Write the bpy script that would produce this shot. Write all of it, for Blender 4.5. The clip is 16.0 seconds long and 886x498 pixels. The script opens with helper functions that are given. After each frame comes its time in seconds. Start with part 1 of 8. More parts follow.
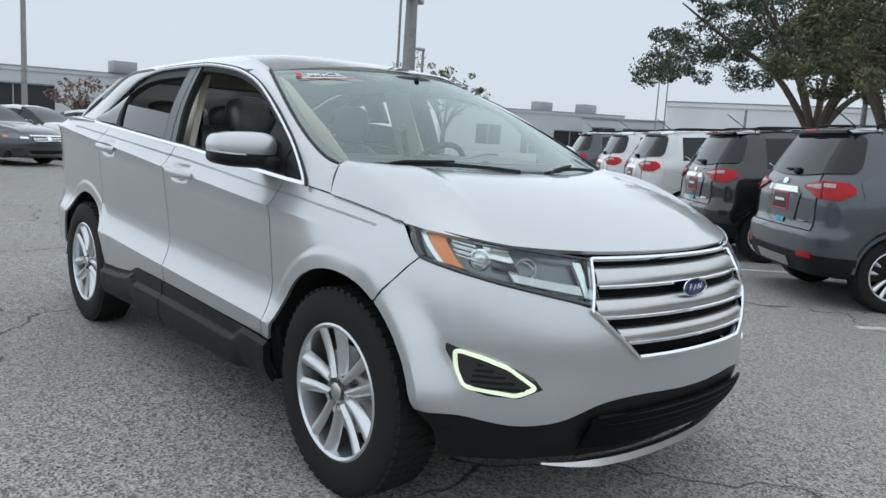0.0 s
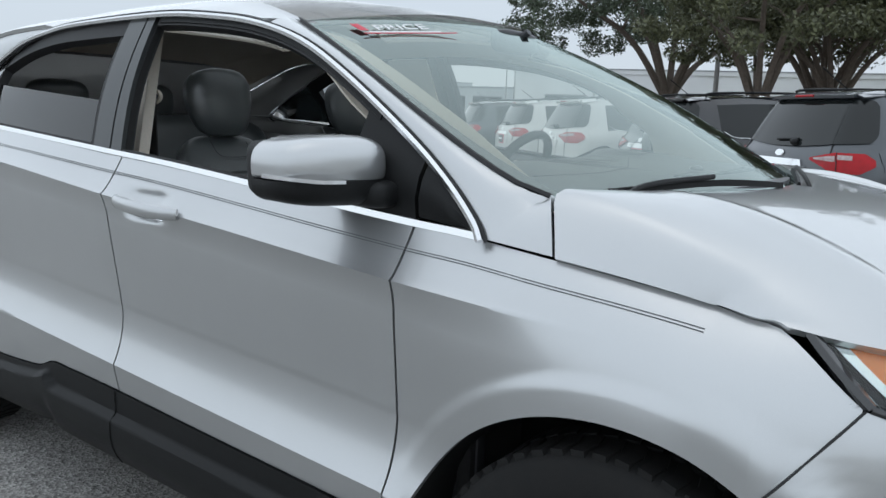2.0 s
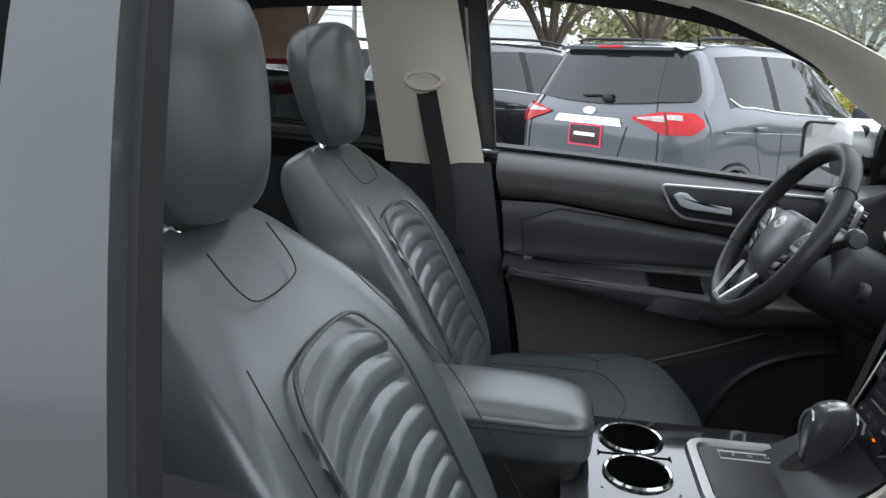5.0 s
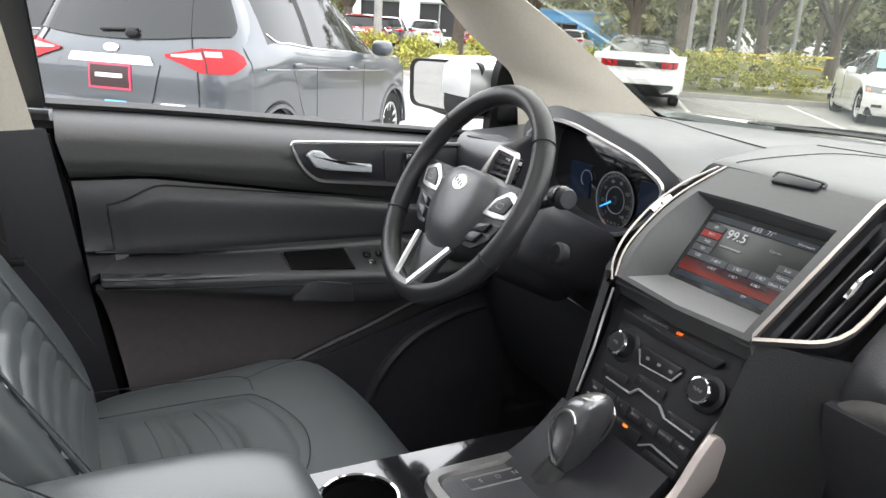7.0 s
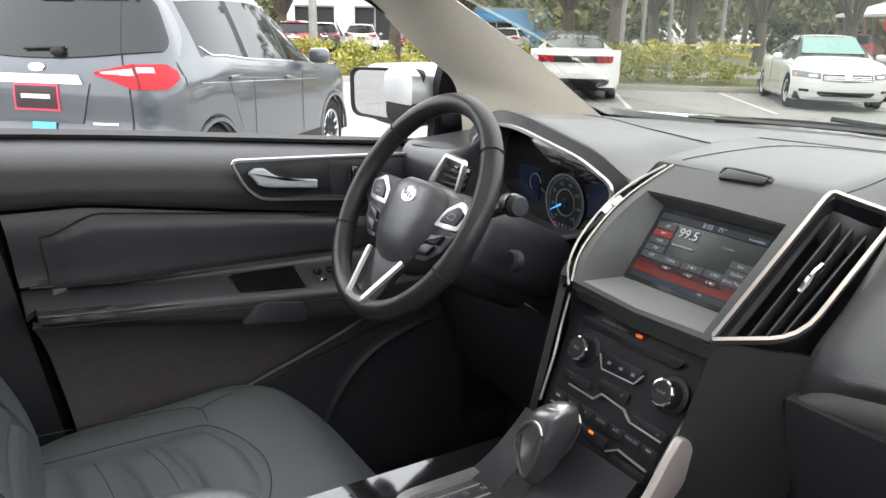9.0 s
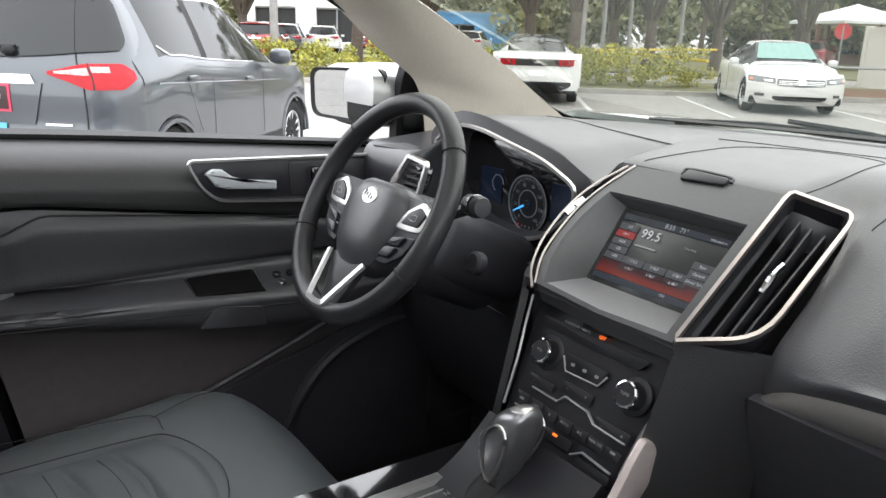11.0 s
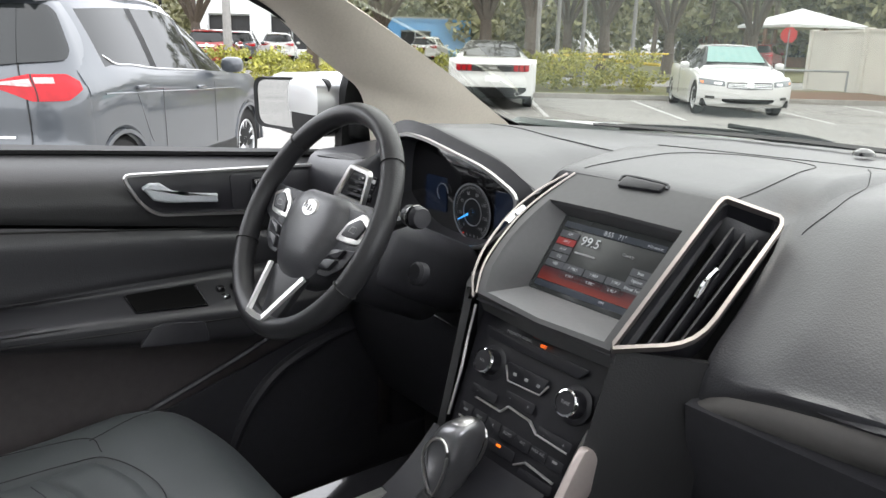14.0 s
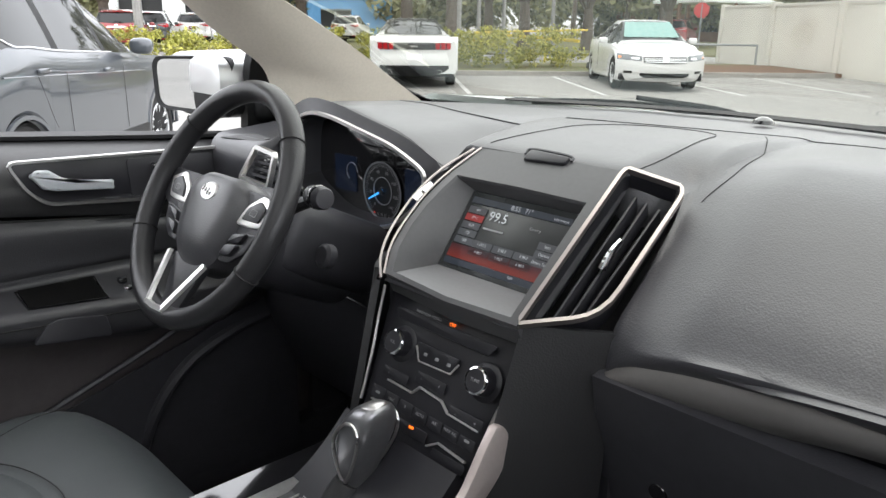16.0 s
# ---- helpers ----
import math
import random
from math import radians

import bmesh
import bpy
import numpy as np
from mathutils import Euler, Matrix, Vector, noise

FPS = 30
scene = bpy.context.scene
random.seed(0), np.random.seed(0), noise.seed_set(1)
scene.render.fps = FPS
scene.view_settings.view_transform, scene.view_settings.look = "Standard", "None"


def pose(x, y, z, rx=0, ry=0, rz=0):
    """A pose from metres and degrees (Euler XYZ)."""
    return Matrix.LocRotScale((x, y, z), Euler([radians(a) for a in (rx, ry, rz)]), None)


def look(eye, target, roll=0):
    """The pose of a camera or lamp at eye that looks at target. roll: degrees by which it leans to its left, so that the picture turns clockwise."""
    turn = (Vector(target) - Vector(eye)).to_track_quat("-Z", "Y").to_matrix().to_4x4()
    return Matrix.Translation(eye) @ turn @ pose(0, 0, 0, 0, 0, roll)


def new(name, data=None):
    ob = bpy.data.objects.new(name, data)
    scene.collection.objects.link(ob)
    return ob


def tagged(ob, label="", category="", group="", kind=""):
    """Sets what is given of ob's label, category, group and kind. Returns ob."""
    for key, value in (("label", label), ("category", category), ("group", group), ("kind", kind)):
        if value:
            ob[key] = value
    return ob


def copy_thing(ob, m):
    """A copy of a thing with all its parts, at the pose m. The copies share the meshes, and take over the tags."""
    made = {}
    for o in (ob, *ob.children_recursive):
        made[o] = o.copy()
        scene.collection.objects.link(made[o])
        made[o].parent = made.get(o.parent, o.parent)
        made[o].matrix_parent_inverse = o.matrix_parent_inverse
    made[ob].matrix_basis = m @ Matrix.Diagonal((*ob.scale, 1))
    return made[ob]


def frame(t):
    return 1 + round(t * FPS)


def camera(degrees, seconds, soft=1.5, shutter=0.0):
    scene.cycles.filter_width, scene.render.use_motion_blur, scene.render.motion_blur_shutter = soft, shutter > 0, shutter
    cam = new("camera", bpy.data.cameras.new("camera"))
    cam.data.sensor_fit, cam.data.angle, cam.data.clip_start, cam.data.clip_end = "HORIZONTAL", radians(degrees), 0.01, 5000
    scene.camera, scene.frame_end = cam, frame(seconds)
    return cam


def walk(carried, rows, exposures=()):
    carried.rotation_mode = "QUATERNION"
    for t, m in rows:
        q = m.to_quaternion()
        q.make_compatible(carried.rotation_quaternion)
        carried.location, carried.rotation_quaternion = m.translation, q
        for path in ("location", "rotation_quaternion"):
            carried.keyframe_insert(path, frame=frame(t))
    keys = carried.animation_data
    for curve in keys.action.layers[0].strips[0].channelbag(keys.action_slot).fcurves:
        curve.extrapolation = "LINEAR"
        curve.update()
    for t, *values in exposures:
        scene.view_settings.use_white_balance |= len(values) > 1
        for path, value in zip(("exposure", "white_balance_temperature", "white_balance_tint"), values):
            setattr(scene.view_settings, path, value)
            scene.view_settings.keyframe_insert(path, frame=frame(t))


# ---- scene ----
cam = camera(60.6, 16.0)
PATH = [
    (0, (2.39, 3.602, 1.297), (1.073, 2.127, 1.005), 3.6),
    (0.5, (2.336, 3.155, 1.3), (0.975, 1.723, 0.984), 3.2),
    (1, (2.327, 2.736, 1.329), (0.889, 1.389, 0.983), 3.0),
    (1.5, (2.171, 2.324, 1.307), (0.664, 1.054, 0.965), 2.2),
    (2, (2.074, 1.912, 1.319), (0.494, 0.737, 0.969), 1.9),
    (2.5, (1.956, 1.561, 1.329), (0.301, 0.497, 0.97), 2.4),
    (3, (1.759, 1.218, 1.329), (0.065, 0.221, 0.963), 2.4),
    (3.2, (1.702, 1.066, 1.315), (-0.002, 0.095, 0.92), 2.9),
    (5.3, (0.973, -0.056, 1.381), (-0.965, -0.163, 0.898), 1.3),
    (5.5, (0.898, -0.072, 1.373), (-1.039, -0.073, 0.876), 0.6),
    (6, (0.781, -0.131, 1.354), (-1.115, 0.21, 0.818), 1.9),
    (6.5, (0.687, -0.16, 1.365), (-1.071, 0.61, 0.803), 3.5),
    (7, (0.662, -0.137, 1.354), (-1.034, 0.763, 0.791), 3.6),
    (7.5, (0.656, -0.147, 1.369), (-1.042, 0.764, 0.831), 2.2),
    (8, (0.644, -0.146, 1.365), (-1.041, 0.789, 0.829), 1.3),
    (8.5, (0.638, -0.129, 1.365), (-1.019, 0.845, 0.816), 1.1),
    (9, (0.637, -0.129, 1.364), (-0.995, 0.887, 0.811), 1.2),
    (9.2, (0.629, -0.136, 1.371), (-0.984, 0.908, 0.815), 1.2),
    (11.5, (0.625, -0.113, 1.357), (-0.953, 0.989, 0.812), 1.6),
    (12, (0.628, -0.11, 1.357), (-0.945, 0.996, 0.806), 1.3),
    (12.5, (0.628, -0.111, 1.355), (-0.938, 1.001, 0.798), 1.3),
    (13, (0.63, -0.107, 1.358), (-0.929, 1.018, 0.807), 1.3),
    (13.5, (0.63, -0.106, 1.361), (-0.922, 1.033, 0.82), 1.5),
    (14, (0.633, -0.09, 1.364), (-0.891, 1.092, 0.837), 1.3),
    (14.5, (0.635, -0.07, 1.367), (-0.842, 1.171, 0.836), 0.8),
    (15, (0.635, -0.06, 1.363), (-0.804, 1.22, 0.824), 0.6),
    (15.5, (0.636, -0.054, 1.363), (-0.775, 1.25, 0.807), 0.9),
    (16, (0.636, -0.052, 1.357), (-0.758, 1.262, 0.782), 0.7),
]
EXPOSURES = [(0.0, 0.15, 5950, 6), (3.2, 0.10, 5850, 6), (5.3, 1.84, 6150, 9), (6.0, 2.32, 6480, 10), (6.3, 2.36, 6500, 10), (8.0, 2.12, 6480, 10), (16.0, 1.98, 6430, 11)]
walk(cam, [(t, look(eye, target, roll)) for t, eye, target, roll in PATH], EXPOSURES)

# ---------------------------------------------------------------- world and sun
world = bpy.data.worlds.new("overcast_sky")
scene.world = world
world.use_nodes = True
wn = world.node_tree.nodes
wl = world.node_tree.links
sky = wn.new("ShaderNodeTexSky")
sky.sky_type = 'NISHITA'
sky.sun_disc = False
sky.sun_elevation = radians(88)
sky.sun_rotation = radians(150)
sky.dust_density = 4.0
sky.air_density = 1.0
haze = wn.new("ShaderNodeMix")
haze.data_type = 'RGBA'
haze.inputs["Factor"].default_value = 0.85
haze.inputs["B"].default_value = (7.1, 7.3, 7.55, 1)
wl.new(sky.outputs[0], haze.inputs["A"])
wl.new(haze.outputs["Result"], wn["Background"].inputs["Color"])
wn["Background"].inputs["Strength"].default_value = 0.1

sun_data = bpy.data.lights.new("sun", 'SUN')
sun_data.energy = 1.0
sun_data.angle = radians(176)
sun_data.color = (1.0, 0.98, 0.95)
sun = new("sun", sun_data)
sun.matrix_world = look((0, -.3, 12), (0, 0, 0))


# ---------------------------------------------------------------- materials
def mat(name, color, rough=0.5, metal=0.0, grain=0.0, scale=40.0, bump=0.0, bscale=None, coat=0.0, spec=0.5,
        stain=0.0, stain_scale=2.0, emit=0.0, color2=None):
    """Principled material with fine grain, broad stains and relief."""
    m = bpy.data.materials.new(name)
    m.use_nodes = True
    n, l = m.node_tree.nodes, m.node_tree.links
    b = n["Principled BSDF"]
    b.inputs["Base Color"].default_value = (*color, 1)
    b.inputs["Roughness"].default_value = rough
    b.inputs["Metallic"].default_value = metal
    b.inputs["Coat Weight"].default_value = coat
    b.inputs["Coat Roughness"].default_value = 0.04
    b.inputs["Specular IOR Level"].default_value = spec
    if emit:
        b.inputs["Emission Color"].default_value = (*color, 1)
        b.inputs["Emission Strength"].default_value = emit
    tc = n.new("ShaderNodeTexCoord")
    if grain or stain:
        lo = color2 or tuple(c * 0.55 for c in color)
        fac = None
        for amount, sc, det in ((grain, scale, 3), (stain, stain_scale, 5)):
            if not amount:
                continue
            t = n.new("ShaderNodeTexNoise")
            t.inputs["Scale"].default_value = sc
            t.inputs["Detail"].default_value = det
            l.new(tc.outputs["Object"], t.inputs["Vector"])
            r = n.new("ShaderNodeMapRange")
            r.inputs["From Min"].default_value = 0.35
            r.inputs["From Max"].default_value = 0.7
            r.inputs["To Max"].default_value = amount
            l.new(t.outputs["Fac"], r.inputs["Value"])
            if fac is None:
                fac = r.outputs["Result"]
            else:
                a = n.new("ShaderNodeMath")
                a.operation = 'ADD'
                a.use_clamp = True
                l.new(fac, a.inputs[0])
                l.new(r.outputs["Result"], a.inputs[1])
                fac = a.outputs[0]
        mx = n.new("ShaderNodeMix")
        mx.data_type = 'RGBA'
        mx.inputs["A"].default_value = (*color, 1)
        mx.inputs["B"].default_value = (*lo, 1)
        l.new(fac, mx.inputs["Factor"])
        l.new(mx.outputs["Result"], b.inputs["Base Color"])
    if bump:
        t = n.new("ShaderNodeTexNoise")
        t.inputs["Scale"].default_value = bscale or scale
        t.inputs["Detail"].default_value = 4
        l.new(tc.outputs["Object"], t.inputs["Vector"])
        bp = n.new("ShaderNodeBump")
        bp.inputs["Strength"].default_value = bump
        bp.inputs["Distance"].default_value = 0.004
        l.new(t.outputs["Fac"], bp.inputs["Height"])
        l.new(bp.outputs[0], b.inputs["Normal"])
    return m


def leather(name, color, rough=0.42, spec=0.5, relief=0.25):
    """Grained leather or soft-touch plastic: small cells in relief."""
    m = mat(name, color, rough, grain=0.25, scale=9, spec=spec)
    n, l = m.node_tree.nodes, m.node_tree.links
    tc = n["Texture Coordinate"]
    v = n.new("ShaderNodeTexVoronoi")
    v.inputs["Scale"].default_value = 420
    l.new(tc.outputs["Object"], v.inputs["Vector"])
    w = n.new("ShaderNodeTexNoise")
    w.inputs["Scale"].default_value = 25
    w.inputs["Detail"].default_value = 5
    l.new(tc.outputs["Object"], w.inputs["Vector"])
    b1 = n.new("ShaderNodeBump")
    b1.inputs["Strength"].default_value = relief
    b1.inputs["Distance"].default_value = 0.0008
    l.new(v.outputs["Distance"], b1.inputs["Height"])
    b2 = n.new("ShaderNodeBump")
    b2.inputs["Strength"].default_value = 0.12
    b2.inputs["Distance"].default_value = 0.004
    l.new(w.outputs["Fac"], b2.inputs["Height"])
    l.new(b1.outputs[0], b2.inputs["Normal"])
    l.new(b2.outputs[0], n["Principled BSDF"].inputs["Normal"])
    return m


def glass(name, tint=(1, 1, 1), rough=0.0, power=4.0, base=0.05, gloss=(1, 1, 1)):
    """Thin pane: clear film with a mirror-like surface, stronger at grazing angles."""
    m = bpy.data.materials.new(name)
    m.use_nodes = True
    n, l = m.node_tree.nodes, m.node_tree.links
    n.remove(n["Principled BSDF"])
    tr = n.new("ShaderNodeBsdfTransparent")
    tr.inputs[0].default_value = (*tint, 1)
    gl = n.new("ShaderNodeBsdfGlossy")
    gl.inputs["Roughness"].default_value = rough
    gl.inputs["Color"].default_value = (*gloss, 1)
    lw = n.new("ShaderNodeLayerWeight")
    pw = n.new("ShaderNodeMath")
    pw.operation = 'POWER'
    pw.inputs[1].default_value = power
    l.new(lw.outputs["Facing"], pw.inputs[0])
    fr = n.new("ShaderNodeMath")
    fr.operation = 'MULTIPLY_ADD'
    fr.inputs[1].default_value = 0.9
    fr.inputs[2].default_value = base
    l.new(pw.outputs[0], fr.inputs[0])
    mx = n.new("ShaderNodeMixShader")
    l.new(fr.outputs[0], mx.inputs[0])
    l.new(tr.outputs[0], mx.inputs[1])
    l.new(gl.outputs[0], mx.inputs[2])
    l.new(mx.outputs[0], n["Material Output"].inputs["Surface"])
    return m


def paint(name, color, rough=0.32, metal=0.75):
    """Metallic car paint: fine flakes under a clear coat, with a thin film of dust."""
    m = mat(name, color, rough, metal, coat=1.0, stain=0.10, stain_scale=3, grain=0.10, scale=900)
    return m


SILVER = paint("silver_paint", (0.56, 0.57, 0.575), 0.33, 0.75)
GREY_PAINT = paint("smoke_grey_paint", (0.062, 0.070, 0.080), 0.34, 0.3)
BLACK_PAINT = paint("black_paint", (0.012, 0.012, 0.014), 0.2, 0.2)
WHITE_PAINT = paint("white_paint", (0.66, 0.66, 0.65), 0.3, 0.0)
DARK_PAINT = paint("dark_grey_paint", (0.06, 0.065, 0.07), 0.3, 0.6)
RED_PAINT = paint("red_paint", (0.25, 0.02, 0.02), 0.3, 0.2)
CHROME = mat("chrome", (0.85, 0.86, 0.87), 0.08, 1.0)
BRIGHTWORK = mat("bright_window_trim", (0.80, 0.81, 0.82), 0.22, 1.0)
SATIN = mat("satin_silver_trim", (0.60, 0.59, 0.58), 0.32, 1.0, grain=0.15, scale=200)
ALLOY = mat("machined_alloy", (0.66, 0.67, 0.68), 0.28, 0.9, stain=0.2, stain_scale=8)
CLAD = mat("black_cladding", (0.009, 0.0095, 0.010), 0.5, spec=0.25, grain=0.3, scale=60, bump=0.15, bscale=300)
GLOSSBLACK = mat("gloss_black", (0.008, 0.008, 0.009), 0.08, coat=1.0)
RUBBER = mat("tyre_rubber", (0.016, 0.016, 0.016), 0.75, spec=0.2, grain=0.5, scale=30, color2=(0.02, 0.019, 0.018), bump=0.2, bscale=120)
SEAL = mat("rubber_seal", (0.012, 0.012, 0.013), 0.6, grain=0.3, scale=50)
AMBER = mat("amber_reflector", (0.85, 0.22, 0.02), 0.12, coat=1.0, grain=0.35, scale=120)
REDLAMP = mat("red_lens", (0.40, 0.006, 0.012), 0.16, spec=0.25, coat=0.1, grain=0.5, scale=14, color2=(0.20, 0.003, 0.006))
DIMLENS = mat("frosted_lens", (0.46, 0.40, 0.39), 0.18, coat=0.3, grain=0.6, scale=40, color2=(0.22, 0.10, 0.10))
CLEARLAMP = mat("clear_lens", (0.78, 0.78, 0.78), 0.12, 0.3, coat=1.0, grain=0.5, scale=30, color2=(0.4, 0.4, 0.42))
LEDSTRIP = mat("daytime_light_strip", (0.80, 0.84, 0.62), 0.2, emit=0.45)
PLATE = mat("dark_plate", (0.03, 0.012, 0.014), 0.35, grain=0.3, scale=30)
PLATE_PINK = mat("plate_frame_red", (0.55, 0.05, 0.10), 0.35)
LETTER = mat("white_letters", (0.8, 0.8, 0.8), 0.4)
BADGEBLUE = mat("badge_blue", (0.008, 0.02, 0.12), 0.15, coat=1.0)
DARKWELL = mat("wheel_well", (0.004, 0.004, 0.004), 0.9, grain=0.4, scale=20)
WIND = glass("windscreen_glass", (0.84, 0.85, 0.79), power=2.2, base=0.10, rough=0.03, gloss=(0.58, 0.66, 0.64))
TINT = glass("tinted_glass", (0.10, 0.11, 0.11))
CLEARGLASS = glass("clear_glass", (0.85, 0.9, 0.88))
DARKGLASS = mat("dark_car_glass", (0.014, 0.016, 0.016), 0.04, spec=0.42)
ROOFGLASS = glass("roof_glass_smoked", (0.62, 0.62, 0.61))
MIRROR = mat("mirror_silver", (0.55, 0.56, 0.56), 0.015, 1.0)
RELEASE = mat("satin_release_lever", (0.60, 0.63, 0.66), 0.42, 0.35)
RIM_SHINE = mat("rim_highlight", (0.55, 0.56, 0.57), 0.25, 1.0)
STACKBLACK = mat("stack_black", (0.021, 0.021, 0.025), 0.34, grain=0.25, scale=80, bump=0.06, bscale=600)
# Near-black for seals; in openings and recesses it puts shade into the colour.
VOID = mat("seal_and_recess_shade", (0.004, 0.004, 0.004), 0.7, spec=0.1, grain=0.3, scale=40)
LEATHER = leather("black_leather", (0.074, 0.083, 0.086), 0.31, 1.0, 0.09)
SOFT = leather("soft_black_plastic", (0.019, 0.019, 0.020), 0.44, 0.55)
DOORSKIN = leather("black_door_leather", (0.034, 0.034, 0.038), 0.42, 0.7)
DASHPAD = leather("dash_pad_plastic", (0.040, 0.040, 0.045), 0.36, 1.0)
HARD = mat("hard_black_plastic", (0.034, 0.034, 0.039), 0.40, grain=0.3, scale=60, bump=0.12, bscale=500)
CREAM = mat("light_pillar_trim", (0.72, 0.66, 0.57), 0.7, grain=0.15, scale=200, bump=0.15, bscale=700)
BELT = mat("seat_belt_webbing", (0.02, 0.019, 0.019), 0.75, grain=0.3, scale=250, bump=0.3, bscale=500)


# ---------------------------------------------------------------- mesh helpers
def empty(name, label="", category="", group="", at=None):
    ob = new(name)
    ob.empty_display_size = 0.2
    if at is not None:
        ob.matrix_basis = at
    return tagged(ob, label, category, group)


def mesh_of(name, verts, faces, smooth=True):
    me = bpy.data.meshes.new(name)
    me.from_pydata([tuple(v) for v in verts], [], faces)
    bm = bmesh.new()
    bm.from_mesh(me)
    bmesh.ops.remove_doubles(bm, verts=bm.verts, dist=1e-5)
    bmesh.ops.recalc_face_normals(bm, faces=bm.faces)
    if smooth:
        for f in bm.faces:
            f.smooth = True
        for e in bm.edges:
            if len(e.link_faces) == 2 and e.calc_face_angle(0) > 0.6:
                e.smooth = False
    bm.to_mesh(me)
    bm.free()
    return me


def part(name, shape, material, parent=None, label="", kind=""):
    """Links a mesh, a bmesh or a (verts, faces) pair as one object under its thing."""
    if isinstance(shape, bmesh.types.BMesh):
        me = bpy.data.meshes.new(name)
        for f in shape.faces:
            f.smooth = True
        for e in shape.edges:
            if len(e.link_faces) == 2 and e.calc_face_angle(0) > 0.6:
                e.smooth = False
        shape.to_mesh(me)
        shape.free()
    elif isinstance(shape, tuple):
        me = mesh_of(name, *shape)
    else:
        me = shape
    ob = new(name, me)
    if not me.materials:
        me.materials.append(material)
    if parent is not None:
        ob.parent = parent
    return tagged(ob, label, kind=kind)


def merge(*shapes):
    verts, faces = [], []
    for v, f in shapes:
        k = len(verts)
        verts += list(v)
        faces += [tuple(i + k for i in q) for q in f]
    return verts, faces


def moved(shape, m):
    return [m @ Vector(v) for v in shape[0]], shape[1]


def flipx(shape):
    return [(-v[0], v[1], v[2]) for v in shape[0]], [tuple(reversed(q)) for q in shape[1]]


def grid(fn, nu, nv, thick=0.0, closed_u=False):
    """A sheet fn(u, v) for u, v in 0..1; thick gives it depth along its normal."""
    verts = [Vector(fn(i / nu, j / nv)) for j in range(nv + 1) for i in range(nu + 1)]
    faces = []
    w = nu + 1
    for j in range(nv):
        for i in range(nu):
            faces.append((j * w + i, j * w + i + 1, (j + 1) * w + i + 1, (j + 1) * w + i))
    if thick:
        normals = [Vector((0, 0, 0)) for _ in verts]
        for q in faces:
            a, b, c, d = (verts[k] for k in q)
            nrm = (c - a).cross(d - b)
            for k in q:
                normals[k] += nrm
        k0 = len(verts)
        back = [v - n.normalized() * thick if n.length > 1e-12 else v.copy() for v, n in zip(verts, normals)]
        rim = [i for i in range(w)] + [j * w + nu for j in range(1, nv + 1)] + \
              [nv * w + i for i in range(nu - 1, -1, -1)] + [j * w for j in range(nv - 1, 0, -1)]
        verts += back
        faces += [tuple(k0 + k for k in reversed(q)) for q in faces]
        for a, b in zip(rim, rim[1:] + rim[:1]):
            faces.append((b, a, k0 + a, k0 + b))
    return verts, faces


def smooth_path(pts, n=8, closed=False):
    """Catmull-Rom through the points."""
    p = [Vector(q) for q in pts]
    k = len(p)
    out = []
    last = k if closed else k - 1
    for i in range(last):
        p1, p2 = p[i], p[(i + 1) % k]
        p0 = p[i - 1] if (i > 0 or closed) else p1 * 2 - p2
        p3 = p[(i + 2) % k] if (i + 2 < k or closed) else p2 * 2 - p1
        for s in range(n):
            t = s / n
            out.append(0.5 * ((2 * p1) + (p2 - p0) * t + (2 * p0 - 5 * p1 + 4 * p2 - p3) * t * t + (3 * p1 - p0 - 3 * p2 + p3) * t ** 3))
    if not closed:
        out.append(p[-1])
    return out


def sweep(path, profile, closed=False, up=(0, 0, 1), scale=None):
    """A profile (list of (side, up)) carried along a path."""
    p = [Vector(q) for q in path]
    n = len(p)
    verts, faces = [], []
    up = Vector(up)
    m = len(profile)
    for i in range(n):
        a = p[i - 1] if (i > 0 or closed) else p[i]
        b = p[(i + 1) % n] if (i < n - 1 or closed) else p[i]
        t = (b - a).normalized()
        s = t.cross(up)
        s = s.normalized() if s.length > 1e-6 else Vector((1, 0, 0))
        u = s.cross(t).normalized()
        k = scale(i / max(1, n - 1)) if scale else 1.0
        for x, y in profile:
            verts.append(p[i] + s * x * k + u * y * k)
    rings = n if closed else n - 1
    for i in range(rings):
        j = (i + 1) % n
        for k in range(m):
            k2 = (k + 1) % m
            faces.append((i * m + k, i * m + k2, j * m + k2, j * m + k))
    if not closed:
        faces.append(tuple(reversed(range(m))))
        faces.append(tuple((n - 1) * m + k for k in range(m)))
    return verts, faces


def circle(r, n=10, ry=None):
    return [(r * math.cos(2 * math.pi * k / n), (ry or r) * math.sin(2 * math.pi * k / n)) for k in range(n)]


def box(cx, cy, cz, sx, sy, sz, bevel=0.004, seg=2, m=None):
    bm = bmesh.new()
    bmesh.ops.create_cube(bm, size=1, matrix=Matrix.Diagonal((sx, sy, sz, 1)))
    if bevel:
        bmesh.ops.bevel(bm, geom=bm.edges[:], offset=min(bevel, 0.49 * min(sx, sy, sz)), segments=seg, affect='EDGES', profile=0.5)
    bm.transform(Matrix.Translation((cx, cy, cz)) @ (m or Matrix()))
    verts = [v.co.copy() for v in bm.verts]
    bm.verts.index_update()
    faces = [tuple(v.index for v in f.verts) for f in bm.faces]
    bm.free()
    return verts, faces


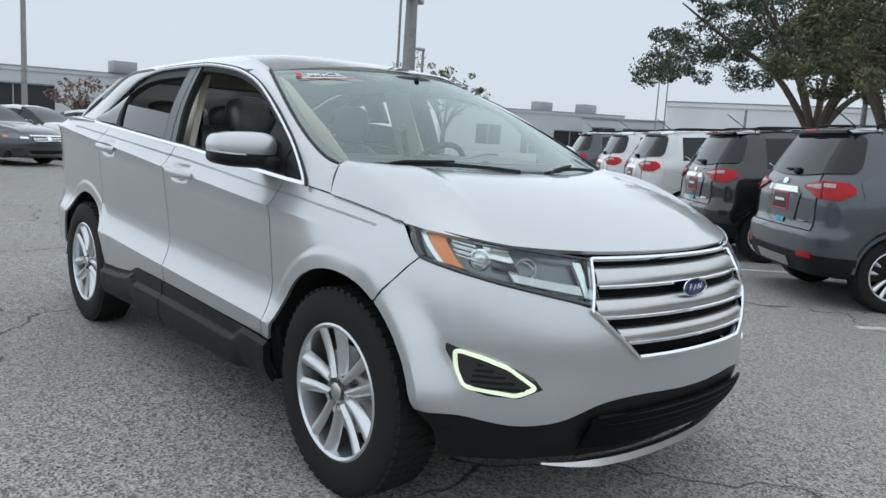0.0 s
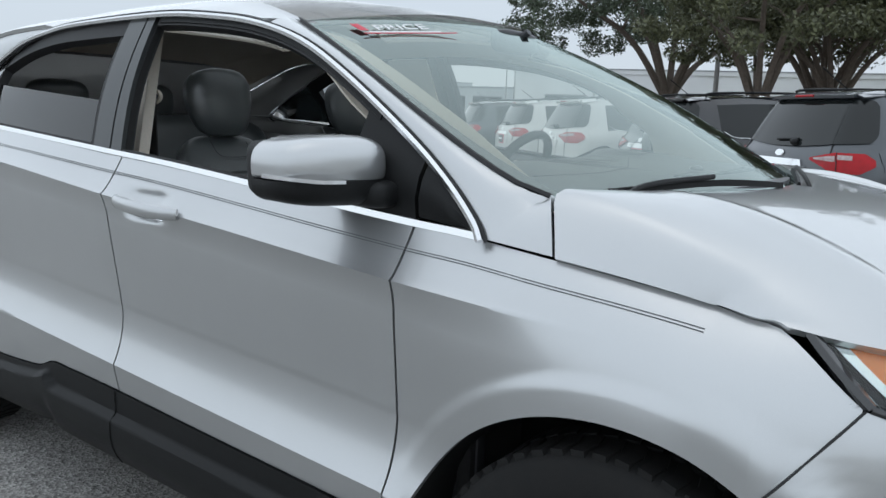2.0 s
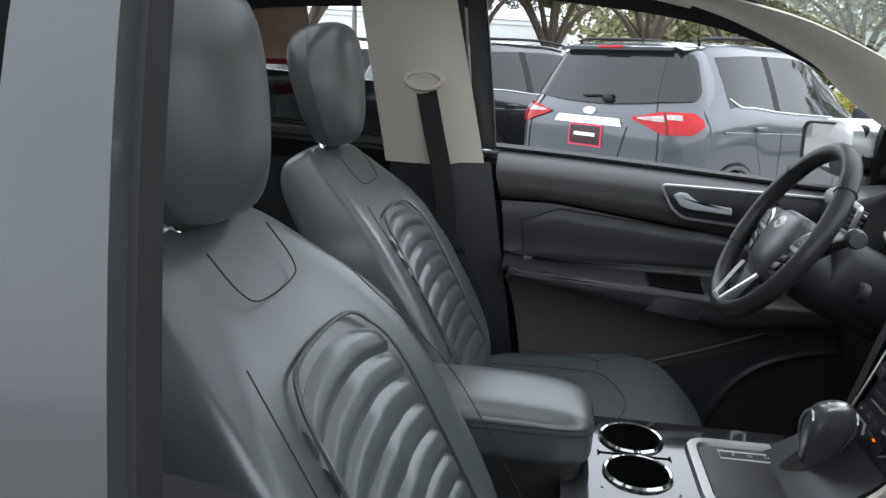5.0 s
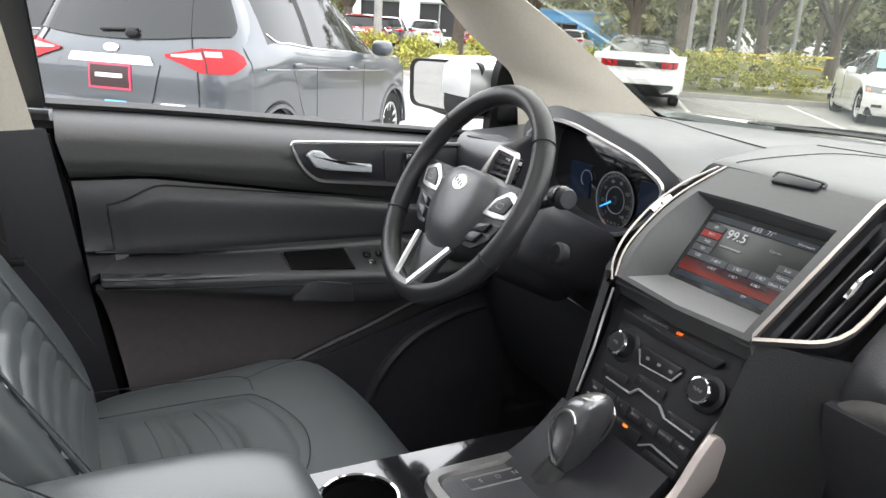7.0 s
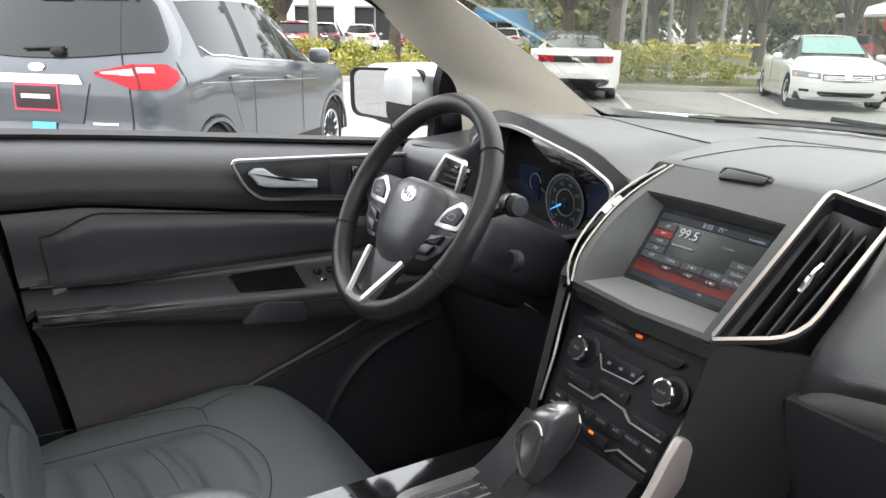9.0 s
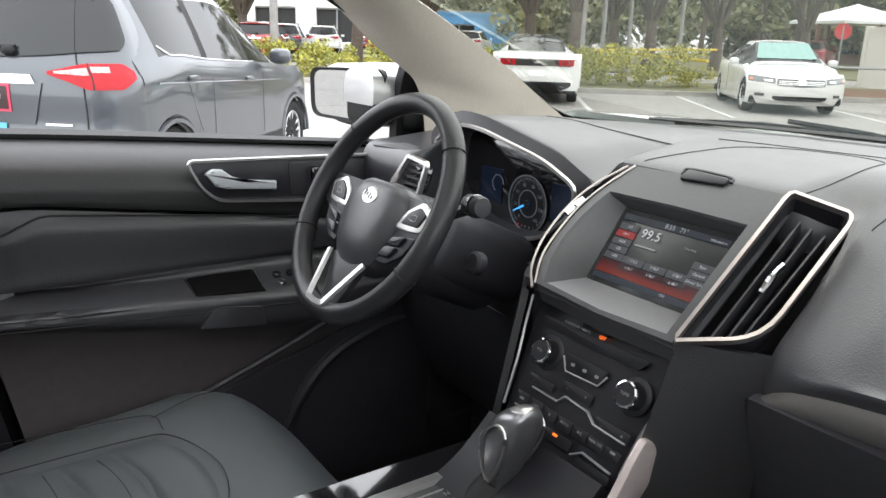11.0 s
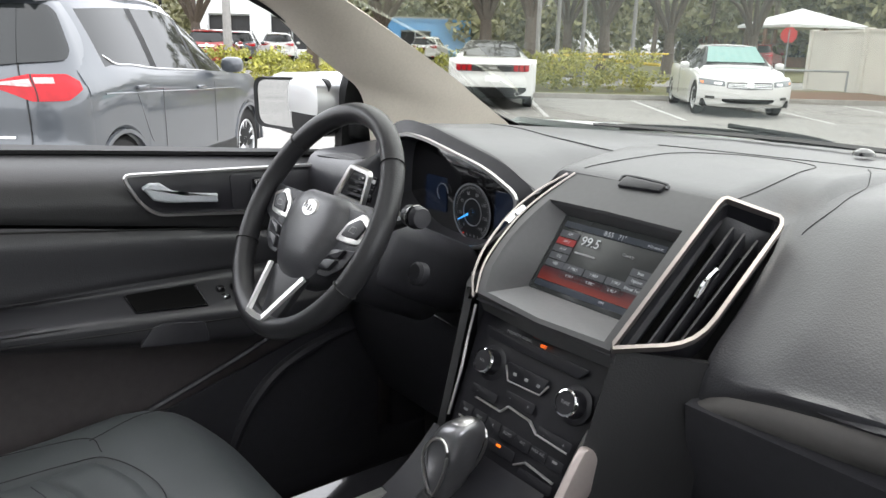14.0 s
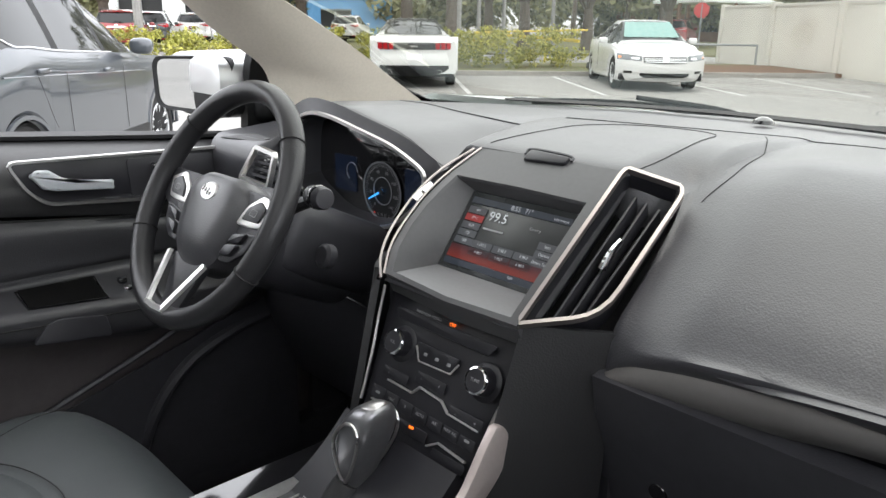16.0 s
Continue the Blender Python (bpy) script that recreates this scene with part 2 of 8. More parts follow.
def lathe(profile, n=32, m=None):
    """Turns (radius, height) pairs about the z axis."""
    verts, faces = [], []
    k = len(profile)
    for i in range(n):
        a = 2 * math.pi * i / n
        for r, h in profile:
            verts.append(Vector((r * math.cos(a), r * math.sin(a), h)))
    for i in range(n):
        j = (i + 1) % n
        for q in range(k - 1):
            faces.append((i * k + q, j * k + q, j * k + q + 1, i * k + q + 1))
    if m:
        verts = [m @ v for v in verts]
    return verts, faces


def prism(poly, depth, m=None, bevel=0.0):
    """A flat outline (x, y) given depth along z."""
    bm = bmesh.new()
    vs = [bm.verts.new((x, y, 0)) for x, y in poly]
    f = bm.faces.new(vs)
    r = bmesh.ops.extrude_face_region(bm, geom=[f])
    bmesh.ops.translate(bm, verts=[v for v in r["geom"] if isinstance(v, bmesh.types.BMVert)], vec=(0, 0, depth))
    bmesh.ops.recalc_face_normals(bm, faces=bm.faces)
    if bevel:
        bmesh.ops.bevel(bm, geom=bm.edges[:], offset=bevel, segments=2, affect='EDGES', profile=0.5)
    if m:
        bm.transform(m)
    bm.verts.index_update()
    out = [v.co.copy() for v in bm.verts], [tuple(v.index for v in f.verts) for f in bm.faces]
    bm.free()
    return out


def rounded(poly, r, n=4):
    """Rounds the corners of an outline."""
    out = []
    k = len(poly)
    for i in range(k):
        p, a, b = (Vector((*poly[j % k][:2], 0)) for j in (i, i - 1, i + 1))
        d1, d2 = a - p, b - p
        q = min(r, d1.length * 0.45, d2.length * 0.45)
        s, e = p + d1.normalized() * q, p + d2.normalized() * q
        for j in range(n + 1):
            t = j / n
            c = s * (1 - t) ** 2 + p * 2 * t * (1 - t) + e * t * t
            out.append((c.x, c.y))
    return out


def lerp(a, b, t):
    return a + (b - a) * t


def table(rows):
    """A smooth function through (x, value) pairs."""
    xs = [r[0] for r in rows]

    def f(x):
        if x <= xs[0]:
            return rows[0][1]
        if x >= xs[-1]:
            return rows[-1][1]
        i = max(k for k in range(len(xs) - 1) if xs[k] <= x)
        x0, x1 = xs[i], xs[i + 1]
        y0, y1 = rows[i][1], rows[i + 1][1]
        m = (y1 - y0) / (x1 - x0)
        ma = (y0 - rows[i - 1][1]) / (x0 - xs[i - 1]) if i > 0 else m
        mb = (rows[i + 2][1] - y1) / (xs[i + 2] - x1) if i + 2 < len(xs) else m
        m0 = 0 if ma * m <= 0 else (ma + m) / 2
        m1 = 0 if mb * m <= 0 else (mb + m) / 2
        h = x1 - x0
        t = (x - x0) / h
        return (2 * t ** 3 - 3 * t * t + 1) * y0 + (t ** 3 - 2 * t * t + t) * h * m0 + (-2 * t ** 3 + 3 * t * t) * y1 + (t ** 3 - t * t) * h * m1
    return f


def text(name, words, size, m, material, parent, depth=0.001, align='CENTER', shear=0.0):
    c = bpy.data.curves.new(name, 'FONT')
    c.body = words
    c.size = size
    c.extrude = depth
    c.shear = shear
    c.align_x, c.align_y = align, 'CENTER'
    tmp = bpy.data.objects.new(name, c)
    scene.collection.objects.link(tmp)
    me = bpy.data.meshes.new_from_object(tmp.evaluated_get(bpy.context.evaluated_depsgraph_get()))
    bpy.data.objects.remove(tmp)
    bpy.data.curves.remove(c)
    me.materials.clear()
    ob = part(name, me, material, parent)
    ob.matrix_basis = m
    return ob


# ---------------------------------------------------------------- the silver suv: outside
suv = empty("suv", "silver metallic midsize suv with lowered front windows, on asphalt", "car")
AX = 1.43          # axle distance from the middle
HUB = 0.375
ARCH = 0.445
N = 2.2            # roundness of the nose in plan


def sstep(a, b, x):
    t = min(1, max(0, (x - a) / (b - a)))
    return t * t * (3 - 2 * t)


plan_w = table([(-2.4, .80), (-2.0, .915), (-1.8, .935), (-1.43, .948), (-.6, .957), (.9, .955), (1.43, .95), (1.55, .946)])
side_top = table([(-2.3, 1.27), (-1.6, 1.262), (-1.29, 1.244), (-.66, 1.205), (-.19, 1.175), (.05, 1.161), (.93, 1.093), (1.12, 1.081),
                  (1.266, 1.063), (1.4, 1.0445), (1.55, 1.0215), (1.60, 1.0125), (1.655, 1.0045), (1.784, .917)])
rocker_top = table([(-1.1, .44), (-.9, .443), (-.62, .462), (-.55, .472), (-.46, .504), (-.36, .506), (.475, .484), (.93, .468), (1.1, .46)])


def fold_z(y):
    """Height of the sharp fold low on the doors."""
    return .558 - .045 * (y - .43)


def crease_z(y):
    return .99 - .0773 * (y - .94)

nose_l = table([(.2, .55), (.3, .66), (.45, .735), (.635, .735), (.84, .675), (.94, .62), (1.016, .58)])


def section(y, z):
    """How far the flank lies inside its widest line."""
    zc, zl, tp = crease_z(y), fold_z(y), side_top(y)
    if z <= .40:
        o = -.012 - (.40 - z) * .28
    elif z <= zl:
        o = lerp(-.016, .006, (z - .40) / (zl - .40))
    elif z <= zl + .16:
        o = .006 - .044 * (1 - (1 - (z - zl) / .16) ** 2)
    elif z <= zc - .075:
        o = lerp(-.038, -.018, sstep(zl + .10, zc + .02, z) / sstep(zl + .10, zc + .02, zc - .075))
    elif z <= zc:
        o = lerp(-.018, -.003, ((z - zc + .075) / .075) ** 1.8)
    else:
        o = lerp(-.003, -.078, ((z - zc) / max(.02, tp - zc)) ** .8)
    f = -max(0, .42 - z) * .28 - lerp(.085, .128, min(1, max(0, (y - 1.2) / .35))) * max(0, (z - .74) / max(.1, tp - .74)) ** 3.2
    if zl < z < zl + .16:
        f -= .012 * math.sin(math.pi * (z - zl) / .16)
    o = lerp(o, f, sstep(.92, 1.42, y))
    return o


def flare(y, z):
    """The flat ring round each wheel opening."""
    o = 0
    for yc in (AX, -AX):
        d = math.hypot(y - yc, z - HUB)
        if d > ARCH - .05:
            o += .007 * (1 - sstep(ARCH + .045, ARCH + .080, d)) * sstep(.35, .55, z) * (1 - sstep(1.48, 1.66, y))
    return o


def wing_lip(x, y, z):
    """The front wing keeps its width round the wheel opening while the nose turns in."""
    d = math.hypot(y - AX, z - HUB)
    k = (1 - sstep(ARCH + .035, ARCH + .115, d)) * sstep(1.50, 1.62, y) * sstep(.36, .50, z)
    return x + k * .92 * max(0, .949 - x)


def flank(y, z, off=0.0):
    y2 = min(max(y, -1.95), 1.55)
    x = plan_w(y2) + section(y2, z) + flare(y, z)
    if y > 1.55:
        q = min(1, (y - 1.55) / nose_l(z))
        x *= (1 - q ** N) ** (1 / N)
    if y > 1.5:
        x = wing_lip(x, y, z)
    if y < -1.95:
        q = min(1, (-1.95 - y) / .36)
        x *= (1 - q ** 3) ** (1 / 3)
    return Vector((x + off, y, z))


def nose(th, z, off=0.0):
    """The rounded front in plan: th 0 at the flank, 90 degrees at the middle."""
    w = plan_w(1.55) + section(1.55, z)
    ln = nose_l(z)
    c, s = max(0, math.cos(th)), max(0, math.sin(th))
    x, y = (w + off) * c ** (2 / N), 1.55 + (ln + off) * s ** (2 / N)
    return Vector((wing_lip(x, y, z), y, z))


def nose_y(y, z):
    return math.asin(min(1, max(0, (y - 1.55) / nose_l(z))) ** (N / 2))


def nose_x(x, z, off=0.0):
    w = plan_w(1.55) + section(1.55, z)
    return Vector((x, 1.55 + (nose_l(z) + off) * max(0, 1 - min(1, abs(x) / w) ** N) ** (1 / N), z))


def arch_z(y):
    z = 0
    for yc in (AX, -AX):
        if abs(y - yc) < ARCH:
            z = max(z, HUB + math.sqrt(ARCH ** 2 - (y - yc) ** 2))
    return z


def low(y):
    z = max(rocker_top(y), arch_z(y))
    if y > 1.664:
        z = lerp(.748, .915, (y - 1.664) / .12)
    if y < -1.9:
        z = .45
    return z


def both(name, shape, material, label="", parent=suv):
    return [part(name, shape, material, parent, label), part(name, flipx(shape), material, parent, label)]


def fold_row(y, b, t, v):
    zl, zc = fold_z(y), crease_z(y)
    k = [b, zl, zl + .16, zc - .075, zc, t]
    for i in range(1, 6):
        k[i] = min(t, max(k[i], k[i - 1] + (t - b) * .02))
    f = (0, .15, .40, .65, .85, 1)
    i = max(j for j in range(5) if f[j] <= v + 1e-9)
    return lerp(k[i], k[i + 1], (v - f[i]) / (f[i + 1] - f[i]))


def arch_row(y, b, t, v):
    """Rows that stay level above a wheel arch and follow it below."""
    zc = min(crease_z(y), t - .012)
    zm = max(min(zc - .075, t - .03), b + .004)
    zc = max(zc, zm + .004)
    if v <= .5:
        return lerp(b, zm, v * 2)
    if v <= .75:
        return lerp(zm, zc, v * 4 - 2)
    return lerp(zc, t, v * 4 - 3)


def columns(ys, nv, bot=low, top=side_top, lean=0.0, off=0.0, thick=.012, row=fold_row, cup=None):
    """A flank panel made of upright columns; cup: centre (y, z) of the hollow behind a handle."""
    def fn(u, v):
        i = u * (len(ys) - 1)
        y = ys[min(len(ys) - 1, round(i))]
        z = row(y, bot(y), top(y), v)
        p = flank(y, z, off)
        if cup:
            dy, dz = (y - cup[0]) / .085, (z - cup[1]) / .036
            p.x -= .022 * math.exp(-(dy * dy) ** 2 - (dz * dz) ** 2)
        if lean:
            p.y -= lean * (z - .48) * max(0, 1 - abs(y + .09) / .5)
        return p
    return grid(fn, len(ys) - 1, nv, thick)


def spread(a, b, n):
    return [lerp(a, b, k / n) for k in range(n + 1)]


def arch_cols(yc, a, b, n=22):
    """Columns crowded where the wheel arch is steep."""
    ys = [yc - ARCH * math.cos(math.pi * k / n) * .9999 for k in range(n + 1)]
    return sorted(set([a, b] + [y for y in ys if a < y < b]))


fender_cols = [.950, .955, .962, .97, .98] + arch_cols(AX, .985, 1.655, 60) + [1.68, 1.71, 1.74, 1.765, 1.783]
rear_cols = arch_cols(-AX, -1.88, -1.125, 50)
rear_cols = [-2.36, -2.33, -2.28, -2.22, -2.15, -2.06, -1.97, -1.92] + rear_cols
both("front_fender", columns(fender_cols, 80, row=arch_row), SILVER)
front_doors = both("front_door", columns(spread(-.067, .944, 90), 100, lean=.095, cup=(.10, 1.052)), SILVER)
rear_door_cols = arch_cols(-AX, -1.119, -.96) + spread(-.94, -.073, 60)
rear_doors = both("rear_door", columns(rear_door_cols, 100, lean=.095, cup=(-.955, 1.118)), SILVER)
both("rear_quarter_panel", columns(rear_cols, 80, row=arch_row), SILVER)
def rocker_pt(u, v):
    """Sill cladding: an upper flat, a stepped ledge and a lower face turning under."""
    y = lerp(-1.0, 1.0, u)
    k = sstep(-.50, -.44, y) * (1 - sstep(.70, .80, y))
    z1, z0 = rocker_top(y) - .004, .268 + .02 * sstep(-.5, .9, y)
    z = lerp(z0, z1, v)
    x = flank(y, rocker_top(y)).x + .006
    led = z1 - lerp(.020, .075, k) + .012 * y
    x += .020 * (1 - sstep(led - .012, led + .012, z)) - .05 * max(0, (led - .05 - z) / .12) ** 2
    return Vector((x, y, z))


both("rocker_cladding", grid(rocker_pt, 90, 28, .03), CLAD, "black plastic sill cladding with a stepped ledge")
both("sill_joint", sweep([rocker_pt(.458, v / 10) + Vector((.001, 0, 0)) for v in range(11)], circle(.0025, 5)), DARKWELL)
# dark body shell behind the gaps
both("inner_shell", columns(spread(-1.0, 1.0, 16), 8, bot=lambda y: .30, top=lambda y: side_top(y) - .02, off=-.034, thick=.02), SEAL)


def well(yc):
    def fn(u, v):
        a = math.pi * (u * 1.12 - .06)
        y, z = yc - (ARCH + .010) * math.cos(a), HUB + (ARCH + .010) * math.sin(a)
        return Vector((lerp(.56, min(flank(yc, .81).x, flank(y, max(.3, z)).x) - .018, v), y, z))
    return merge(grid(fn, 24, 2, .01), box(.55, yc, .60, .02, .9, .5, 0))


for yc in (AX, -AX):
    both("wheel_well", well(yc), DARKWELL)


# nose: bumper, lower skirt
def bump_top(x):
    x = abs(x)
    if x < .30:
        return .628
    if x < .455:
        return lerp(.628, .785, (x - .30) / .155)
    return lerp(.785, .914, min(1, (x - .455) / .41) ** 1.1)


bump_low = table([(0, .495), (.42, .488), (.58, .43), (.68, .418), (.85, .448), (1, .46)])


def back_edge(z):
    if z > .756:
        return lerp(1.656, 1.790, (z - .756) / .161)
    return AX + .003 + math.sqrt(max(0, ARCH ** 2 - (z - HUB) ** 2))


def skin(lo, hi, off=0.0, nu=40, nv=14, thick=.012):
    def fn(u, v):
        s = 2 * u - 1
        a = 1 - abs(s)
        x = .93 * math.cos(lerp(.35, math.pi / 2, a)) ** .91
        z = lerp(lo(x), hi(x), v)
        th = lerp(nose_y(back_edge(z), z), math.pi / 2, a)
        x = nose(th, z).x
        z = lerp(lo(x), hi(x), v)
        th = lerp(nose_y(back_edge(z), z), math.pi / 2, a)
        p = nose(th, z, off)
        # soft fold running out from the lamp pocket
        return Vector((p.x if s < 0 else -p.x, p.y, p.z))
    return grid(fn, nu * 2, nv, thick)


part("front_bumper", skin(bump_low, bump_top, nv=20), SILVER, suv)
both("bumper_joint", sweep([flank(lerp(1.661, 1.787, k / 12), lerp(.751, .915, k / 12), .0005) for k in range(13)], circle(.0024, 5)), SEAL)
part("lower_skirt", skin(lambda x: .27 - .04 * max(0, 1 - x / .5), lambda x: bump_low(x) - .004, -.012, nv=8, thick=.03), CLAD, suv, "black plastic lower bumper skirt")
mesh_in = grid(lambda u, v: nose_x(lerp(-.47, .47, u), lerp(.325, .455 - .02 * abs(2 * u - 1) ** 4, v), .004), 40, 6, .01)
intake = part("lower_intake", mesh_in, VOID, suv)
bars = []
for k in range(5):
    z = .34 + .026 * k
    bars.append(sweep([nose_x(lerp(-.45, .45, i / 20), z, .010) for i in range(21)], [(-.004, -.004), (.004, -.004), (.004, .004), (-.004, .004)]))
part("intake_slats", merge(*bars), CLAD, suv)
lip = [nose_x(lerp(-.56, .56, i / 30), .232 + .035 * abs(2 * i / 30 - 1) ** 3, .03) for i in range(31)]
part("skid_plate", sweep(lip, [(-.03, -.008), (.010, -.012), (.014, .0), (.006, .013), (-.02, .014)], scale=lambda t: min(1, .25 + 4 * min(t, 1 - t))), SATIN, suv, "silver painted skid strip")

# grille
gw = table([(.62, .30), (.64, .325), (.785, .470), (.86, .452), (.945, .428)])
# Backing coloured near-black for the shade between the bars.
grille = part("grille", grid(lambda u, v: nose_x(gw(lerp(.63, .94, v)) * (2 * u - 1), lerp(.63, .94, v), -.035), 24, 8, .01), VOID, suv, "grille with satin bars over a shade-dark backing")
corners = [(-.315, .632), (.315, .632), (.475, .785), (.430, .938), (-.430, .938), (-.475, .785)]
outline = []
for (xa, za), (xb, zb) in zip(corners, corners[1:] + corners[:1]):
    outline += [(lerp(xa, xb, k / 14), lerp(za, zb, k / 14)) for k in range(14)]
ring = [nose_x(x, z, .010) for x, z in rounded(outline, .02, 2)]
part("grille_frame", sweep(ring, [(-.007, -.012), (.005, -.012), (.008, .002), (.0, .007), (-.008, .003)], True, up=(0, 1, .2)), CHROME, grille)
for zc, h in ((.883, .052), (.79, .050), (.704, .040)):
    half = gw(zc) - .012
    def bar(u, v, zc=zc, h=h):
        a = v * math.pi
        x = (2 * u - 1) * (gw(zc + h * (v - .5)) - .014)
        return nose_x(x, zc - h * .5 * math.cos(a) - .012 * abs(2 * u - 1) ** 2 * 0, -.02 + .026 * math.sin(a) ** .6)
    part("grille_bar", grid(bar, 30, 8, .004), SATIN, grille)
    for dz in (-h * .5 - .003,):
        edge = [nose_x((2 * i / 24 - 1) * (gw(zc + dz) - .02), zc + dz, .004) for i in range(25)]
        part("chrome_strip", sweep(edge, [(-.006, -.005), (.006, -.005), (.008, .003), (0, .006), (-.006, .003)]), CHROME, grille)


def oval_badge(c, rx, rz, m, parent, name="badge"):
    """Blue oval with a chrome rim and three plain light strokes."""
    b = part(name, moved(lathe([(0, .006), (.86, .004), (.93, 0), (0, -.004)], 36), m @ Matrix.Diagonal((rx, rz, 1, 1))), BADGEBLUE, parent, "blue oval badge")
    ringp = [Vector((rx * .97 * math.cos(a), rz * .97 * math.sin(a), .004)) for a in (2 * math.pi * k / 36 for k in range(36))]
    part("rim", moved(sweep(ringp, circle(rz * .085, 6), True), m), CHROME, b)
    st = []
    for k, (x, w, z) in enumerate(((-.5, .16, .05), (-.12, .22, -.05), (.18, .16, 0), (.45, .26, .08))):
        st.append(sweep(smooth_path([(rx * (x - w * .6), rz * (z - .25), .008), (rx * (x + .02), rz * (z + .35), .009), (rx * (x + w * .6), rz * (z - .1), .008)], 4), circle(rz * .05, 5)))
    part("script_strokes", moved(merge(*st), m), CHROME, b)
    return b


facing = Matrix(((-1, 0, 0, 0), (0, 0, 1, 0), (0, 1, 0, 0), (0, 0, 0, 1)))
oval_badge(None, .075, .031, Matrix.Translation(nose_x(0, .835, .022)) @ pose(0, 0, 0, 8, 0, 0) @ facing, suv)


# headlights
def lamp_pt(u, v, off=0.0):
    zl = lerp(.919, .793, u ** .9)
    zu = lerp(1.012, .936, u)
    z = lerp(zl, zu, v)
    yb = lerp(1.795, 1.68, (z - .917) / .1)
    th = lerp(nose_y(yb, z), nose_y(nose_x(.435, z).y, z), u)
    return nose(th, z, off)


LAMPBOWL = mat("lamp_reflector", (.20, .21, .22), .22, .7, grain=.4, scale=25)
for side in (1, -1):
    fx = (lambda s: s) if side > 0 else flipx
    hl = part("headlight", fx(grid(lambda u, v: lamp_pt(u, v, -.045), 20, 6, .01)), LAMPBOWL, suv, "clear headlight with amber reflector")
    part("amber_reflector", fx(grid(lambda u, v: lamp_pt(lerp(.08, .20, u) + .03 * (1 - v), lerp(.08, .92, v), -.015), 6, 6, .01)), AMBER, hl)
    part("chrome_blade", fx(grid(lambda u, v: lamp_pt(lerp(.035, .075, u) + .05 * (1 - v), lerp(.06, .94, v), -.012), 3, 6, .01)), CHROME, hl)
    for k in range(7):
        part("reflector_fin", fx(grid(lambda u, v, k=k: lamp_pt(lerp(.23, .38, u), .42 + .07 * k + .025 * v, -.02 - .01 * (k % 2)), 3, 1, .012)), CHROME, hl)
    c0 = lamp_pt(.36, .45, -.035)
    nrm = (lamp_pt(.36, .45, .05) - c0).normalized()
    q = Matrix.Translation(c0) @ nrm.to_track_quat('Z', 'Y').to_matrix().to_4x4()
    part("projector", fx(moved(lathe([(.036, -.03), (.036, .006), (.030, .012), (.028, 0), (.02, .012), (0, .018)], 24), q)), CHROME, hl)
    c1 = lamp_pt(.62, .5, -.035)
    q1 = Matrix.Translation(c1) @ nrm.to_track_quat('Z', 'Y').to_matrix().to_4x4()
    part("main_beam", fx(moved(lathe([(.034, -.03), (.034, .004), (.030, .004), (.022, -.015), (0, -.025)], 24), q1)), CHROME, hl)
    part("chrome_bezel", fx(grid(lambda u, v: lamp_pt(lerp(.42, .56, u), lerp(.35, .85, v), -.022 - .02 * math.sin(math.pi * v)), 6, 6, .01)), CHROME, hl)
    part("turn_lamp", fx(grid(lambda u, v: lamp_pt(lerp(.50, .90, u), lerp(.10, .30, v) + .05 * u, -.016), 10, 3, .012)), CLEARLAMP, hl)
    part("inner_blade", fx(grid(lambda u, v: lamp_pt(lerp(.91, .955, u), lerp(.12, .9, v), -.014), 3, 6, .012)), CHROME, hl)
    part("black_trim", fx(sweep([lamp_pt(i / 24, 0, .001) for i in range(25)], circle(.007, 6))), GLOSSBLACK, hl)
    part("black_trim", fx(sweep([lamp_pt(i / 24, 1, .001) for i in range(25)], circle(.006, 6))), GLOSSBLACK, hl)
    part("black_trim", fx(sweep([lamp_pt(0, i / 8, .0) for i in range(9)], circle(.011, 6))), GLOSSBLACK, hl)
    lens = part("lens", fx(grid(lambda u, v: lamp_pt(u, v, .002), 24, 6)), CLEARGLASS, hl)
    lens.visible_shadow = False
    # fog lamp pocket with light strip
    poly = [(.842, .662), (.838, .60), (.825, .535), (.76, .515), (.69, .512), (.632, .54), (.655, .575), (.71, .605), (.78, .636)]
    cx, cz = sum(p[0] for p in poly) / 9, sum(p[1] for p in poly) / 9

    def fog_pt(k, r, off):
        a = poly[k % 9]
        return nose_x(cx + (a[0] - cx) * r, cz + (a[1] - cz) * r, off)
    vs = [fog_pt(k, 1.06, .004) for k in range(9)] + [fog_pt(k, .93, .010) for k in range(9)] + [fog_pt(k, .62, .008) for k in range(9)] + [nose_x(cx, cz, .007)]
    fs = []
    for k in range(9):
        k2 = (k + 1) % 9
        fs += [(k, k2, 9 + k2, 9 + k), (9 + k, 9 + k2, 18 + k2, 18 + k), (18 + k, 18 + k2, 27)]
    fog = part("fog_lamp", fx((vs, fs)), GLOSSBLACK, suv, "black fog lamp pocket ringed by a lit strip")
    hoop = [(cx + (a_[0] - cx) * .88, cz + (a_[1] - cz) * .86) for a_ in rounded([(.842, .662), (.832, .585), (.818, .528), (.69, .508), (.632, .538), (.71, .607), (.78, .640)], .016, 4)]
    dense = []
    for (xa, za), (xb, zb) in zip(hoop, hoop[1:] + hoop[:1]):
        dense += [(lerp(xa, xb, k_ / 3), lerp(za, zb, k_ / 3)) for k_ in range(3)]
    rg = [nose_x(x_, z_, .012) for x_, z_ in dense]
    part("light_strip", fx(sweep(rg, [(-.007, -.006), (.007, -.006), (.005, .006), (-.005, .006)], True, up=(0.4, 1, 0))), LEDSTRIP, fog)
    for k in range(5):
        z = .535 + k * .018
        xr = .80 - .004 * k
        xl = .675 + .024 * k
        part("slat", fx(sweep([nose_x(lerp(xl, xr, i / 8), z, .011) for i in range(9)], circle(.004, 5))), CLAD, fog)


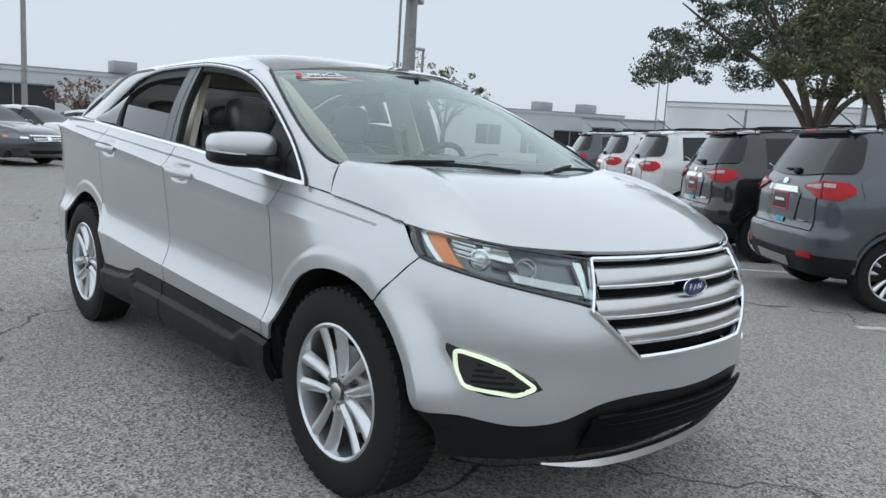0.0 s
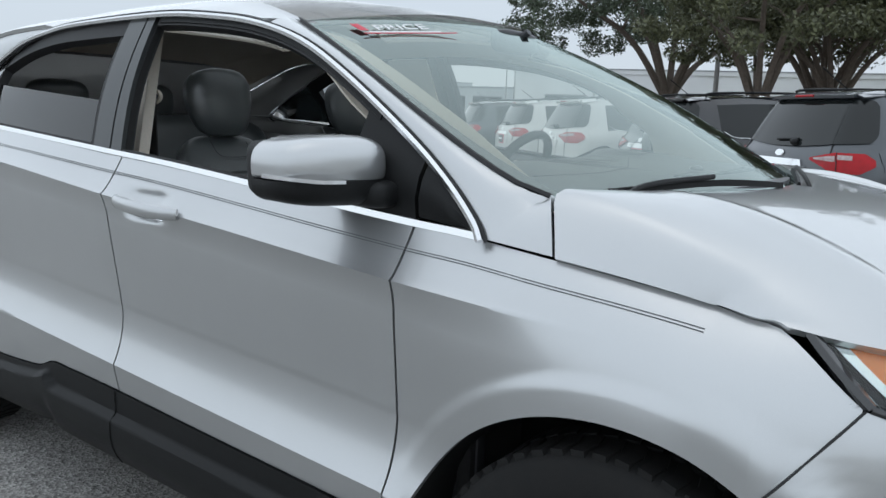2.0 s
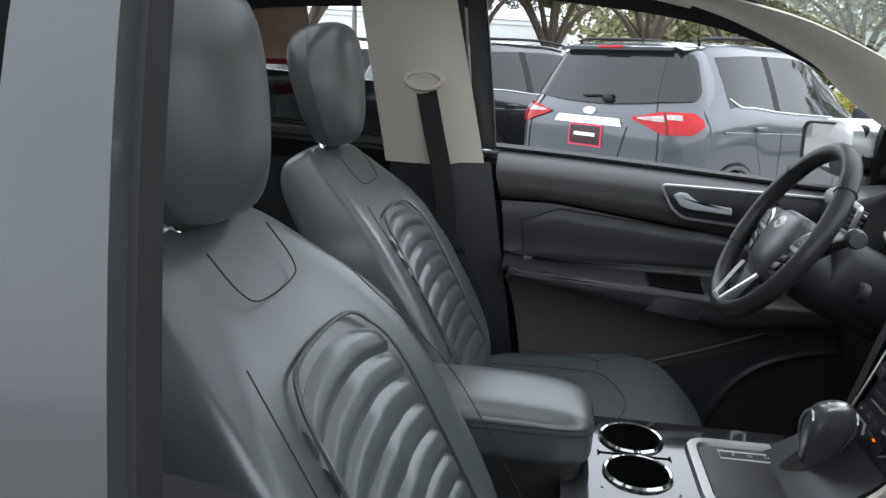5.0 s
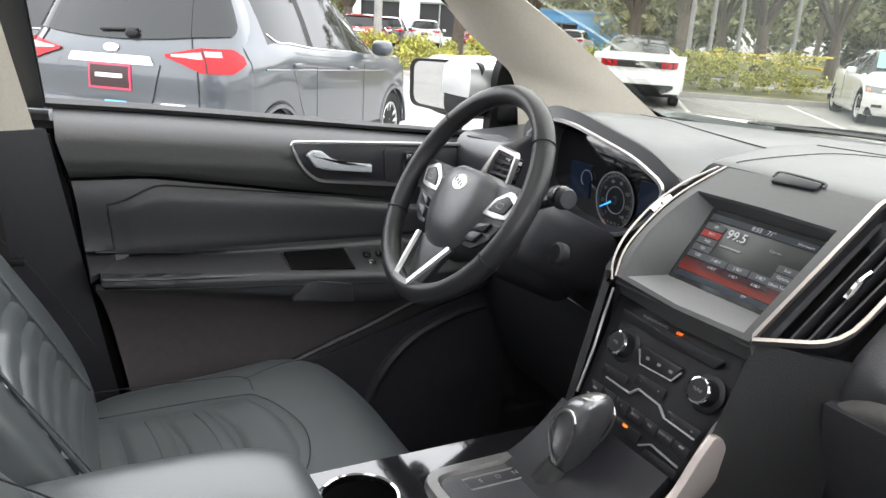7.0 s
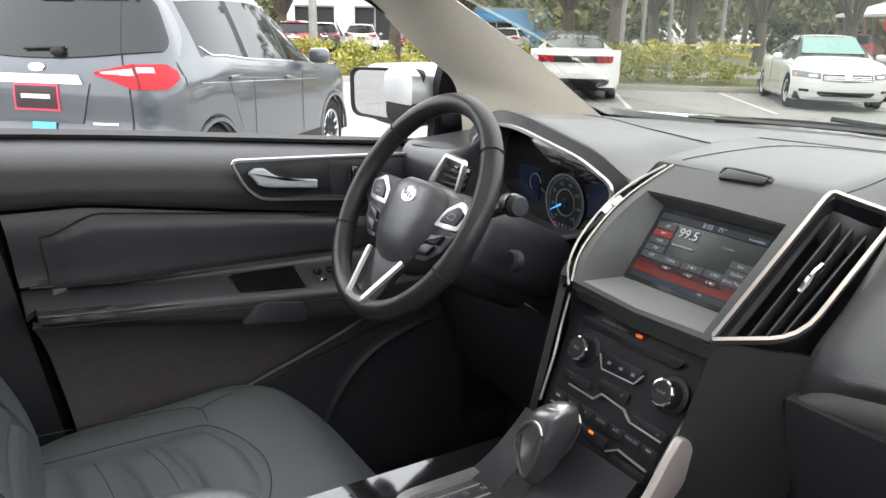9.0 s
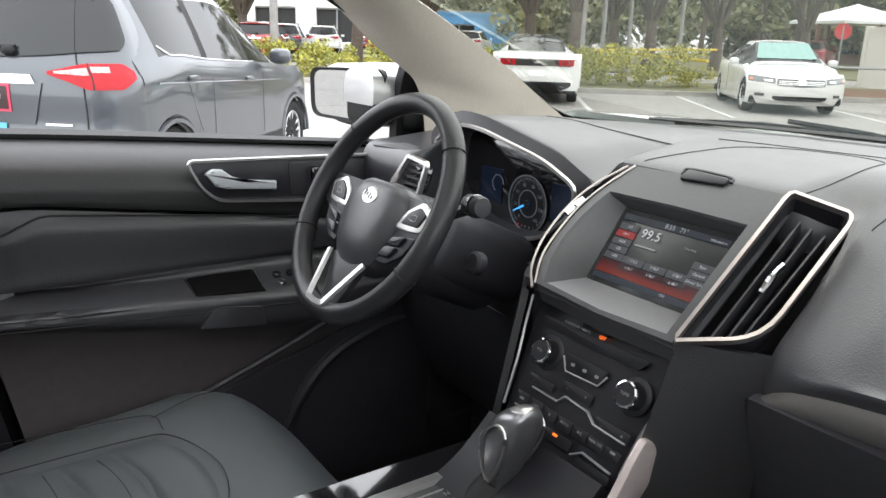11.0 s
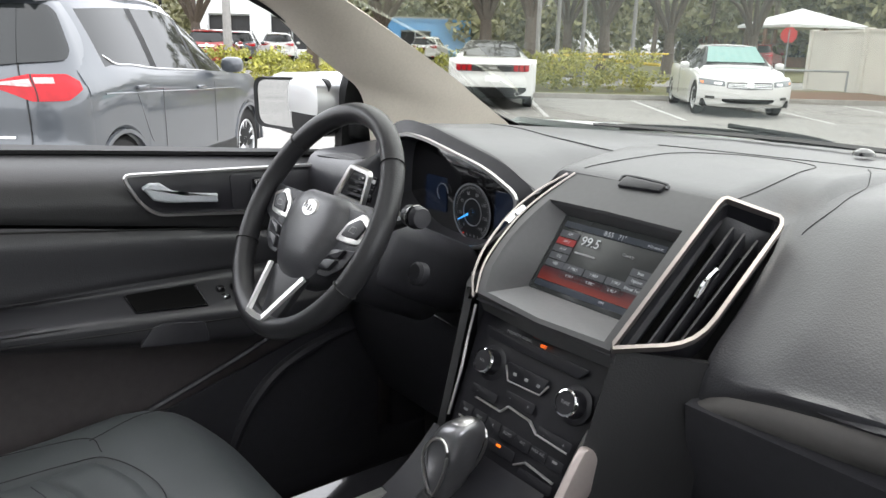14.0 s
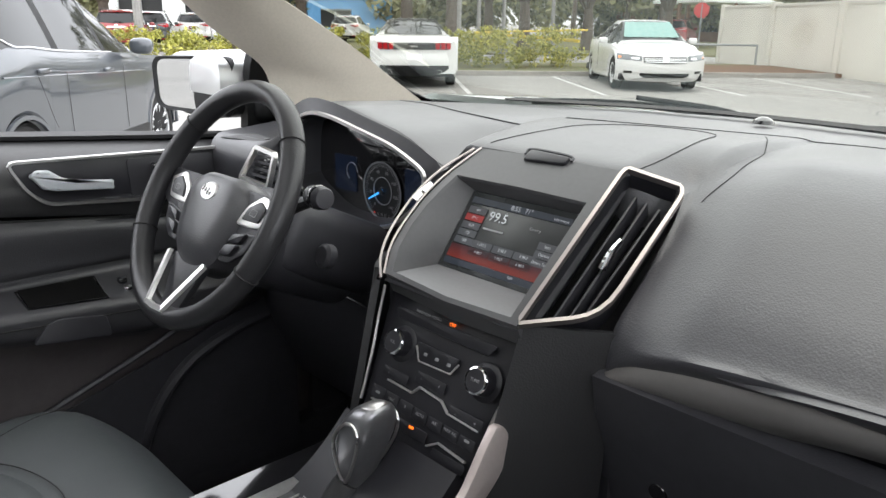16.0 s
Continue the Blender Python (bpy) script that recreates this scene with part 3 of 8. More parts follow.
# bonnet
def hood_raw(a, v):
    th = lerp(math.pi / 2, nose_y(1.672, 1.0), a)
    f = nose(th, lerp(.945, 1.0, a))
    f.z = .946 + .07 * a ** 3
    f.y += .004 - .012 * (1 - a)
    xr = .868 * a
    r = Vector((xr, 1.455 - .235 * min(1, xr / .8) ** 2 + max(0, xr - .8) * .6, 1.152 + .022 * min(1, a / .9) ** 2 - .108 * max(0, (a - .90) / .10) ** 1.6))
    x, y = lerp(r.x, f.x, v), lerp(r.y, f.y, v)
    z = lerp(r.z, f.z, v ** (1.9 - .75 * a ** 4))
    ridge = .010 * math.exp(-((a - .66) / .05) ** 2) + .014 * sstep(.60, .70, a) * (1 - sstep(.74, .98, a))
    z += ridge * math.sin(math.pi * min(1, v * 1.02)) ** .7 * (1 - v * .3)
    return Vector((x, y, z))


def hood_pt(u, v):
    s = 2 * u - 1
    a = abs(s)
    y = lerp(1.268, 1.662, v)
    edge = flank(y, side_top(y)) + Vector((-.004, 0, -.001))
    p = hood_raw(a, v) + (edge - hood_raw(1, v)) * a ** 7
    return Vector((p.x if s < 0 else -p.x, p.y, p.z))


part("bonnet", grid(hood_pt, 120, 40, .015), SILVER, suv)

# windscreen, pillars and roof
side_arc = smooth_path([(.886, 1.121, 1.084), (.876, 1.096, 1.118), (.857, 1.02, 1.185), (.827, .900, 1.265), (.788, .684, 1.392), (.757, .495, 1.482), (.738, .305, 1.535), (.729, .109, 1.562),
                        (.722, -.147, 1.579), (.723, -.58, 1.572), (.728, -.78, 1.556), (.738, -.95, 1.518), (.757, -1.14, 1.438), (.780, -1.33, 1.350), (.800, -1.46, 1.290), (.810, -1.485, 1.262), (.818, -1.465, 1.248)], 6)


def arc_at(y):
    for a, b in zip(side_arc, side_arc[1:]):
        if b.y <= y <= a.y:
            t = (y - a.y) / (b.y - a.y) if b.y != a.y else 0
            return a.lerp(b, t)
    return side_arc[-1].copy() if y < side_arc[-1].y else side_arc[0].copy()


def screen_pt(u, v):
    s = 2 * u - 1
    xb, xt = .80 * s, .615 * s
    b = Vector((xb, 1.465 - .25 * abs(s) ** 2.0, 1.150 + .018 * abs(s) ** 3))
    t = Vector((xt, .575 - .26 * abs(s) ** 2.2, 1.592 - .035 * abs(s) ** 3))
    p = b.lerp(t, v)
    p.z += .035 * math.sin(math.pi * v) * (1 - .4 * s * s)
    p.x += .012 * s * math.sin(math.pi * v) + math.copysign(.045, s) * s ** 6 * math.sin(math.pi * math.sqrt(max(0, v)))
    p.y -= .03 * s ** 6 * math.sin(math.pi * math.sqrt(max(0, v)))
    return p


screen = part("windscreen", grid(screen_pt, 36, 20), WIND, suv)
screen.visible_shadow = False
both("screen_border", grid(lambda u, v: screen_pt(lerp(1.0, .982 - .02 * (1 - v) ** 6, u), v) + Vector((0, -.003, -.004)), 4, 24, .002), GLOSSBLACK, "black printed border of the windscreen")
both("screen_seal", sweep([screen_pt(0, i / 20) + Vector((.004, 0, .002)) for i in range(21)], circle(.007, 6)), SEAL)
part("screen_header", grid(lambda u, v: screen_pt(lerp(.0, 1, u), lerp(.945, 1.0, v)) + Vector((0, -.002, -.004)), 36, 3, .004), GLOSSBLACK, suv)
part("cowl_panel", grid(lambda u, v: screen_pt(u, 0) + Vector((0, lerp(.03, -.03, v), lerp(-.03, -.012, v))), 30, 3, .02), CLAD, suv, "black plastic cowl under the windscreen")


def pillar_pt(u, v):
    """Skin from the side glass line over to the windscreen edge."""
    k = u
    y = lerp(1.118, .33, k)
    a = arc_at(y)
    sv = min(1, k * 1.0)
    w = screen_pt(0, sv)
    w = Vector((-w.x, w.y, w.z))
    w.x, a.x = abs(w.x), abs(a.x)
    p = a.lerp(w, v)
    p += Vector((.6, .25, .75)) * .014 * math.sin(math.pi * v)
    return p


# corner skin between pillar foot, wing and bonnet

def foot(u, v):
    a = pillar_pt(0, 0).lerp(Vector((.866, 1.262, 1.070)), u)
    w = pillar_pt(0, 1).lerp(Vector((.803, 1.217, 1.176)), u)
    return a.lerp(w, v) + Vector((.6, .25, .75)) * .014 * math.sin(math.pi * v)


def pillar_skin(u, v):
    return foot((.12 - u) / .12, v) if u < .12 else pillar_pt((u - .12) / .88, v)


both("front_pillar", grid(pillar_skin, 50, 10, -.012), SILVER)

back_edge_line = smooth_path([(.723, -.84, 1.566), (.734, -1.10, 1.552), (.744, -1.29, 1.514), (.758, -1.65, 1.388), (.783, -2.0, 1.268), (.795, -2.08, 1.25)], 10)


def back_edge_at(y):
    for a, b in zip(back_edge_line, back_edge_line[1:]):
        if b.y <= y <= a.y:
            return a.lerp(b, (y - a.y) / (b.y - a.y))
    return back_edge_line[0]


roof_z = table([(-1.62, 1.545), (-1.4, 1.592), (-.8, 1.660), (-.2, 1.672), (.2, 1.650), (.45, 1.614), (.575, 1.592)])


def roof_pt(u, v):
    s = 2 * u - 1
    a = abs(s)
    yf = .575 - .26 * min(1, a * .722 / .615) ** 2.2 if a < .85 else .575 - .26
    y = lerp(-1.62, yf, v)
    ed = arc_at(min(y, .33)) if y > -.84 else back_edge_at(y)
    xe, ze = abs(ed.x), ed.z + .003
    xx = xe * a
    zt = roof_z(y)
    fr = screen_pt(.5 - .5 * min(1, xx / .615), 1).z
    zt = min(zt, fr + max(0, (yf - y)) * .5 + .004)
    z = lerp(zt, ze, a ** (3.2 + 2.0 * sstep(-.84, -1.3, y)))
    return Vector((math.copysign(xx, -s), y, z))


def roof_strip(u0, u1, v0, v1, dz=0.0):
    return grid(lambda u, v: roof_pt(lerp(u0, u1, u), lerp(v0, v1, v)) + Vector((0, 0, dz)), 16, 30, .012)


part("roof", merge(roof_strip(0, .088, 0, 1), roof_strip(.912, 1, 0, 1), roof_strip(.088, .912, 0, .16)), SILVER, suv)
roof_pane = part("roof_glass", roof_strip(.09, .91, .163, .999, -.003), ROOFGLASS, suv, "smoked panoramic glass roof")
roof_pane.visible_shadow = False
part("roof_glass_seam", sweep([roof_pt(lerp(.09, .91, i / 20), .60) + Vector((0, 0, .002)) for i in range(21)], circle(.005, 6)), SEAL, suv)

# tail
tail_y = table([(.60, -2.33), (1.0, -2.30), (1.25, -2.07), (1.45, -1.72), (1.55, -1.55)])
tail_hw = table([(.60, .72), (1.0, .76), (1.25, .785), (1.39, .757), (1.50, .70), (1.60, .64)])
part("tailgate", grid(lambda u, v: Vector(((2 * u - 1) * tail_hw(lerp(.62, 1.545, v)), tail_y(lerp(.62, 1.545, v)) - .05 * math.cos(math.pi * (u - .5)) * (1 - v) + .02, lerp(.62, 1.545, v))), 16, 20, .02), SILVER, suv)
part("rear_screen", grid(lambda u, v: Vector(((2 * u - 1) * (tail_hw(lerp(1.24, 1.42, v)) - .14), tail_y(lerp(1.24, 1.42, v)) - .018 * math.cos(math.pi * (u - .5)) + .004, lerp(1.24, 1.42, v))), 16, 8, .006), DARKGLASS, suv)
arc_tail = [p for p in side_arc if p.y < -.84]


def rear_pillar(u, v):
    a = u * (len(arc_tail) - 1)
    i = min(len(arc_tail) - 2, int(a))
    p = arc_tail[i].lerp(arc_tail[i + 1], a - i)
    b = u * (len(back_edge_line) - 1)
    j = min(len(back_edge_line) - 2, int(b))
    q = back_edge_line[j].lerp(back_edge_line[j + 1], b - j)
    return p.lerp(q, v) + Vector((.016, 0, .010)) * math.sin(math.pi * v) * math.sin(math.pi * min(1, u * 1.2) * .9)


both("rear_pillar", grid(rear_pillar, 30, 10, -.012), SILVER)
both("shoulder_filler", grid(lambda u, v: Vector((lerp(flank(lerp(-1.42, -2.1, u), 1.25).x, .78, v), lerp(-1.42, -2.1, u), lerp(side_top(lerp(-1.42, -2.1, u)) - .004, 1.272, v))), 10, 3, .01), SILVER)
part("rear_bumper", grid(lambda u, v: Vector((.85 * math.cos(math.pi * u) * (1 - .05 * v), -2.06 - .30 * math.sin(math.pi * u) ** .6, lerp(.32, .72, v))), 24, 6, .02), SILVER, suv)
both("tail_lamp", grid(lambda u, v: flank(lerp(-2.29, -2.14, u), lerp(1.06, 1.20, v), .008), 8, 4, .02), REDLAMP, "red tail lamp")


# side glass frames
def sill_pt(y, dz=0.0, off=0.0):
    return Vector((plan_w(min(y, 1.5)) + section(y, side_top(y)) - .004 + off, y, side_top(y) + dz))


belt_line = [sill_pt(lerp(1.112, -1.42, i / 40), .006) for i in range(41)]
both("window_chrome", sweep([p + Vector((.009 + .008 * sstep(.80, 1.0, -p.y), 0, .004 * sstep(.80, 1.0, -p.y))) for p in side_arc], [(-.0065, -.008), (.0065, -.008), (.0075, .004), (0, .008), (-.0075, .004)], up=(1, 0, .3)), BRIGHTWORK, "chrome strip round the side windows")
both("chrome_seal", sweep([p + Vector((.004, 0, 0)) + Vector((0, p.y + .2, p.z - 1.2)).normalized() * .0105 for p in side_arc], circle(.0042, 6)), SEAL, "black rubber line outside the window chrome")
both("belt_chrome", sweep(belt_line, [(-.006, -.007), (.006, -.007), (.006, .007), (-.004, .007)]), CHROME, "chrome strip under the side windows")


def house(y, f, inset=0.0):
    """A point of the window plane: f 0 at the sill, 1 at the upper line."""
    a = sill_pt(y, .012)
    b = arc_at(y)
    p = a.lerp(Vector((abs(b.x), y, b.z)), f)
    p.x += .02 * math.sin(math.pi * f) - inset
    return p


def frame_band(y0, y1, f0, f1, inset=0.004, n=20, th=.03):
    return grid(lambda u, v: house(lerp(y0, y1, u), lerp(f0(lerp(y0, y1, u)), f1(lerp(y0, y1, u)), v), inset), n, 3, -th)


def hgt(y):
    return max(.03, arc_at(y).z - side_top(y) - .012)


def top_band(y):
    return max(0, 1 - .050 / hgt(y))


one = lambda y: 1.0
zero = lambda y: 0.0
both("front_door_frame", frame_band(.86, -.16, lambda y: max(0, 1 - .030 / hgt(y)), one), SEAL, "black window frame")
both("front_door_frame_outer", frame_band(.80, -.15, lambda y: max(0, 1 - .022 / hgt(y)), one, -.001, th=.01), CLAD)
both("door_sill_seal", frame_band(.80, -1.05, zero, lambda y: min(.5, .007 / hgt(y)), .002), SEAL)
both("rear_door_frame", frame_band(-.21, -1.06, lambda y: max(0, 1 - .055 / hgt(y)), one), SEAL)
both("mirror_triangle", frame_band(.945, .76, zero, lambda y: min(1, 1.0), .002, 8), CLAD, "black plastic mirror patch")
both("fixed_triangle", frame_band(1.095, .956, lambda y: .06, lambda y: .95, .001, 8, .02), CLAD, "black plastic quarter patch")


def post(y0a, y0b, y1a, y1b, inset, th=.04):
    """Upright between the windows: y edges at the sill and at the top."""
    def fn(u, v):
        y = lerp(lerp(y0a, y0b, u), lerp(y1a, y1b, u), v)
        return house(y, v, inset)
    return grid(fn, 4, 10, th)


MATTE = mat("grey_black_pillar_film", (0.032, 0.035, 0.037), 0.34, coat=0.3, grain=0.2, scale=20)
both("rear_post_front_door", post(-.195, -.142, -.215, -.178, -.002), MATTE, "charcoal door post")
both("front_post_rear_door", post(-.29, -.203, -.31, -.223, -.002), MATTE, "charcoal door post")
both("front_window_edge", post(-.165, -.139, -.200, -.174, .012, .02), SEAL)
both("rear_window_edge", post(-.325, -.29, -.345, -.31, .010, .03), SEAL)
both("rear_divider", post(-1.03, -.985, -1.10, -1.055, .004, .03), SEAL)
for pane in both("quarter_glass", grid(lambda u, v: house(lerp(-1.035, -1.42, u), lerp(.05, .96, v), .006), 10, 8, .004), TINT, "dark tinted fixed quarter glass"):
    pane.visible_shadow = False
half_up = both("rear_door_glass", grid(lambda u, v: house(lerp(-.30, -1.03, u), lerp(0, min(1, .13 / hgt(lerp(-.30, -1.03, u))), v), .02), 12, 4, .004), TINT, "tinted door glass, mostly wound down")
STRIPE = mat("pinstripe_grey", (.16, .165, .17), .5)
both("pinstripe", merge(*[sweep([flank(y, side_top(y) - .042 - d + .010 * sstep(1.1, 1.6, y), .0015) for y in spread(-1.7, 1.545, 60)], [(-.0006, -.0007), (.0006, -.0007), (.0006, .0007), (-.0006, .0007)]) for d in (0, .0045)]), STRIPE,
     "thin grey double pinstripe")


# door handles and mirrors
def handle(yc):
    """Paddle handle bridging its hollow: round front pad, thin waist, thick grip."""
    zc = 1.052 - .062 * (yc - .10)
    pts = [flank(yc + d, zc + .002 - .05 * d, o) for d, o in ((-.138, .003), (-.115, .020), (-.06, .030), (.02, .033), (.09, .027), (.138, .004))]
    return sweep(smooth_path(pts, 6), circle(.011, 12, .0185), scale=lambda t: .80 + .28 * math.sin(math.pi * t ** 1.3))


for doors, yc in ((front_doors, .10), (rear_doors, -.955)):
    for d, fx in zip(doors, (lambda s: s, flipx)):
        hd = part("door_handle", fx(handle(yc)), SILVER, d)
        zc = 1.052 - .062 * (yc - .10)
        part("handle_strip", fx(sweep(smooth_path([flank(yc + q, zc - .017 - .05 * q, o) for q, o in ((-.10, .026), (0, .038), (.11, .028))], 6), circle(.0022, 6))), CHROME, hd)


def superball(c, r, n=2.6, nu=28, nv=18, shape=None):
    """A rounded block; shape may bend it."""
    def sg(v, e):
        return math.copysign(abs(v) ** e, v)

    def fn(u, v):
        a, b = 2 * math.pi * u, math.pi * (v - .5)
        e = 2 / n
        p = Vector((r[0] * sg(math.cos(b), e) * sg(math.cos(a), e), r[1] * sg(math.cos(b), e) * sg(math.sin(a), e), r[2] * sg(math.sin(b), e)))
        if shape:
            p = shape(p)
        return Vector(c) + p
    return grid(fn, nu, nv)


def mirror_bend(p):
    t = (p.x + .10) / .2
    k = lerp(1.05, .78, t) if p.x > 0 else 1
    q = Vector((p.x, p.y * k - .02 * t, p.z * lerp(.86, 1.0, 1 - t)))
    if p.y < -.035:
        q.y = -.078 + (p.y + .035) * .2 - .006 * t
    return q


for side, fx in ((1, lambda s: s), (-1, flipx)):
    mz = 0 if side > 0 else .022
    mc = (.974, .790, 1.207 + mz)
    mir = part("door_mirror", fx(superball((mc[0], mc[1], mc[2]), (.130, .088, .068), 3.0, shape=lambda p: mirror_bend(Vector((p.x, p.y, max(p.z, -.026)))))), SILVER, suv, "silver door mirror with black lower shell")
    part("lower_shell", fx(superball((mc[0], mc[1] + .002, mc[2] - .034), (.131, .086, .050), 3.0, shape=lambda p: mirror_bend(Vector((p.x, p.y, min(p.z, .010)))))), CLAD, mir)
    part("mirror_arm", fx(superball((.872, .835, 1.150 + mz), (.062, .062, .030), 3.4)), CLAD, mir)
    part("indicator", fx(sweep(smooth_path([(1.103, .748, 1.190 + mz), (1.094, .82, 1.188 + mz), (1.063, .866, 1.185 + mz), (1.01, .8785, 1.183 + mz)], 6), [(-.004, -.004), (.004, -.004), (.004, .003), (-.004, .003)])), CLEARLAMP, mir)
    MM = Matrix.Translation((.966, .703, 1.201 + mz)) @ pose(0, 0, 0, 0, 0, -19) @ pose(0, 0, 0, 90, 0, 0)
    rim_o = rounded([(-.124, -.070), (.112, -.060), (.116, .054), (-.120, .060)], .030, 6)
    nr = len(rim_o)
    rv = [MM @ Vector((x * .96, y * .94, -.050)) for x, y in rim_o] + [MM @ Vector((x, y, -.004)) for x, y in rim_o] + [MM @ Vector((x * .99, y * .985, .006)) for x, y in rim_o] + [MM @ Vector((x * .90, y * .88, .004)) for x, y in rim_o]
    rf = [(a * nr + k, a * nr + (k + 1) % nr, (a + 1) * nr + (k + 1) % nr, (a + 1) * nr + k) for a in range(3) for k in range(nr)]
    part("mirror_surround", fx((rv, rf)), CLAD, mir)
    part("mirror_glass", fx(prism([(x * .91, y * .89) for x, y in rim_o], .003, MM)), MIRROR, mir)


# wheels
def spoke_wheel(r, rim_r, width, pairs=5, name="wheel", detail=True):
    """A wheel about the x axis, outer face towards +x, at the origin."""
    turn = pose(0, 0, 0, 0, 90, 0)
    w = width / 2
    prof = [(rim_r, -w), (r * .93, -w), (r, -w * .72), (r, w * .72), (r * .975, w * .9), (r * .93, w * 1.0), (rim_r * 1.12, w * 1.03), (rim_r * 1.02, w * .92), (rim_r, w * .86), (rim_r, -w)]
    tyre = [moved(lathe(prof, 64), turn)]
    tread = []
    if detail:
        for k in range(56):
            a = 2 * math.pi * k / 56
            for sx in (.80, .32, -.32, -.8):
                m = pose(0, 0, 0, math.degrees(a) + 2 * (sx > 0), 0, 0) @ Matrix.Translation((sx * w * .80, 0, r - .0012)) @ pose(0, 0, 0, 0, 0, 12 if abs(sx) < .5 else -8)
                tread.append(moved(box(0, 0, 0, w * .44, r * .074, .012, 0), m))
    rim = [moved(lathe([(rim_r * 1.035, w * .93), (rim_r * 1.0, w * .97), (rim_r * .96, w * .90), (rim_r * .94, w * .55), (rim_r * .92, -w * .8)], 56), turn)]
    back = moved(lathe([(rim_r * .93, -w * .5), (.05, -w * .5), (0, -w * .5)], 32), turn)
    disc = moved(lathe([(rim_r * .66, w * .12), (rim_r * .66, w * .2), (rim_r * .3, w * .22), (0, w * .22)], 40), turn)
    hubcap = moved(lathe([(.034, w * .45), (.032, w * .82), (.026, w * .86), (0, w * .87)], 24), turn)
    for k in range(pairs):
        a = 2 * math.pi * k / pairs
        for s in (-1, 1):
            def fn(u, v, s=s):
                rr = lerp(rim_r * .20, rim_r * .965, v)
                c = s * lerp(.024, .053, v) * rim_r / .23
                hw = lerp(.017, .029, v) * rim_r / .23
                y = c + (2 * u - 1) * hw
                x = w * (.80 + .12 * v - .07 * math.sin(math.pi * v)) - .020 * abs(2 * u - 1) ** 2.5 - (.006 * (2 * u - 1) * s)
                return Vector((x, y, rr))
            rim.append(moved(grid(fn, 6, 10, .025), pose(0, 0, 0, math.degrees(a), 0, 0)))
    nuts = []
    for k in range(pairs):
        a = 2 * math.pi * (k + .5) / pairs
        nuts.append(moved(lathe([(.012, w * .5), (.011, w * .80), (0, w * .82)], 8), Matrix.Translation((0, .062 * math.sin(a), .062 * math.cos(a))) @ turn))
    return merge(*tyre), merge(*rim), back, disc, hubcap, nuts, tread


WHEEL = spoke_wheel(HUB - .003, .241, .205)
for x, fx in ((.836, lambda s: s), (-.836, flipx)):
    for y in (AX, -AX):
        m = Matrix.Translation((x, y, HUB)) @ pose(0, 0, 0, 14 if y > 0 else 40, 0, 0)
        ty = part("wheel", fx(moved(WHEEL[0], Matrix())), RUBBER, suv, "black tyre on a silver ten-spoke alloy rim")
        ty.matrix_basis = m
        for nm, k, mt in (("rim", 1, ALLOY), ("rim_back", 2, DARKWELL), ("brake_disc", 3, SATIN), ("hub_cap", 4, SATIN)):
            part(nm, fx(WHEEL[k]), mt, ty)
        for nut in WHEEL[5]:
            part("wheel_nut", fx(nut), CHROME, ty)
        part("tread", fx(merge(*WHEEL[6])), RUBBER, ty, kind="stuff")

# wipers and price sticker
for u0, u1 in ((.46, .16), (.93, .55)):
    blade = [screen_pt(lerp(u0, u1, k / 10), .006 + .030 * math.sin(math.pi * k / 10) + .010 * k / 10) + Vector((0, .012, .014)) for k in range(11)]
    wp = part("wiper", sweep(blade, [(-.006, -.006), (.006, -.006), (.003, .008), (-.003, .008)]), CLAD, suv, "black wiper blade")
    part("wiper_arm", sweep(smooth_path([screen_pt(u0 + .02, 0) + Vector((0, .05, -.005)), screen_pt(lerp(u0, u1, .12), .008) + Vector((0, .02, .030)), screen_pt(lerp(u0, u1, .5), .036) + Vector((0, .012, .032))], 6), circle(.006, 6)), CLAD, wp)
STICKER = mat("white_decal", (.75, .75, .75), .5)
DECAL_RED = mat("red_decal", (.55, .03, .06), .5)


def decal(u, v):
    """A frame lying on the windscreen."""
    o = screen_pt(u, v)
    du = (screen_pt(u + .01, v) - screen_pt(u - .01, v)).normalized() * -1
    dv = (screen_pt(u, v + .01) - screen_pt(u, v - .01)).normalized()
    n = du.cross(dv)
    return Matrix(((du.x, dv.x, n.x, o.x), (du.y, dv.y, n.y, o.y), (du.z, dv.z, n.z, o.z), (0, 0, 0, 1)))


DC = decal(.86, .885)
part("price_decal", moved(box(-.115, .004, .004, .022, .055, .001, 0), DC), DECAL_RED, suv, "red part of the price decal")
text("price_word", "PRICE", .062, DC @ Matrix.Translation((0, .004, .004)), STICKER, suv, .0006)
part("price_underline", moved(box(.0, -.046, .004, .26, .006, .001, 0), DC), DECAL_RED, suv)
part("price_bar", moved(box(-.01, -.036, .004, .20, .010, .001, 0), DC), STICKER, suv)


# ---------------------------------------------------------------- the silver suv: cabin
def on(o, tilt, turn=0.0):
    """A frame on a panel that faces the rear seats: x right, y up the panel, z out of it."""
    s, c = math.sin(radians(tilt)), math.cos(radians(tilt))
    m = Matrix(((1, 0, 0, o[0]), (0, s, -c, o[1]), (0, c, s, o[2]), (0, 0, 0, 1)))
    return m @ pose(0, 0, 0, 0, turn, 0)


def plate(poly, depth, m, r=.004, bevel=.0012):
    return prism(rounded(poly, r), depth, m, bevel)


def rect(x0, y0, x1, y1):
    return [(x0, y0), (x1, y0), (x1, y1), (x0, y1)]


def ribbon(pts, m, w, h, closed=False, n=4):
    """A raised strip along points of a panel frame."""
    p = smooth_path([(x, y, 0) for x, y in pts], n, closed) if n else [Vector((x, y, 0)) for x, y in pts]
    return moved(sweep(p, [(-w / 2, 0), (w / 2, 0), (w * .35, h), (-w * .35, h)], closed), m)


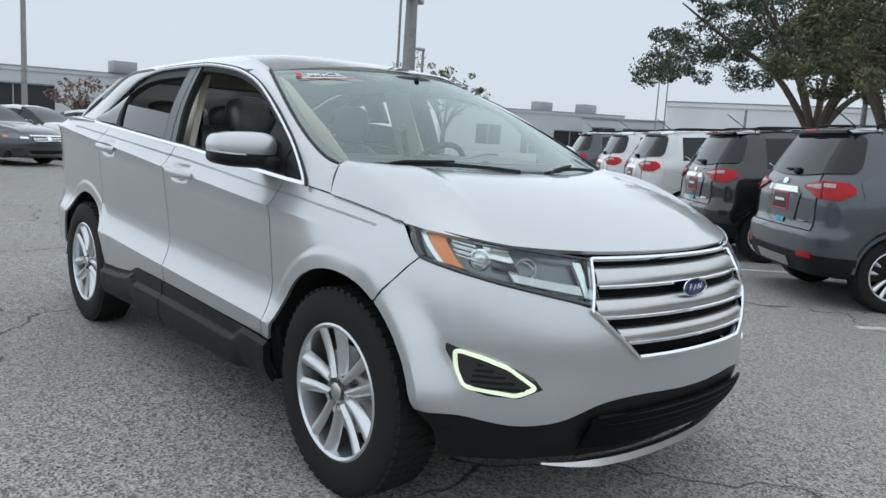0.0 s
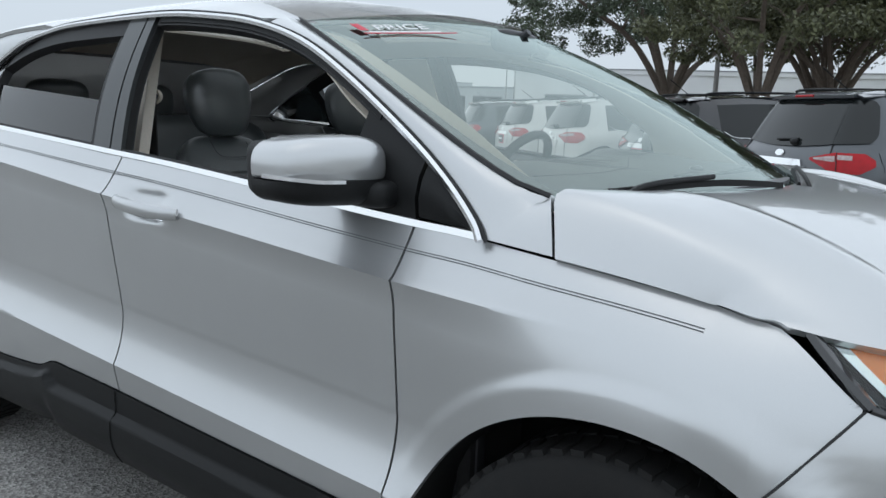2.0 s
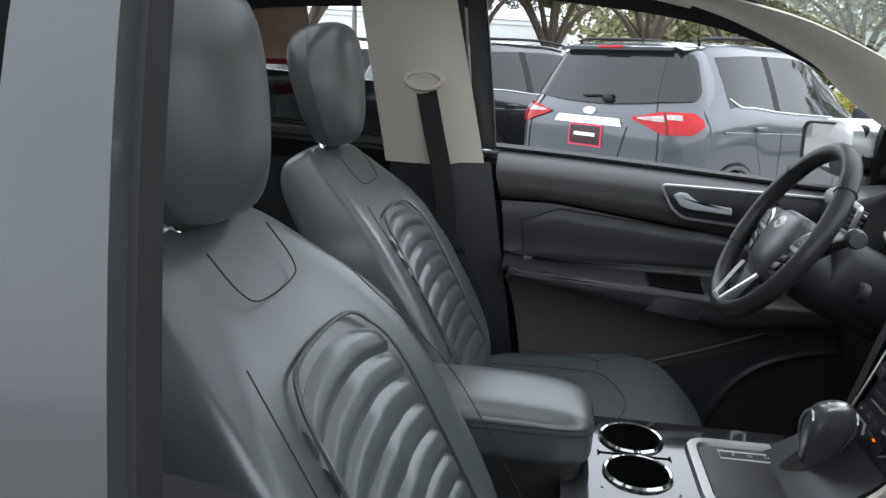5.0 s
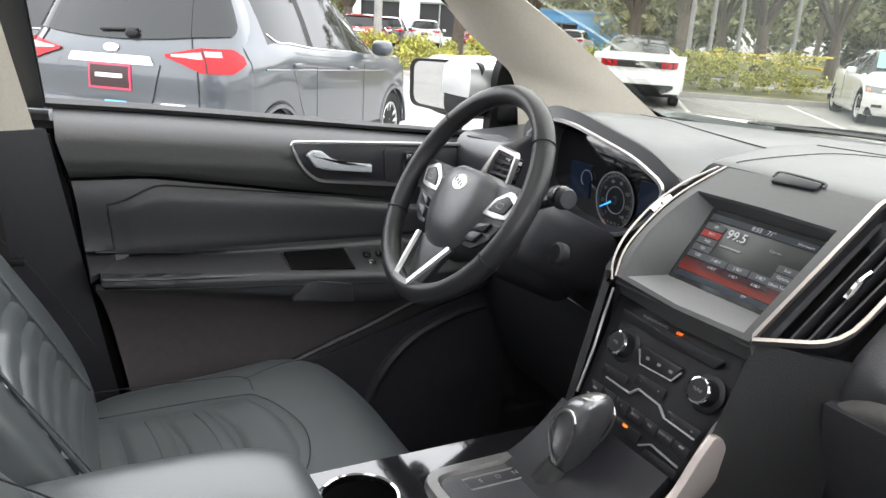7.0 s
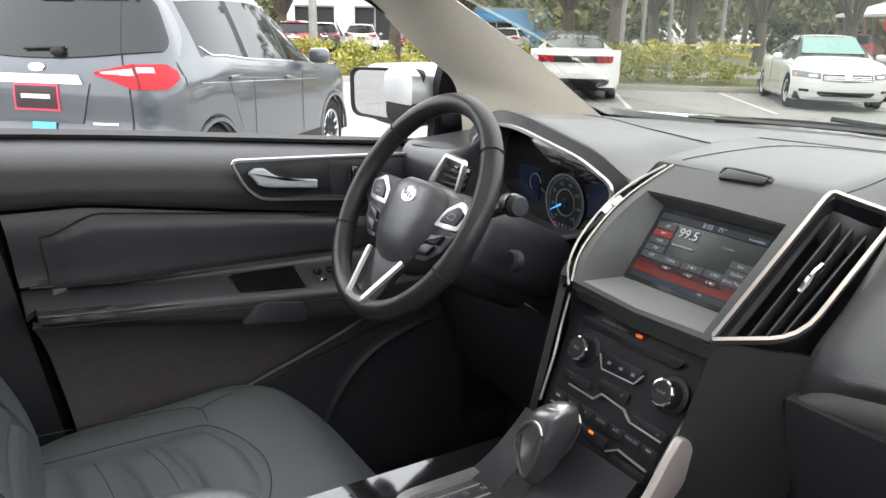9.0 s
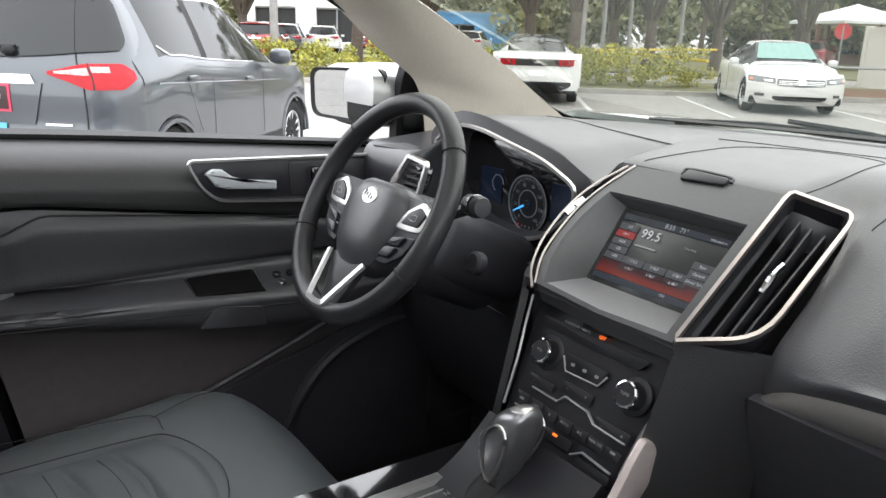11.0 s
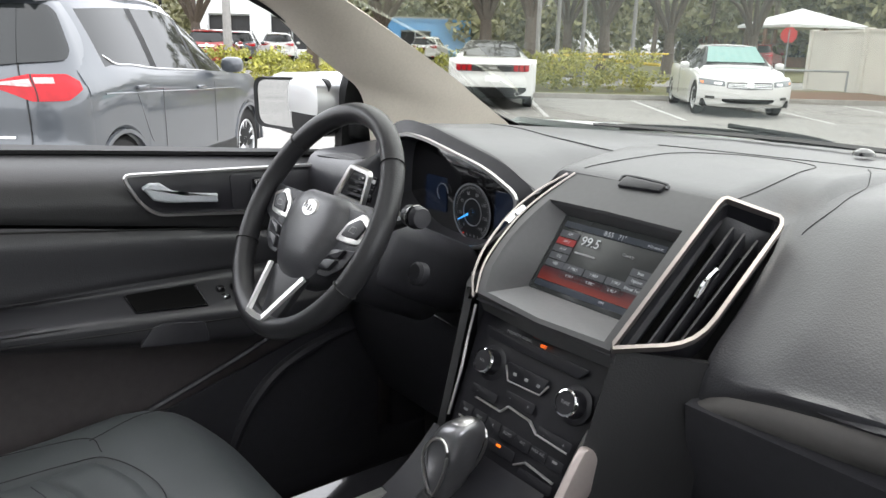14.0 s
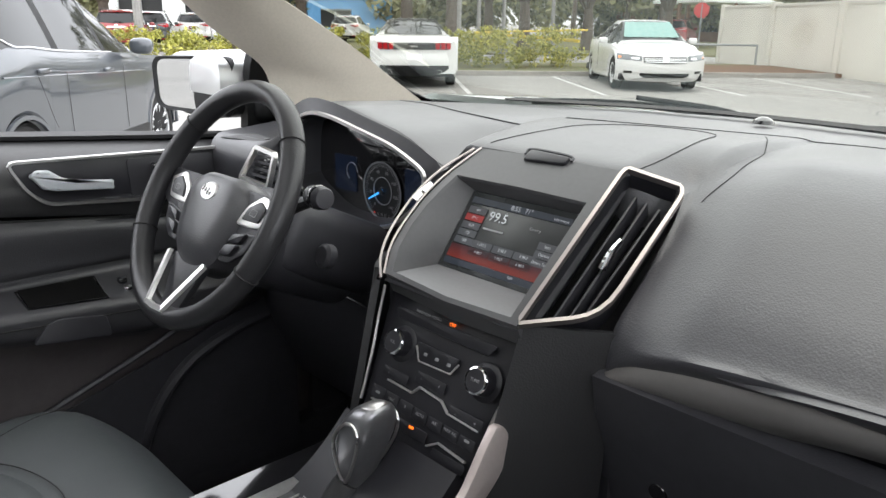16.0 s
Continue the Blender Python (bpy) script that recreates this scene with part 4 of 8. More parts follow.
SCREEN_ON = mat("radio_screen", (.022, .024, .024), .22, emit=.10)
SCR_RED = mat("screen_red_band", (.20, .02, .02), .3, emit=.12)
SCR_GREY = mat("screen_grey_button", (.055, .058, .065), .3, emit=.08)
SCR_BLUE = mat("screen_dark_band", (.022, .028, .038), .3, emit=.08)
SCR_TEXT = mat("screen_text", (.42, .44, .46), .4, emit=.09)
BUTTON_TEXT = mat("button_print", (.30, .305, .31), .5)
ORANGE_LED = mat("orange_indicator", (1.0, .16, .01), .4, emit=.45)
GAUGE_BLUE = mat("blue_needle", (.05, .35, .9), .4, emit=.35)
GAUGE_DIAL = mat("dial_ring", (.28, .29, .30), .35, .3, grain=.2, scale=100)
# Lighter copy of the panel: the sky's reflection is put into its colour.
PANEL_LIT = mat("satin_panel_sky_lit", (.23, .23, .235), .42, .35, grain=.15, scale=150)
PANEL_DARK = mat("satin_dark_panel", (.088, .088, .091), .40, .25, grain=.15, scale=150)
CARPET = mat("black_carpet", (.030, .029, .030), .95, grain=.5, scale=200, bump=.5, bscale=400)
SATIN_WARM = mat("champagne_trim", (.44, .40, .38), .36, .9, grain=.1, scale=200)
SCR_NIGHT = mat("dim_display", (.006, .010, .022), .2, emit=.10)
WARN_RED = mat("warning_red", (.7, .04, .02), .4, emit=.35)
DOORLOW = mat("lower_door_plastic", (.105, .094, .095), .42, grain=.3, scale=60, bump=.12, bscale=500)
BLADE = mat("champagne_blade", (.66, .58, .55), .34, .6, grain=.1, scale=200)
THREAD = mat("seam_thread", (.016, .016, .016), .7)

# floor, headliner, pillars
part("cabin_floor", box(0, .0, .34, 1.70, 2.7, .06, .01), CARPET, suv)
part("firewall", box(0, 1.02, .70, 1.55, .04, .74, .01), CARPET, suv)
def liner(u0, u1, v0, v1):
    return grid(lambda u, v: roof_pt(lerp(u0, u1, u), lerp(v0, v1, v)) + Vector((0, 0, -.03)), 10, 12, .01)


part("headliner", merge(liner(.03, .16, .05, .98), liner(.84, .97, .05, .98), liner(.16, .84, .05, .30), liner(.16, .84, .90, .97), liner(.16, .84, .56, .63)), CREAM, suv, "light fabric headliner round the glass roof")
part("boot_wall", box(0, -1.55, .78, 1.5, .05, .8, .02), CARPET, suv)
for side, fx in ((1, lambda s: s), (-1, flipx)):
    pa = smooth_path([(.768, .80, 1.13), (.766, .79, 1.20), (.762, .765, 1.262), (.76, .715, 1.300), (.757, .650, 1.345), (.745, .555, 1.418), (.695, .38, 1.495), (.64, .20, 1.545)], 4)
    pb = smooth_path([(.715, 1.215, 1.145), (.70, 1.175, 1.18), (.692, 1.10, 1.226), (.686, 1.03, 1.268), (.68, .948, 1.318), (.662, .740, 1.425), (.620, .53, 1.51), (.580, .34, 1.552)], 4)

    def trim_pt(u, v):
        k = u * (len(pa) - 1)
        q = min(len(pa) - 2, int(k))
        a, b = pa[q].lerp(pa[q + 1], k - q), pb[q].lerp(pb[q + 1], k - q)
        b = b + Vector((0, -.020, -.016))
        return a.lerp(b, v) + Vector((-.016, -.012, -.006)) * math.sin(math.pi * v) + Vector((.012, .0, .0)) * (1 - v) ** 14
    part("front_pillar_trim", fx(grid(trim_pt, 28, 16, .006)), CREAM, suv, "light grey fabric pillar trim")

    def bp(u, v):
        y = lerp(lerp(-.395, -.172, u), lerp(-.44, -.25, u), v) - (.035 if side > 0 else 0)
        z = lerp(1.153, 1.56, v)
        x = lerp(.775, .655, v) - .02 * math.sin(math.pi * u) + .02 * max(0, u - .8) * 5 * .5
        return Vector((x, y, z))
    pil = part("centre_pillar_trim", fx(grid(bp, 12, 10, .03)), CREAM, suv, "cream plastic pillar trim")

    def bl(u, v):
        y = lerp(lerp(-.36, -.045, u), lerp(-.385, -.15, u), v)
        z = lerp(.55, 1.150, v)
        return Vector((lerp(.765, .778, v) - .02 * math.sin(math.pi * u), y, z))
    part("lower_pillar_trim", fx(grid(bl, 10, 8, .03)), STACKBLACK, suv, "black plastic lower pillar")
    part("pillar_ledge", fx(sweep([(.755, -.32, .905), (.745, -.2, .895), (.755, -.10, .897)], circle(.008, 6))), HARD, suv)
    belt = part("seat_belt", fx(sweep(smooth_path([(.675, -.30, 1.345), (.690, -.275, 1.22), (.705, -.250, 1.10), (.722, -.235, .95), (.735, -.225, .80)], 6), [(-.002, -.024), (.002, -.024), (.002, .024), (-.002, .024)], up=(0, 1, 0))), BELT, suv, "black webbing seat belt")
    part("belt_guide", fx(box(.676, -.300, 1.395, .026, .036, .095, .006)), CREAM, belt)
    part("belt_ring", fx(sweep([Vector((.668, -.300 + .042 * math.cos(a), 1.345 + .02 * math.sin(a))) for a in (2 * math.pi * k / 20 for k in range(20))], circle(.007, 6), True, up=(1, 0, 0))), CREAM, belt)
    part("belt_tongue", fx(box(.728, -.215, .935, .02, .05, .016, .004)), CLAD, belt)


# inner door skins
def arm_low(y):
    """Underside of the door armrest, falling towards the front."""
    return .880 - .158 * (min(y, .42) + .08) + .09 * max(0, y - .44)


def arm_edge(y):
    return .912 - .070 * (min(y, .46) + .08)


def arm_back(y):
    return max(.912, arm_edge(y) + .008)


def ins_top(y):
    return 1.063 - .135 * max(0, y)


def door_profile(z, y):
    """Depth of the inner door skin from the car's middle."""
    s, ab, ae, it = side_top(y), arm_low(y), arm_edge(y), ins_top(y)
    aj = arm_back(y)
    rows = [(.45, .735), (.60, .722), (ab - .030, .708), (ab, .676), (ab + .014, .656), (ae - .012, .6485), (ae - .003, .650), (ae + .005, .660), (aj, .738), (aj + .012, .745), (it - .012, .747), (it, .752), (it + .014, .740), (s - .06, .741), (s - .03, .762), (s - .008, .800), (s + .004, .845)]
    return table(rows)(z)


door_back = table([(.42, .13), (.642, .095), (.837, .058), (.90, .039), (1.056, .020), (1.134, .0)])


def skin_in(y0, y1, z0, z1, ny, nz, push=0.0):
    def fn(u, v):
        y = lerp(y0, y1, u)
        a = z0(y) if callable(z0) else z0
        b = z1(y) if callable(z1) else z1
        z = lerp(a, b, v)
        return Vector((door_profile(z, y) - push, y + door_back(z) * (1 - u) ** 2, z))
    return grid(fn, ny, nz, -.012)


# raised centre of the door insert: outline in (y, z)
def inset_pt(u, v):
    y = lerp(-.058, .60, u)
    lo, hi = .928, 1.020 + .032 * sstep(-.058, .04, y) - .108 * max(0, y - .03)
    z = lerp(lo, hi, v)
    e = min(1, 16 * min(u, 1 - u)) * min(1, 6 * (1 - v)) * min(1, .2 + 8 * v)
    return Vector((door_profile(z, y) - .001 - .007 * sstep(0, 1, e), y + .10 * (1.02 - z) * (1 - u) ** 6, z))


for side, fx, drs in ((1, lambda s: s, front_doors[0]), (-1, flipx, front_doors[1])):
    part("door_top_roll", fx(skin_in(-.13, .86, lambda y: ins_top(y) + .008, lambda y: side_top(y) + .004, 20, 16)), SOFT, drs, "soft black padded door top")
    part("door_insert", fx(skin_in(-.13, .86, .920, ins_top, 40, 16)), DOORSKIN, drs)
    part("insert_pad", fx(grid(inset_pt, 50, 16, -.006)), DOORSKIN, drs)
    rim_line = [(0, v / 8) for v in range(1, 9)] + [(u / 40, 1) for u in range(1, 40)]
    part("insert_groove", fx(sweep([inset_pt(u, v) + Vector((-.0005, 0, 0)) for u, v in rim_line], circle(.0022, 5))), THREAD, drs)
    part("door_edge_seal", fx(sweep([(.76, -.148 + door_back(z), z) for z in spread(.50, 1.14, 16)], circle(.012, 6))), VOID, drs)
    part("armrest", fx(skin_in(-.115, .86, lambda y: arm_low(y) - .004, lambda y: arm_back(y) + .012, 60, 40)), DOORSKIN, drs)
    part("door_lower", fx(skin_in(-.13, .92, .42, arm_low, 40, 14)), DOORLOW, drs, "dark brown-grey lower door panel")
    part("armrest_seam", fx(sweep([(door_profile(arm_edge(y) - .016, y) - .0015, y, arm_edge(y) - .016) for y in spread(-.09, .52, 20)], circle(.0014, 5))), THREAD, drs)
    # inner handle and its chrome surround, on a plane that faces the middle of the car
    side_on = Matrix(((0, 0, -1, .738), (1, 0, 0, 0), (0, 1, 0, 0), (0, 0, 0, 1)))
    hp = [(.262, 1.128), (.66, 1.118), (.69, 1.035), (.50, 1.036), (.318, 1.052), (.29, 1.075)]
    part("handle_recess", fx(plate(hp, .004, side_on, .02)), STACKBLACK, drs)
    part("handle_surround", fx(ribbon(rounded(hp, .015, 3), side_on @ Matrix.Translation((0, 0, .003)), .0065, .007, True, 0)), SATIN, drs, "satin chrome surround")
    part("door_release", fx(plate([(.290, 1.106), (.302, 1.114), (.320, 1.113), (.340, 1.098), (.360, 1.091), (.424, 1.084), (.424, 1.068), (.330, 1.076), (.308, 1.082)], .012, side_on @ Matrix.Translation((0, 0, .014)), .004, .004)), RELEASE, drs, "satin silver inner door handle")
    part("lock_switch", fx(box(.731, .512, 1.083, .014, .024, .042, .004)), GLOSSBLACK, drs)
    part("lock_switch_rim", fx(ribbon(rounded(rect(.497, 1.062, .527, 1.104), .004, 2), side_on @ Matrix.Translation((0, 0, .012)), .004, .003, True, 0)), CHROME, drs)
    part("handle_panel", fx(plate([(.46, 1.045), (.66, 1.045), (.65, 1.11), (.455, 1.115)], .006, side_on, .01)), HARD, drs)
    # window switches and grab pocket
    top_on = Matrix(((1, 0, 0, .672), (0, 1, 0, .35), (0, 0, 1, .918), (0, 0, 0, 1)))
    def arm_top(y, f, lift=.002):
        z = lerp(arm_edge(y) + .008, arm_back(y) - .002, f)
        return Vector((door_profile(z, y) - lift, y, z + lift * .5))
    # Flat patch coloured near-black to give the grab pocket its shade.
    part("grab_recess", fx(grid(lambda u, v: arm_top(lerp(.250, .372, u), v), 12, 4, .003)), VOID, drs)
    part("grab_rim", fx(sweep([arm_top(*q, .003) for q in ((.248, 0), (.31, 0), (.374, 0), (.374, .5), (.376, 1), (.31, 1), (.246, 1), (.247, .5))], circle(.0020, 5), True)), GLOSSBLACK, drs)
    # Highlight on the gloss rim, added as a thin bright strip.
    part("grab_shine", fx(sweep([arm_top(*q, .0045) for q in ((.25, 1), (.31, 1), (.376, 1), (.375, .5), (.374, .1))], circle(.0013, 5))), RIM_SHINE, drs)
    for k in range(2):
        part("window_switch", fx(box(.680, .415 + .028 * k, .893, .016, .016, .012, .004)), CHROME, drs)
        part("window_switch", fx(box(.706, .415 + .028 * k, .902, .016, .016, .012, .004)), GLOSSBLACK, drs)
    part("grip_scoop", fx(plate([(.242, .842), (.368, .826), (.362, .866), (.290, .878), (.268, .874)], .010, Matrix.Translation((-.084, 0, 0)) @ side_on, .008, .002)), HARD, drs)
    part("pocket_line", fx(sweep(smooth_path([(.700, .10, .635), (.697, .256, .692), (.695, .421, .752), (.690, .530, .800)], 6), circle(.006, 6))), HARD, drs)
    part("pocket_panel", fx(grid(lambda u, v: Vector((.699 - .004 * u, lerp(.14, .76, u), lerp(.44, lerp(.642, .83, u), v))), 10, 6, .006)), HARD, drs)
    # speaker pod and map pocket edge
    part("pocket_edge", fx(sweep(smooth_path([(.700, .40, .52), (.69, .45, .64), (.688, .52, .715), (.69, .62, .755), (.70, .70, .765)], 6), circle(.012, 8))), HARD, drs)
    part("speaker_grille", fx(grid(lambda u, v: Vector((.708 - .012 * math.sin(math.pi * u) * math.sin(math.pi * v), lerp(.53, .74, u), lerp(.48, .72, v))), 10, 10, .01)), HARD, drs)
    part("kick_panel", fx(box(.735, .93, .72, .05, .24, .72, .02)), HARD, suv)
    part("sill_step", fx(box(.74, .35, .44, .10, 1.2, .10, .03)), HARD, suv)

# dashboard body: one padded moulding lofted across the car
dash = part("dashboard", box(0, 1.0, .80, 1.40, .05, .30, .02), HARD, suv, "black soft-touch dashboard")


band_hi = table([(.184, .972), (.215, .996), (.26, 1.012), (.34, 1.025), (.475, 1.036), (.76, 1.046)])
hood_edge = table([(-.75, 1.150), (-.60, 1.162), (-.545, 1.195), (-.50, 1.214), (-.444, 1.214), (-.36, 1.200), (-.277, 1.182), (-.20, 1.150), (-.15, 1.135)])


def dash_row(x):
    """Section of the dash at x, from the windscreen over the top and down the face: (y, z) points."""
    a = abs(x)
    mid = 1 - (sstep(.186, .200, x) if x > 0 else sstep(.150, .185, a))
    yb = 1.44 - .27 * (a / .75) ** 2
    zb = 1.182 - .012 * (a / .75) ** 2
    pts = [(yb, zb - .02), (yb - .03, zb), (lerp(yb, .9, .5), zb + .012)]
    ctr = [(.93, 1.208), (.84, 1.203), (.775, 1.194), (.745, 1.186), (.738, 1.172), (.730, 1.10), (.70, 1.00), (.69, .972), (.72, .968)]
    q = sstep(.115, .180, x) if x > 0 else 0.0
    ctr = [(p[0] + (.030 * q if k > 1 else 0), p[1] - (.026 if k > 1 else .010 * k) * q) for k, p in enumerate(ctr)]
    if x > 0:
        bh = band_hi(x)
        face = [(.90, 1.205), (.82, 1.193), (.765, 1.168), (.70, 1.118), (.65, 1.080), (.606, 1.043), (.596, bh + .016), (.600, bh + .004), (.607, bh - .004)]
        sink = .012 * (1 - sstep(.200, .30, x))
        face = [(a_ + sink, b_ - sink) for a_, b_ in face]
    else:
        h = hood_edge(x)
        face = [(.94, lerp(1.205, h, .3)), (.84, lerp(1.21, h, .75)), (.750, h + .004), (.722, h), (.724, h - .010), (.80, h - .03), (.82, 1.09), (.80, 1.03), (.70, 1.0)]
        end = [(.92, 1.175), (.80, 1.16), (.70, 1.15), (.645, 1.145), (.625, 1.12), (.622, 1.09), (.63, 1.05), (.66, 1.01), (.70, 1.0)]
        e = sstep(-.535, -.585, x)
        face = [(lerp(p[0], q[0], e), lerp(p[1], q[1], e)) for p, q in zip(face, end)]
    pts += [(lerp(p[0], q[0], mid), lerp(p[1], q[1], mid)) for p, q in zip(face, ctr)]
    return pts


def on_dash(x, y, lift=.001):
    """A point on the top of the dash."""
    row = smooth_path([(x, a, b) for a, b in dash_row(x)[1:8]], 4)
    for p, q in zip(row, row[1:]):
        if q.y <= y <= p.y:
            return p.lerp(q, (p.y - y) / max(1e-6, p.y - q.y)) + Vector((0, 0, lift))
    return Vector((x, y, row[-1].z + lift))


def seam(pts, r=.0006):
    flat_path = smooth_path([(x, y, 0) for x, y in pts], 8)
    return sweep([on_dash(p.x, p.y, .0004) for p in flat_path], circle(r, 5))


def dash_fn(u, v):
    x = lerp(-.745, .745, u)
    row = dash_row(x)
    t = v * (len(row) - 1)
    path = smooth_path([(x, y, z) for y, z in row], 3)
    k = v * (len(path) - 1)
    i = min(len(path) - 2, int(k))
    return path[i].lerp(path[i + 1], k - i)


part("dash_pad", grid(dash_fn, 210, 36, -.010), DASHPAD, dash, "black grained soft dash pad")
# seams on the top
part("lid_seam", seam([(-.118, .752), (-.10, .80), (-.072, .88), (-.03, .965), (.02, 1.0), (.07, 1.004), (.115, .97), (.132, .90), (.135, .82), (.130, .755)]), THREAD, dash)
part("pad_seam", seam([(.206, .775), (.215, .83), (.205, .92), (.185, .98), (.155, 1.04)]), THREAD, dash)
part("rear_seam", seam([(-.50, .90), (-.407, .905), (-.277, .915), (-.103, .980), (.047, 1.043), (.169, 1.094), (.291, 1.114), (.42, 1.11), (.60, 1.06)], .0009), THREAD, dash)
part("sensor_dome", lathe([(.018, 0), (.016, .006), (.008, .011), (0, .012)], 16, Matrix.Translation((.06, 1.24, 1.196))), GLOSSBLACK, dash)
for k in range(3):
    part("defrost_slot", sweep(smooth_path([(-.50, 1.20 + .016 * k, 1.196), (-.1, 1.31 + .016 * k, 1.197), (.35, 1.29 + .016 * k, 1.196)], 6), circle(.003, 5)), GLOSSBLACK, dash)

# centre panel with the radio screen
SC = on((0, .652, 1.089), 36)
hole = rect(-.098, -.062, .098, .064)


def ring_plate(outer, inner, depth, m):
    """A plate with a hole; both outlines have four corners."""
    o, i = rounded(outer, .012, 4), rounded(inner, .006, 4)
    n = len(o)
    vs = [Vector((*p, depth)) for p in o] + [Vector((*p, depth)) for p in i] + [Vector((*p, -.01)) for p in o] + [Vector((p[0] * .94, p[1] * .94, -.012)) for p in i]
    fs = []
    for k in range(n):
        j = (k + 1) % n
        fs += [(k, j, n + j, n + k), (2 * n + k, 2 * n + j, j, k), (n + k, n + j, 3 * n + j, 3 * n + k)]
    return [m @ v for v in vs], fs


SP = on((0, .638, 1.1186), 53.13)
rim_a = [(-.111, .109), (-.130, .054), (-.137, .005), (-.133, -.045), (-.122, -.088), (-.098, -.127), (.020, -.134), (.133, -.131), (.129, -.01), (.124, .112), (.006, .114)]
rim_b = [(-.1135, .053), (-.119, .026), (-.122, -.005), (-.119, -.045), (-.109, -.083), (-.088, -.121), (.020, -.128), (.120, -.124), (.1145, -.03), (.109, .053), (-.003, .055)]
rim_c = [(-.0935, .059), (-.0935, .030), (-.0935, 0), (-.0935, -.025), (-.0935, -.045), (-.0935, -.058), (0, -.058), (.0935, -.058), (.0935, 0), (.0935, .059), (0, .059)]
la = [SP @ Vector((x, y, 0)) for x, y in rim_a]
lb = [SP @ Vector((x, y, .001)) for x, y in rim_b]
lb2 = [SP @ Vector((x * .985, y * .985 - .001, -.003)) for x, y in rim_b]
lc = [SC @ Vector((x, y, -.0096)) for x, y in rim_c]
ld = [SP @ Vector((x, y - .006, -.03)) for x, y in rim_a]
nq = len(la)


def band(p, q, ks):
    vs = []
    for k in ks:
        j = (k + 1) % nq
        vs += [p[k], p[j], q[j], q[k]]
    return vs, [(4 * k, 4 * k + 1, 4 * k + 2, 4 * k + 3) for k in range(len(ks))]


allk = list(range(nq))
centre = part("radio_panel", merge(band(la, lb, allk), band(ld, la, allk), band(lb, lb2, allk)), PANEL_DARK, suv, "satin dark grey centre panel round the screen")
# Ledge coloured lighter for the sky it reflects.
part("screen_ledge", band(lb2, lc, [5, 6]), PANEL_LIT, centre, "satin ledge under the screen, coloured lighter as sky-lit")
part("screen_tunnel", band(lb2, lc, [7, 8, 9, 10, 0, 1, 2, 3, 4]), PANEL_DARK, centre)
part("under_lip", grid(lambda u, v: Vector((lerp(-.098, .132, u), lerp(.537, .572, v), lerp(1.036, 1.018, v))), 6, 2, .004), STACKBLACK, centre)
part("radio_screen", plate(rect(-.0935, -.058, .0935, .059), .003, SC @ Matrix.Translation((0, 0, -.013)), .004), SCREEN_ON, centre, "lit radio touch screen")
S2 = SC @ Matrix.Translation((0, 0, -.0092))


def scr(name, r, material, dz=0.0):
    part(name, plate(r, .0006, S2 @ Matrix.Translation((0, 0, dz)), .001, 0), material, centre)


def SP_curve(pts, r):
    return moved(sweep(smooth_path([(x, y, .001) for x, y in pts], 6), circle(r, 6)), SP)


for k in range(7):
    y0 = -.040 + .0028 * k
    scr("red_glow_band", rect(-.086, y0 - .0014, .086, y0 + .0014), mat("screen_red_step", (.14 * (1 - k / 8) + .01, .014 * (1 - k / 8) + .006, .014), .3, emit=.07 * (1 - k / 8) + .004))
scr("status_band", rect(-.086, .041, .086, .050), SCR_BLUE)
scr("bottom_band", rect(-.086, -.051, .086, -.0425), SCR_BLUE)
for k, nm in enumerate(("AM", "FM 1", "AUX", "CD", "USB")):
    y = .031 - .0115 * k
    scr("source_tab", rect(-.085, y - .005, -.052, y + .005), SCR_RED if k == 1 else SCR_GREY)
    text("tab_text", nm, .0055, S2 @ Matrix.Translation((-.067, y, .0012)), SCR_TEXT, centre, .0001)
for k, nm in enumerate(("1 105.5", "2 98.7", "3 98.7", "4 98.7", "5 98.7", "6 98.7")):
    x, y = -.034 + .037 * (k % 3), -.015 - .0115 * (k // 3)
    scr("preset_button", rect(x - .0175, y - .005, x + .0175, y + .005), SCR_GREY)
    text("preset_text", nm, .0055, S2 @ Matrix.Translation((x, y, .0012)), SCR_TEXT, centre, .0001)
for k, nm in enumerate(("Scan", "Options", "Direct Tune")):
    y = .006 - .0115 * k
    scr("side_button", rect(.052, y - .005, .085, y + .005), SCR_GREY)
    text("side_text", nm, .0055, S2 @ Matrix.Translation((.068, y, .0012)), SCR_TEXT, centre, .0001)
text("frequency", "99.5", .019, S2 @ Matrix.Translation((-.028, .027, .0012)), SCR_TEXT, centre, .0001)
scr("station_bar", rect(-.046, .0075, -.010, .0100), BUTTON_TEXT)
text("genre", "Country", .0055, S2 @ Matrix.Translation((.038, .024, .0012)), BUTTON_TEXT, centre, .0001)
text("clock", "8:55   71°", .0095, S2 @ Matrix.Translation((.004, .0455, .0012)), SCR_TEXT, centre, .0001)
text("corner_word", "Information", .005, S2 @ Matrix.Translation((.070, .0445, .0012)), SCR_TEXT, centre, .0001)
text("corner_word", "LO", .006, S2 @ Matrix.Translation((.079, -.047, .0012)), SCR_TEXT, centre, .0001)
text("corner_word", "OFF", .005, S2 @ Matrix.Translation((.034, -.046, .0012)), SCR_TEXT, centre, .0001)
part("lid_button", plate([(-.026, .100), (.042, .104), (.044, .117), (-.024, .120)], .007, SP @ Matrix.Translation((0, 0, -.002)), .005, .002), STACKBLACK, centre, "black lid release button")
part("lid_button_lip", SP_curve([(-.030, .112), (-.024, .1225), (.040, .1205), (.047, .112)], .0022), HARD, centre)

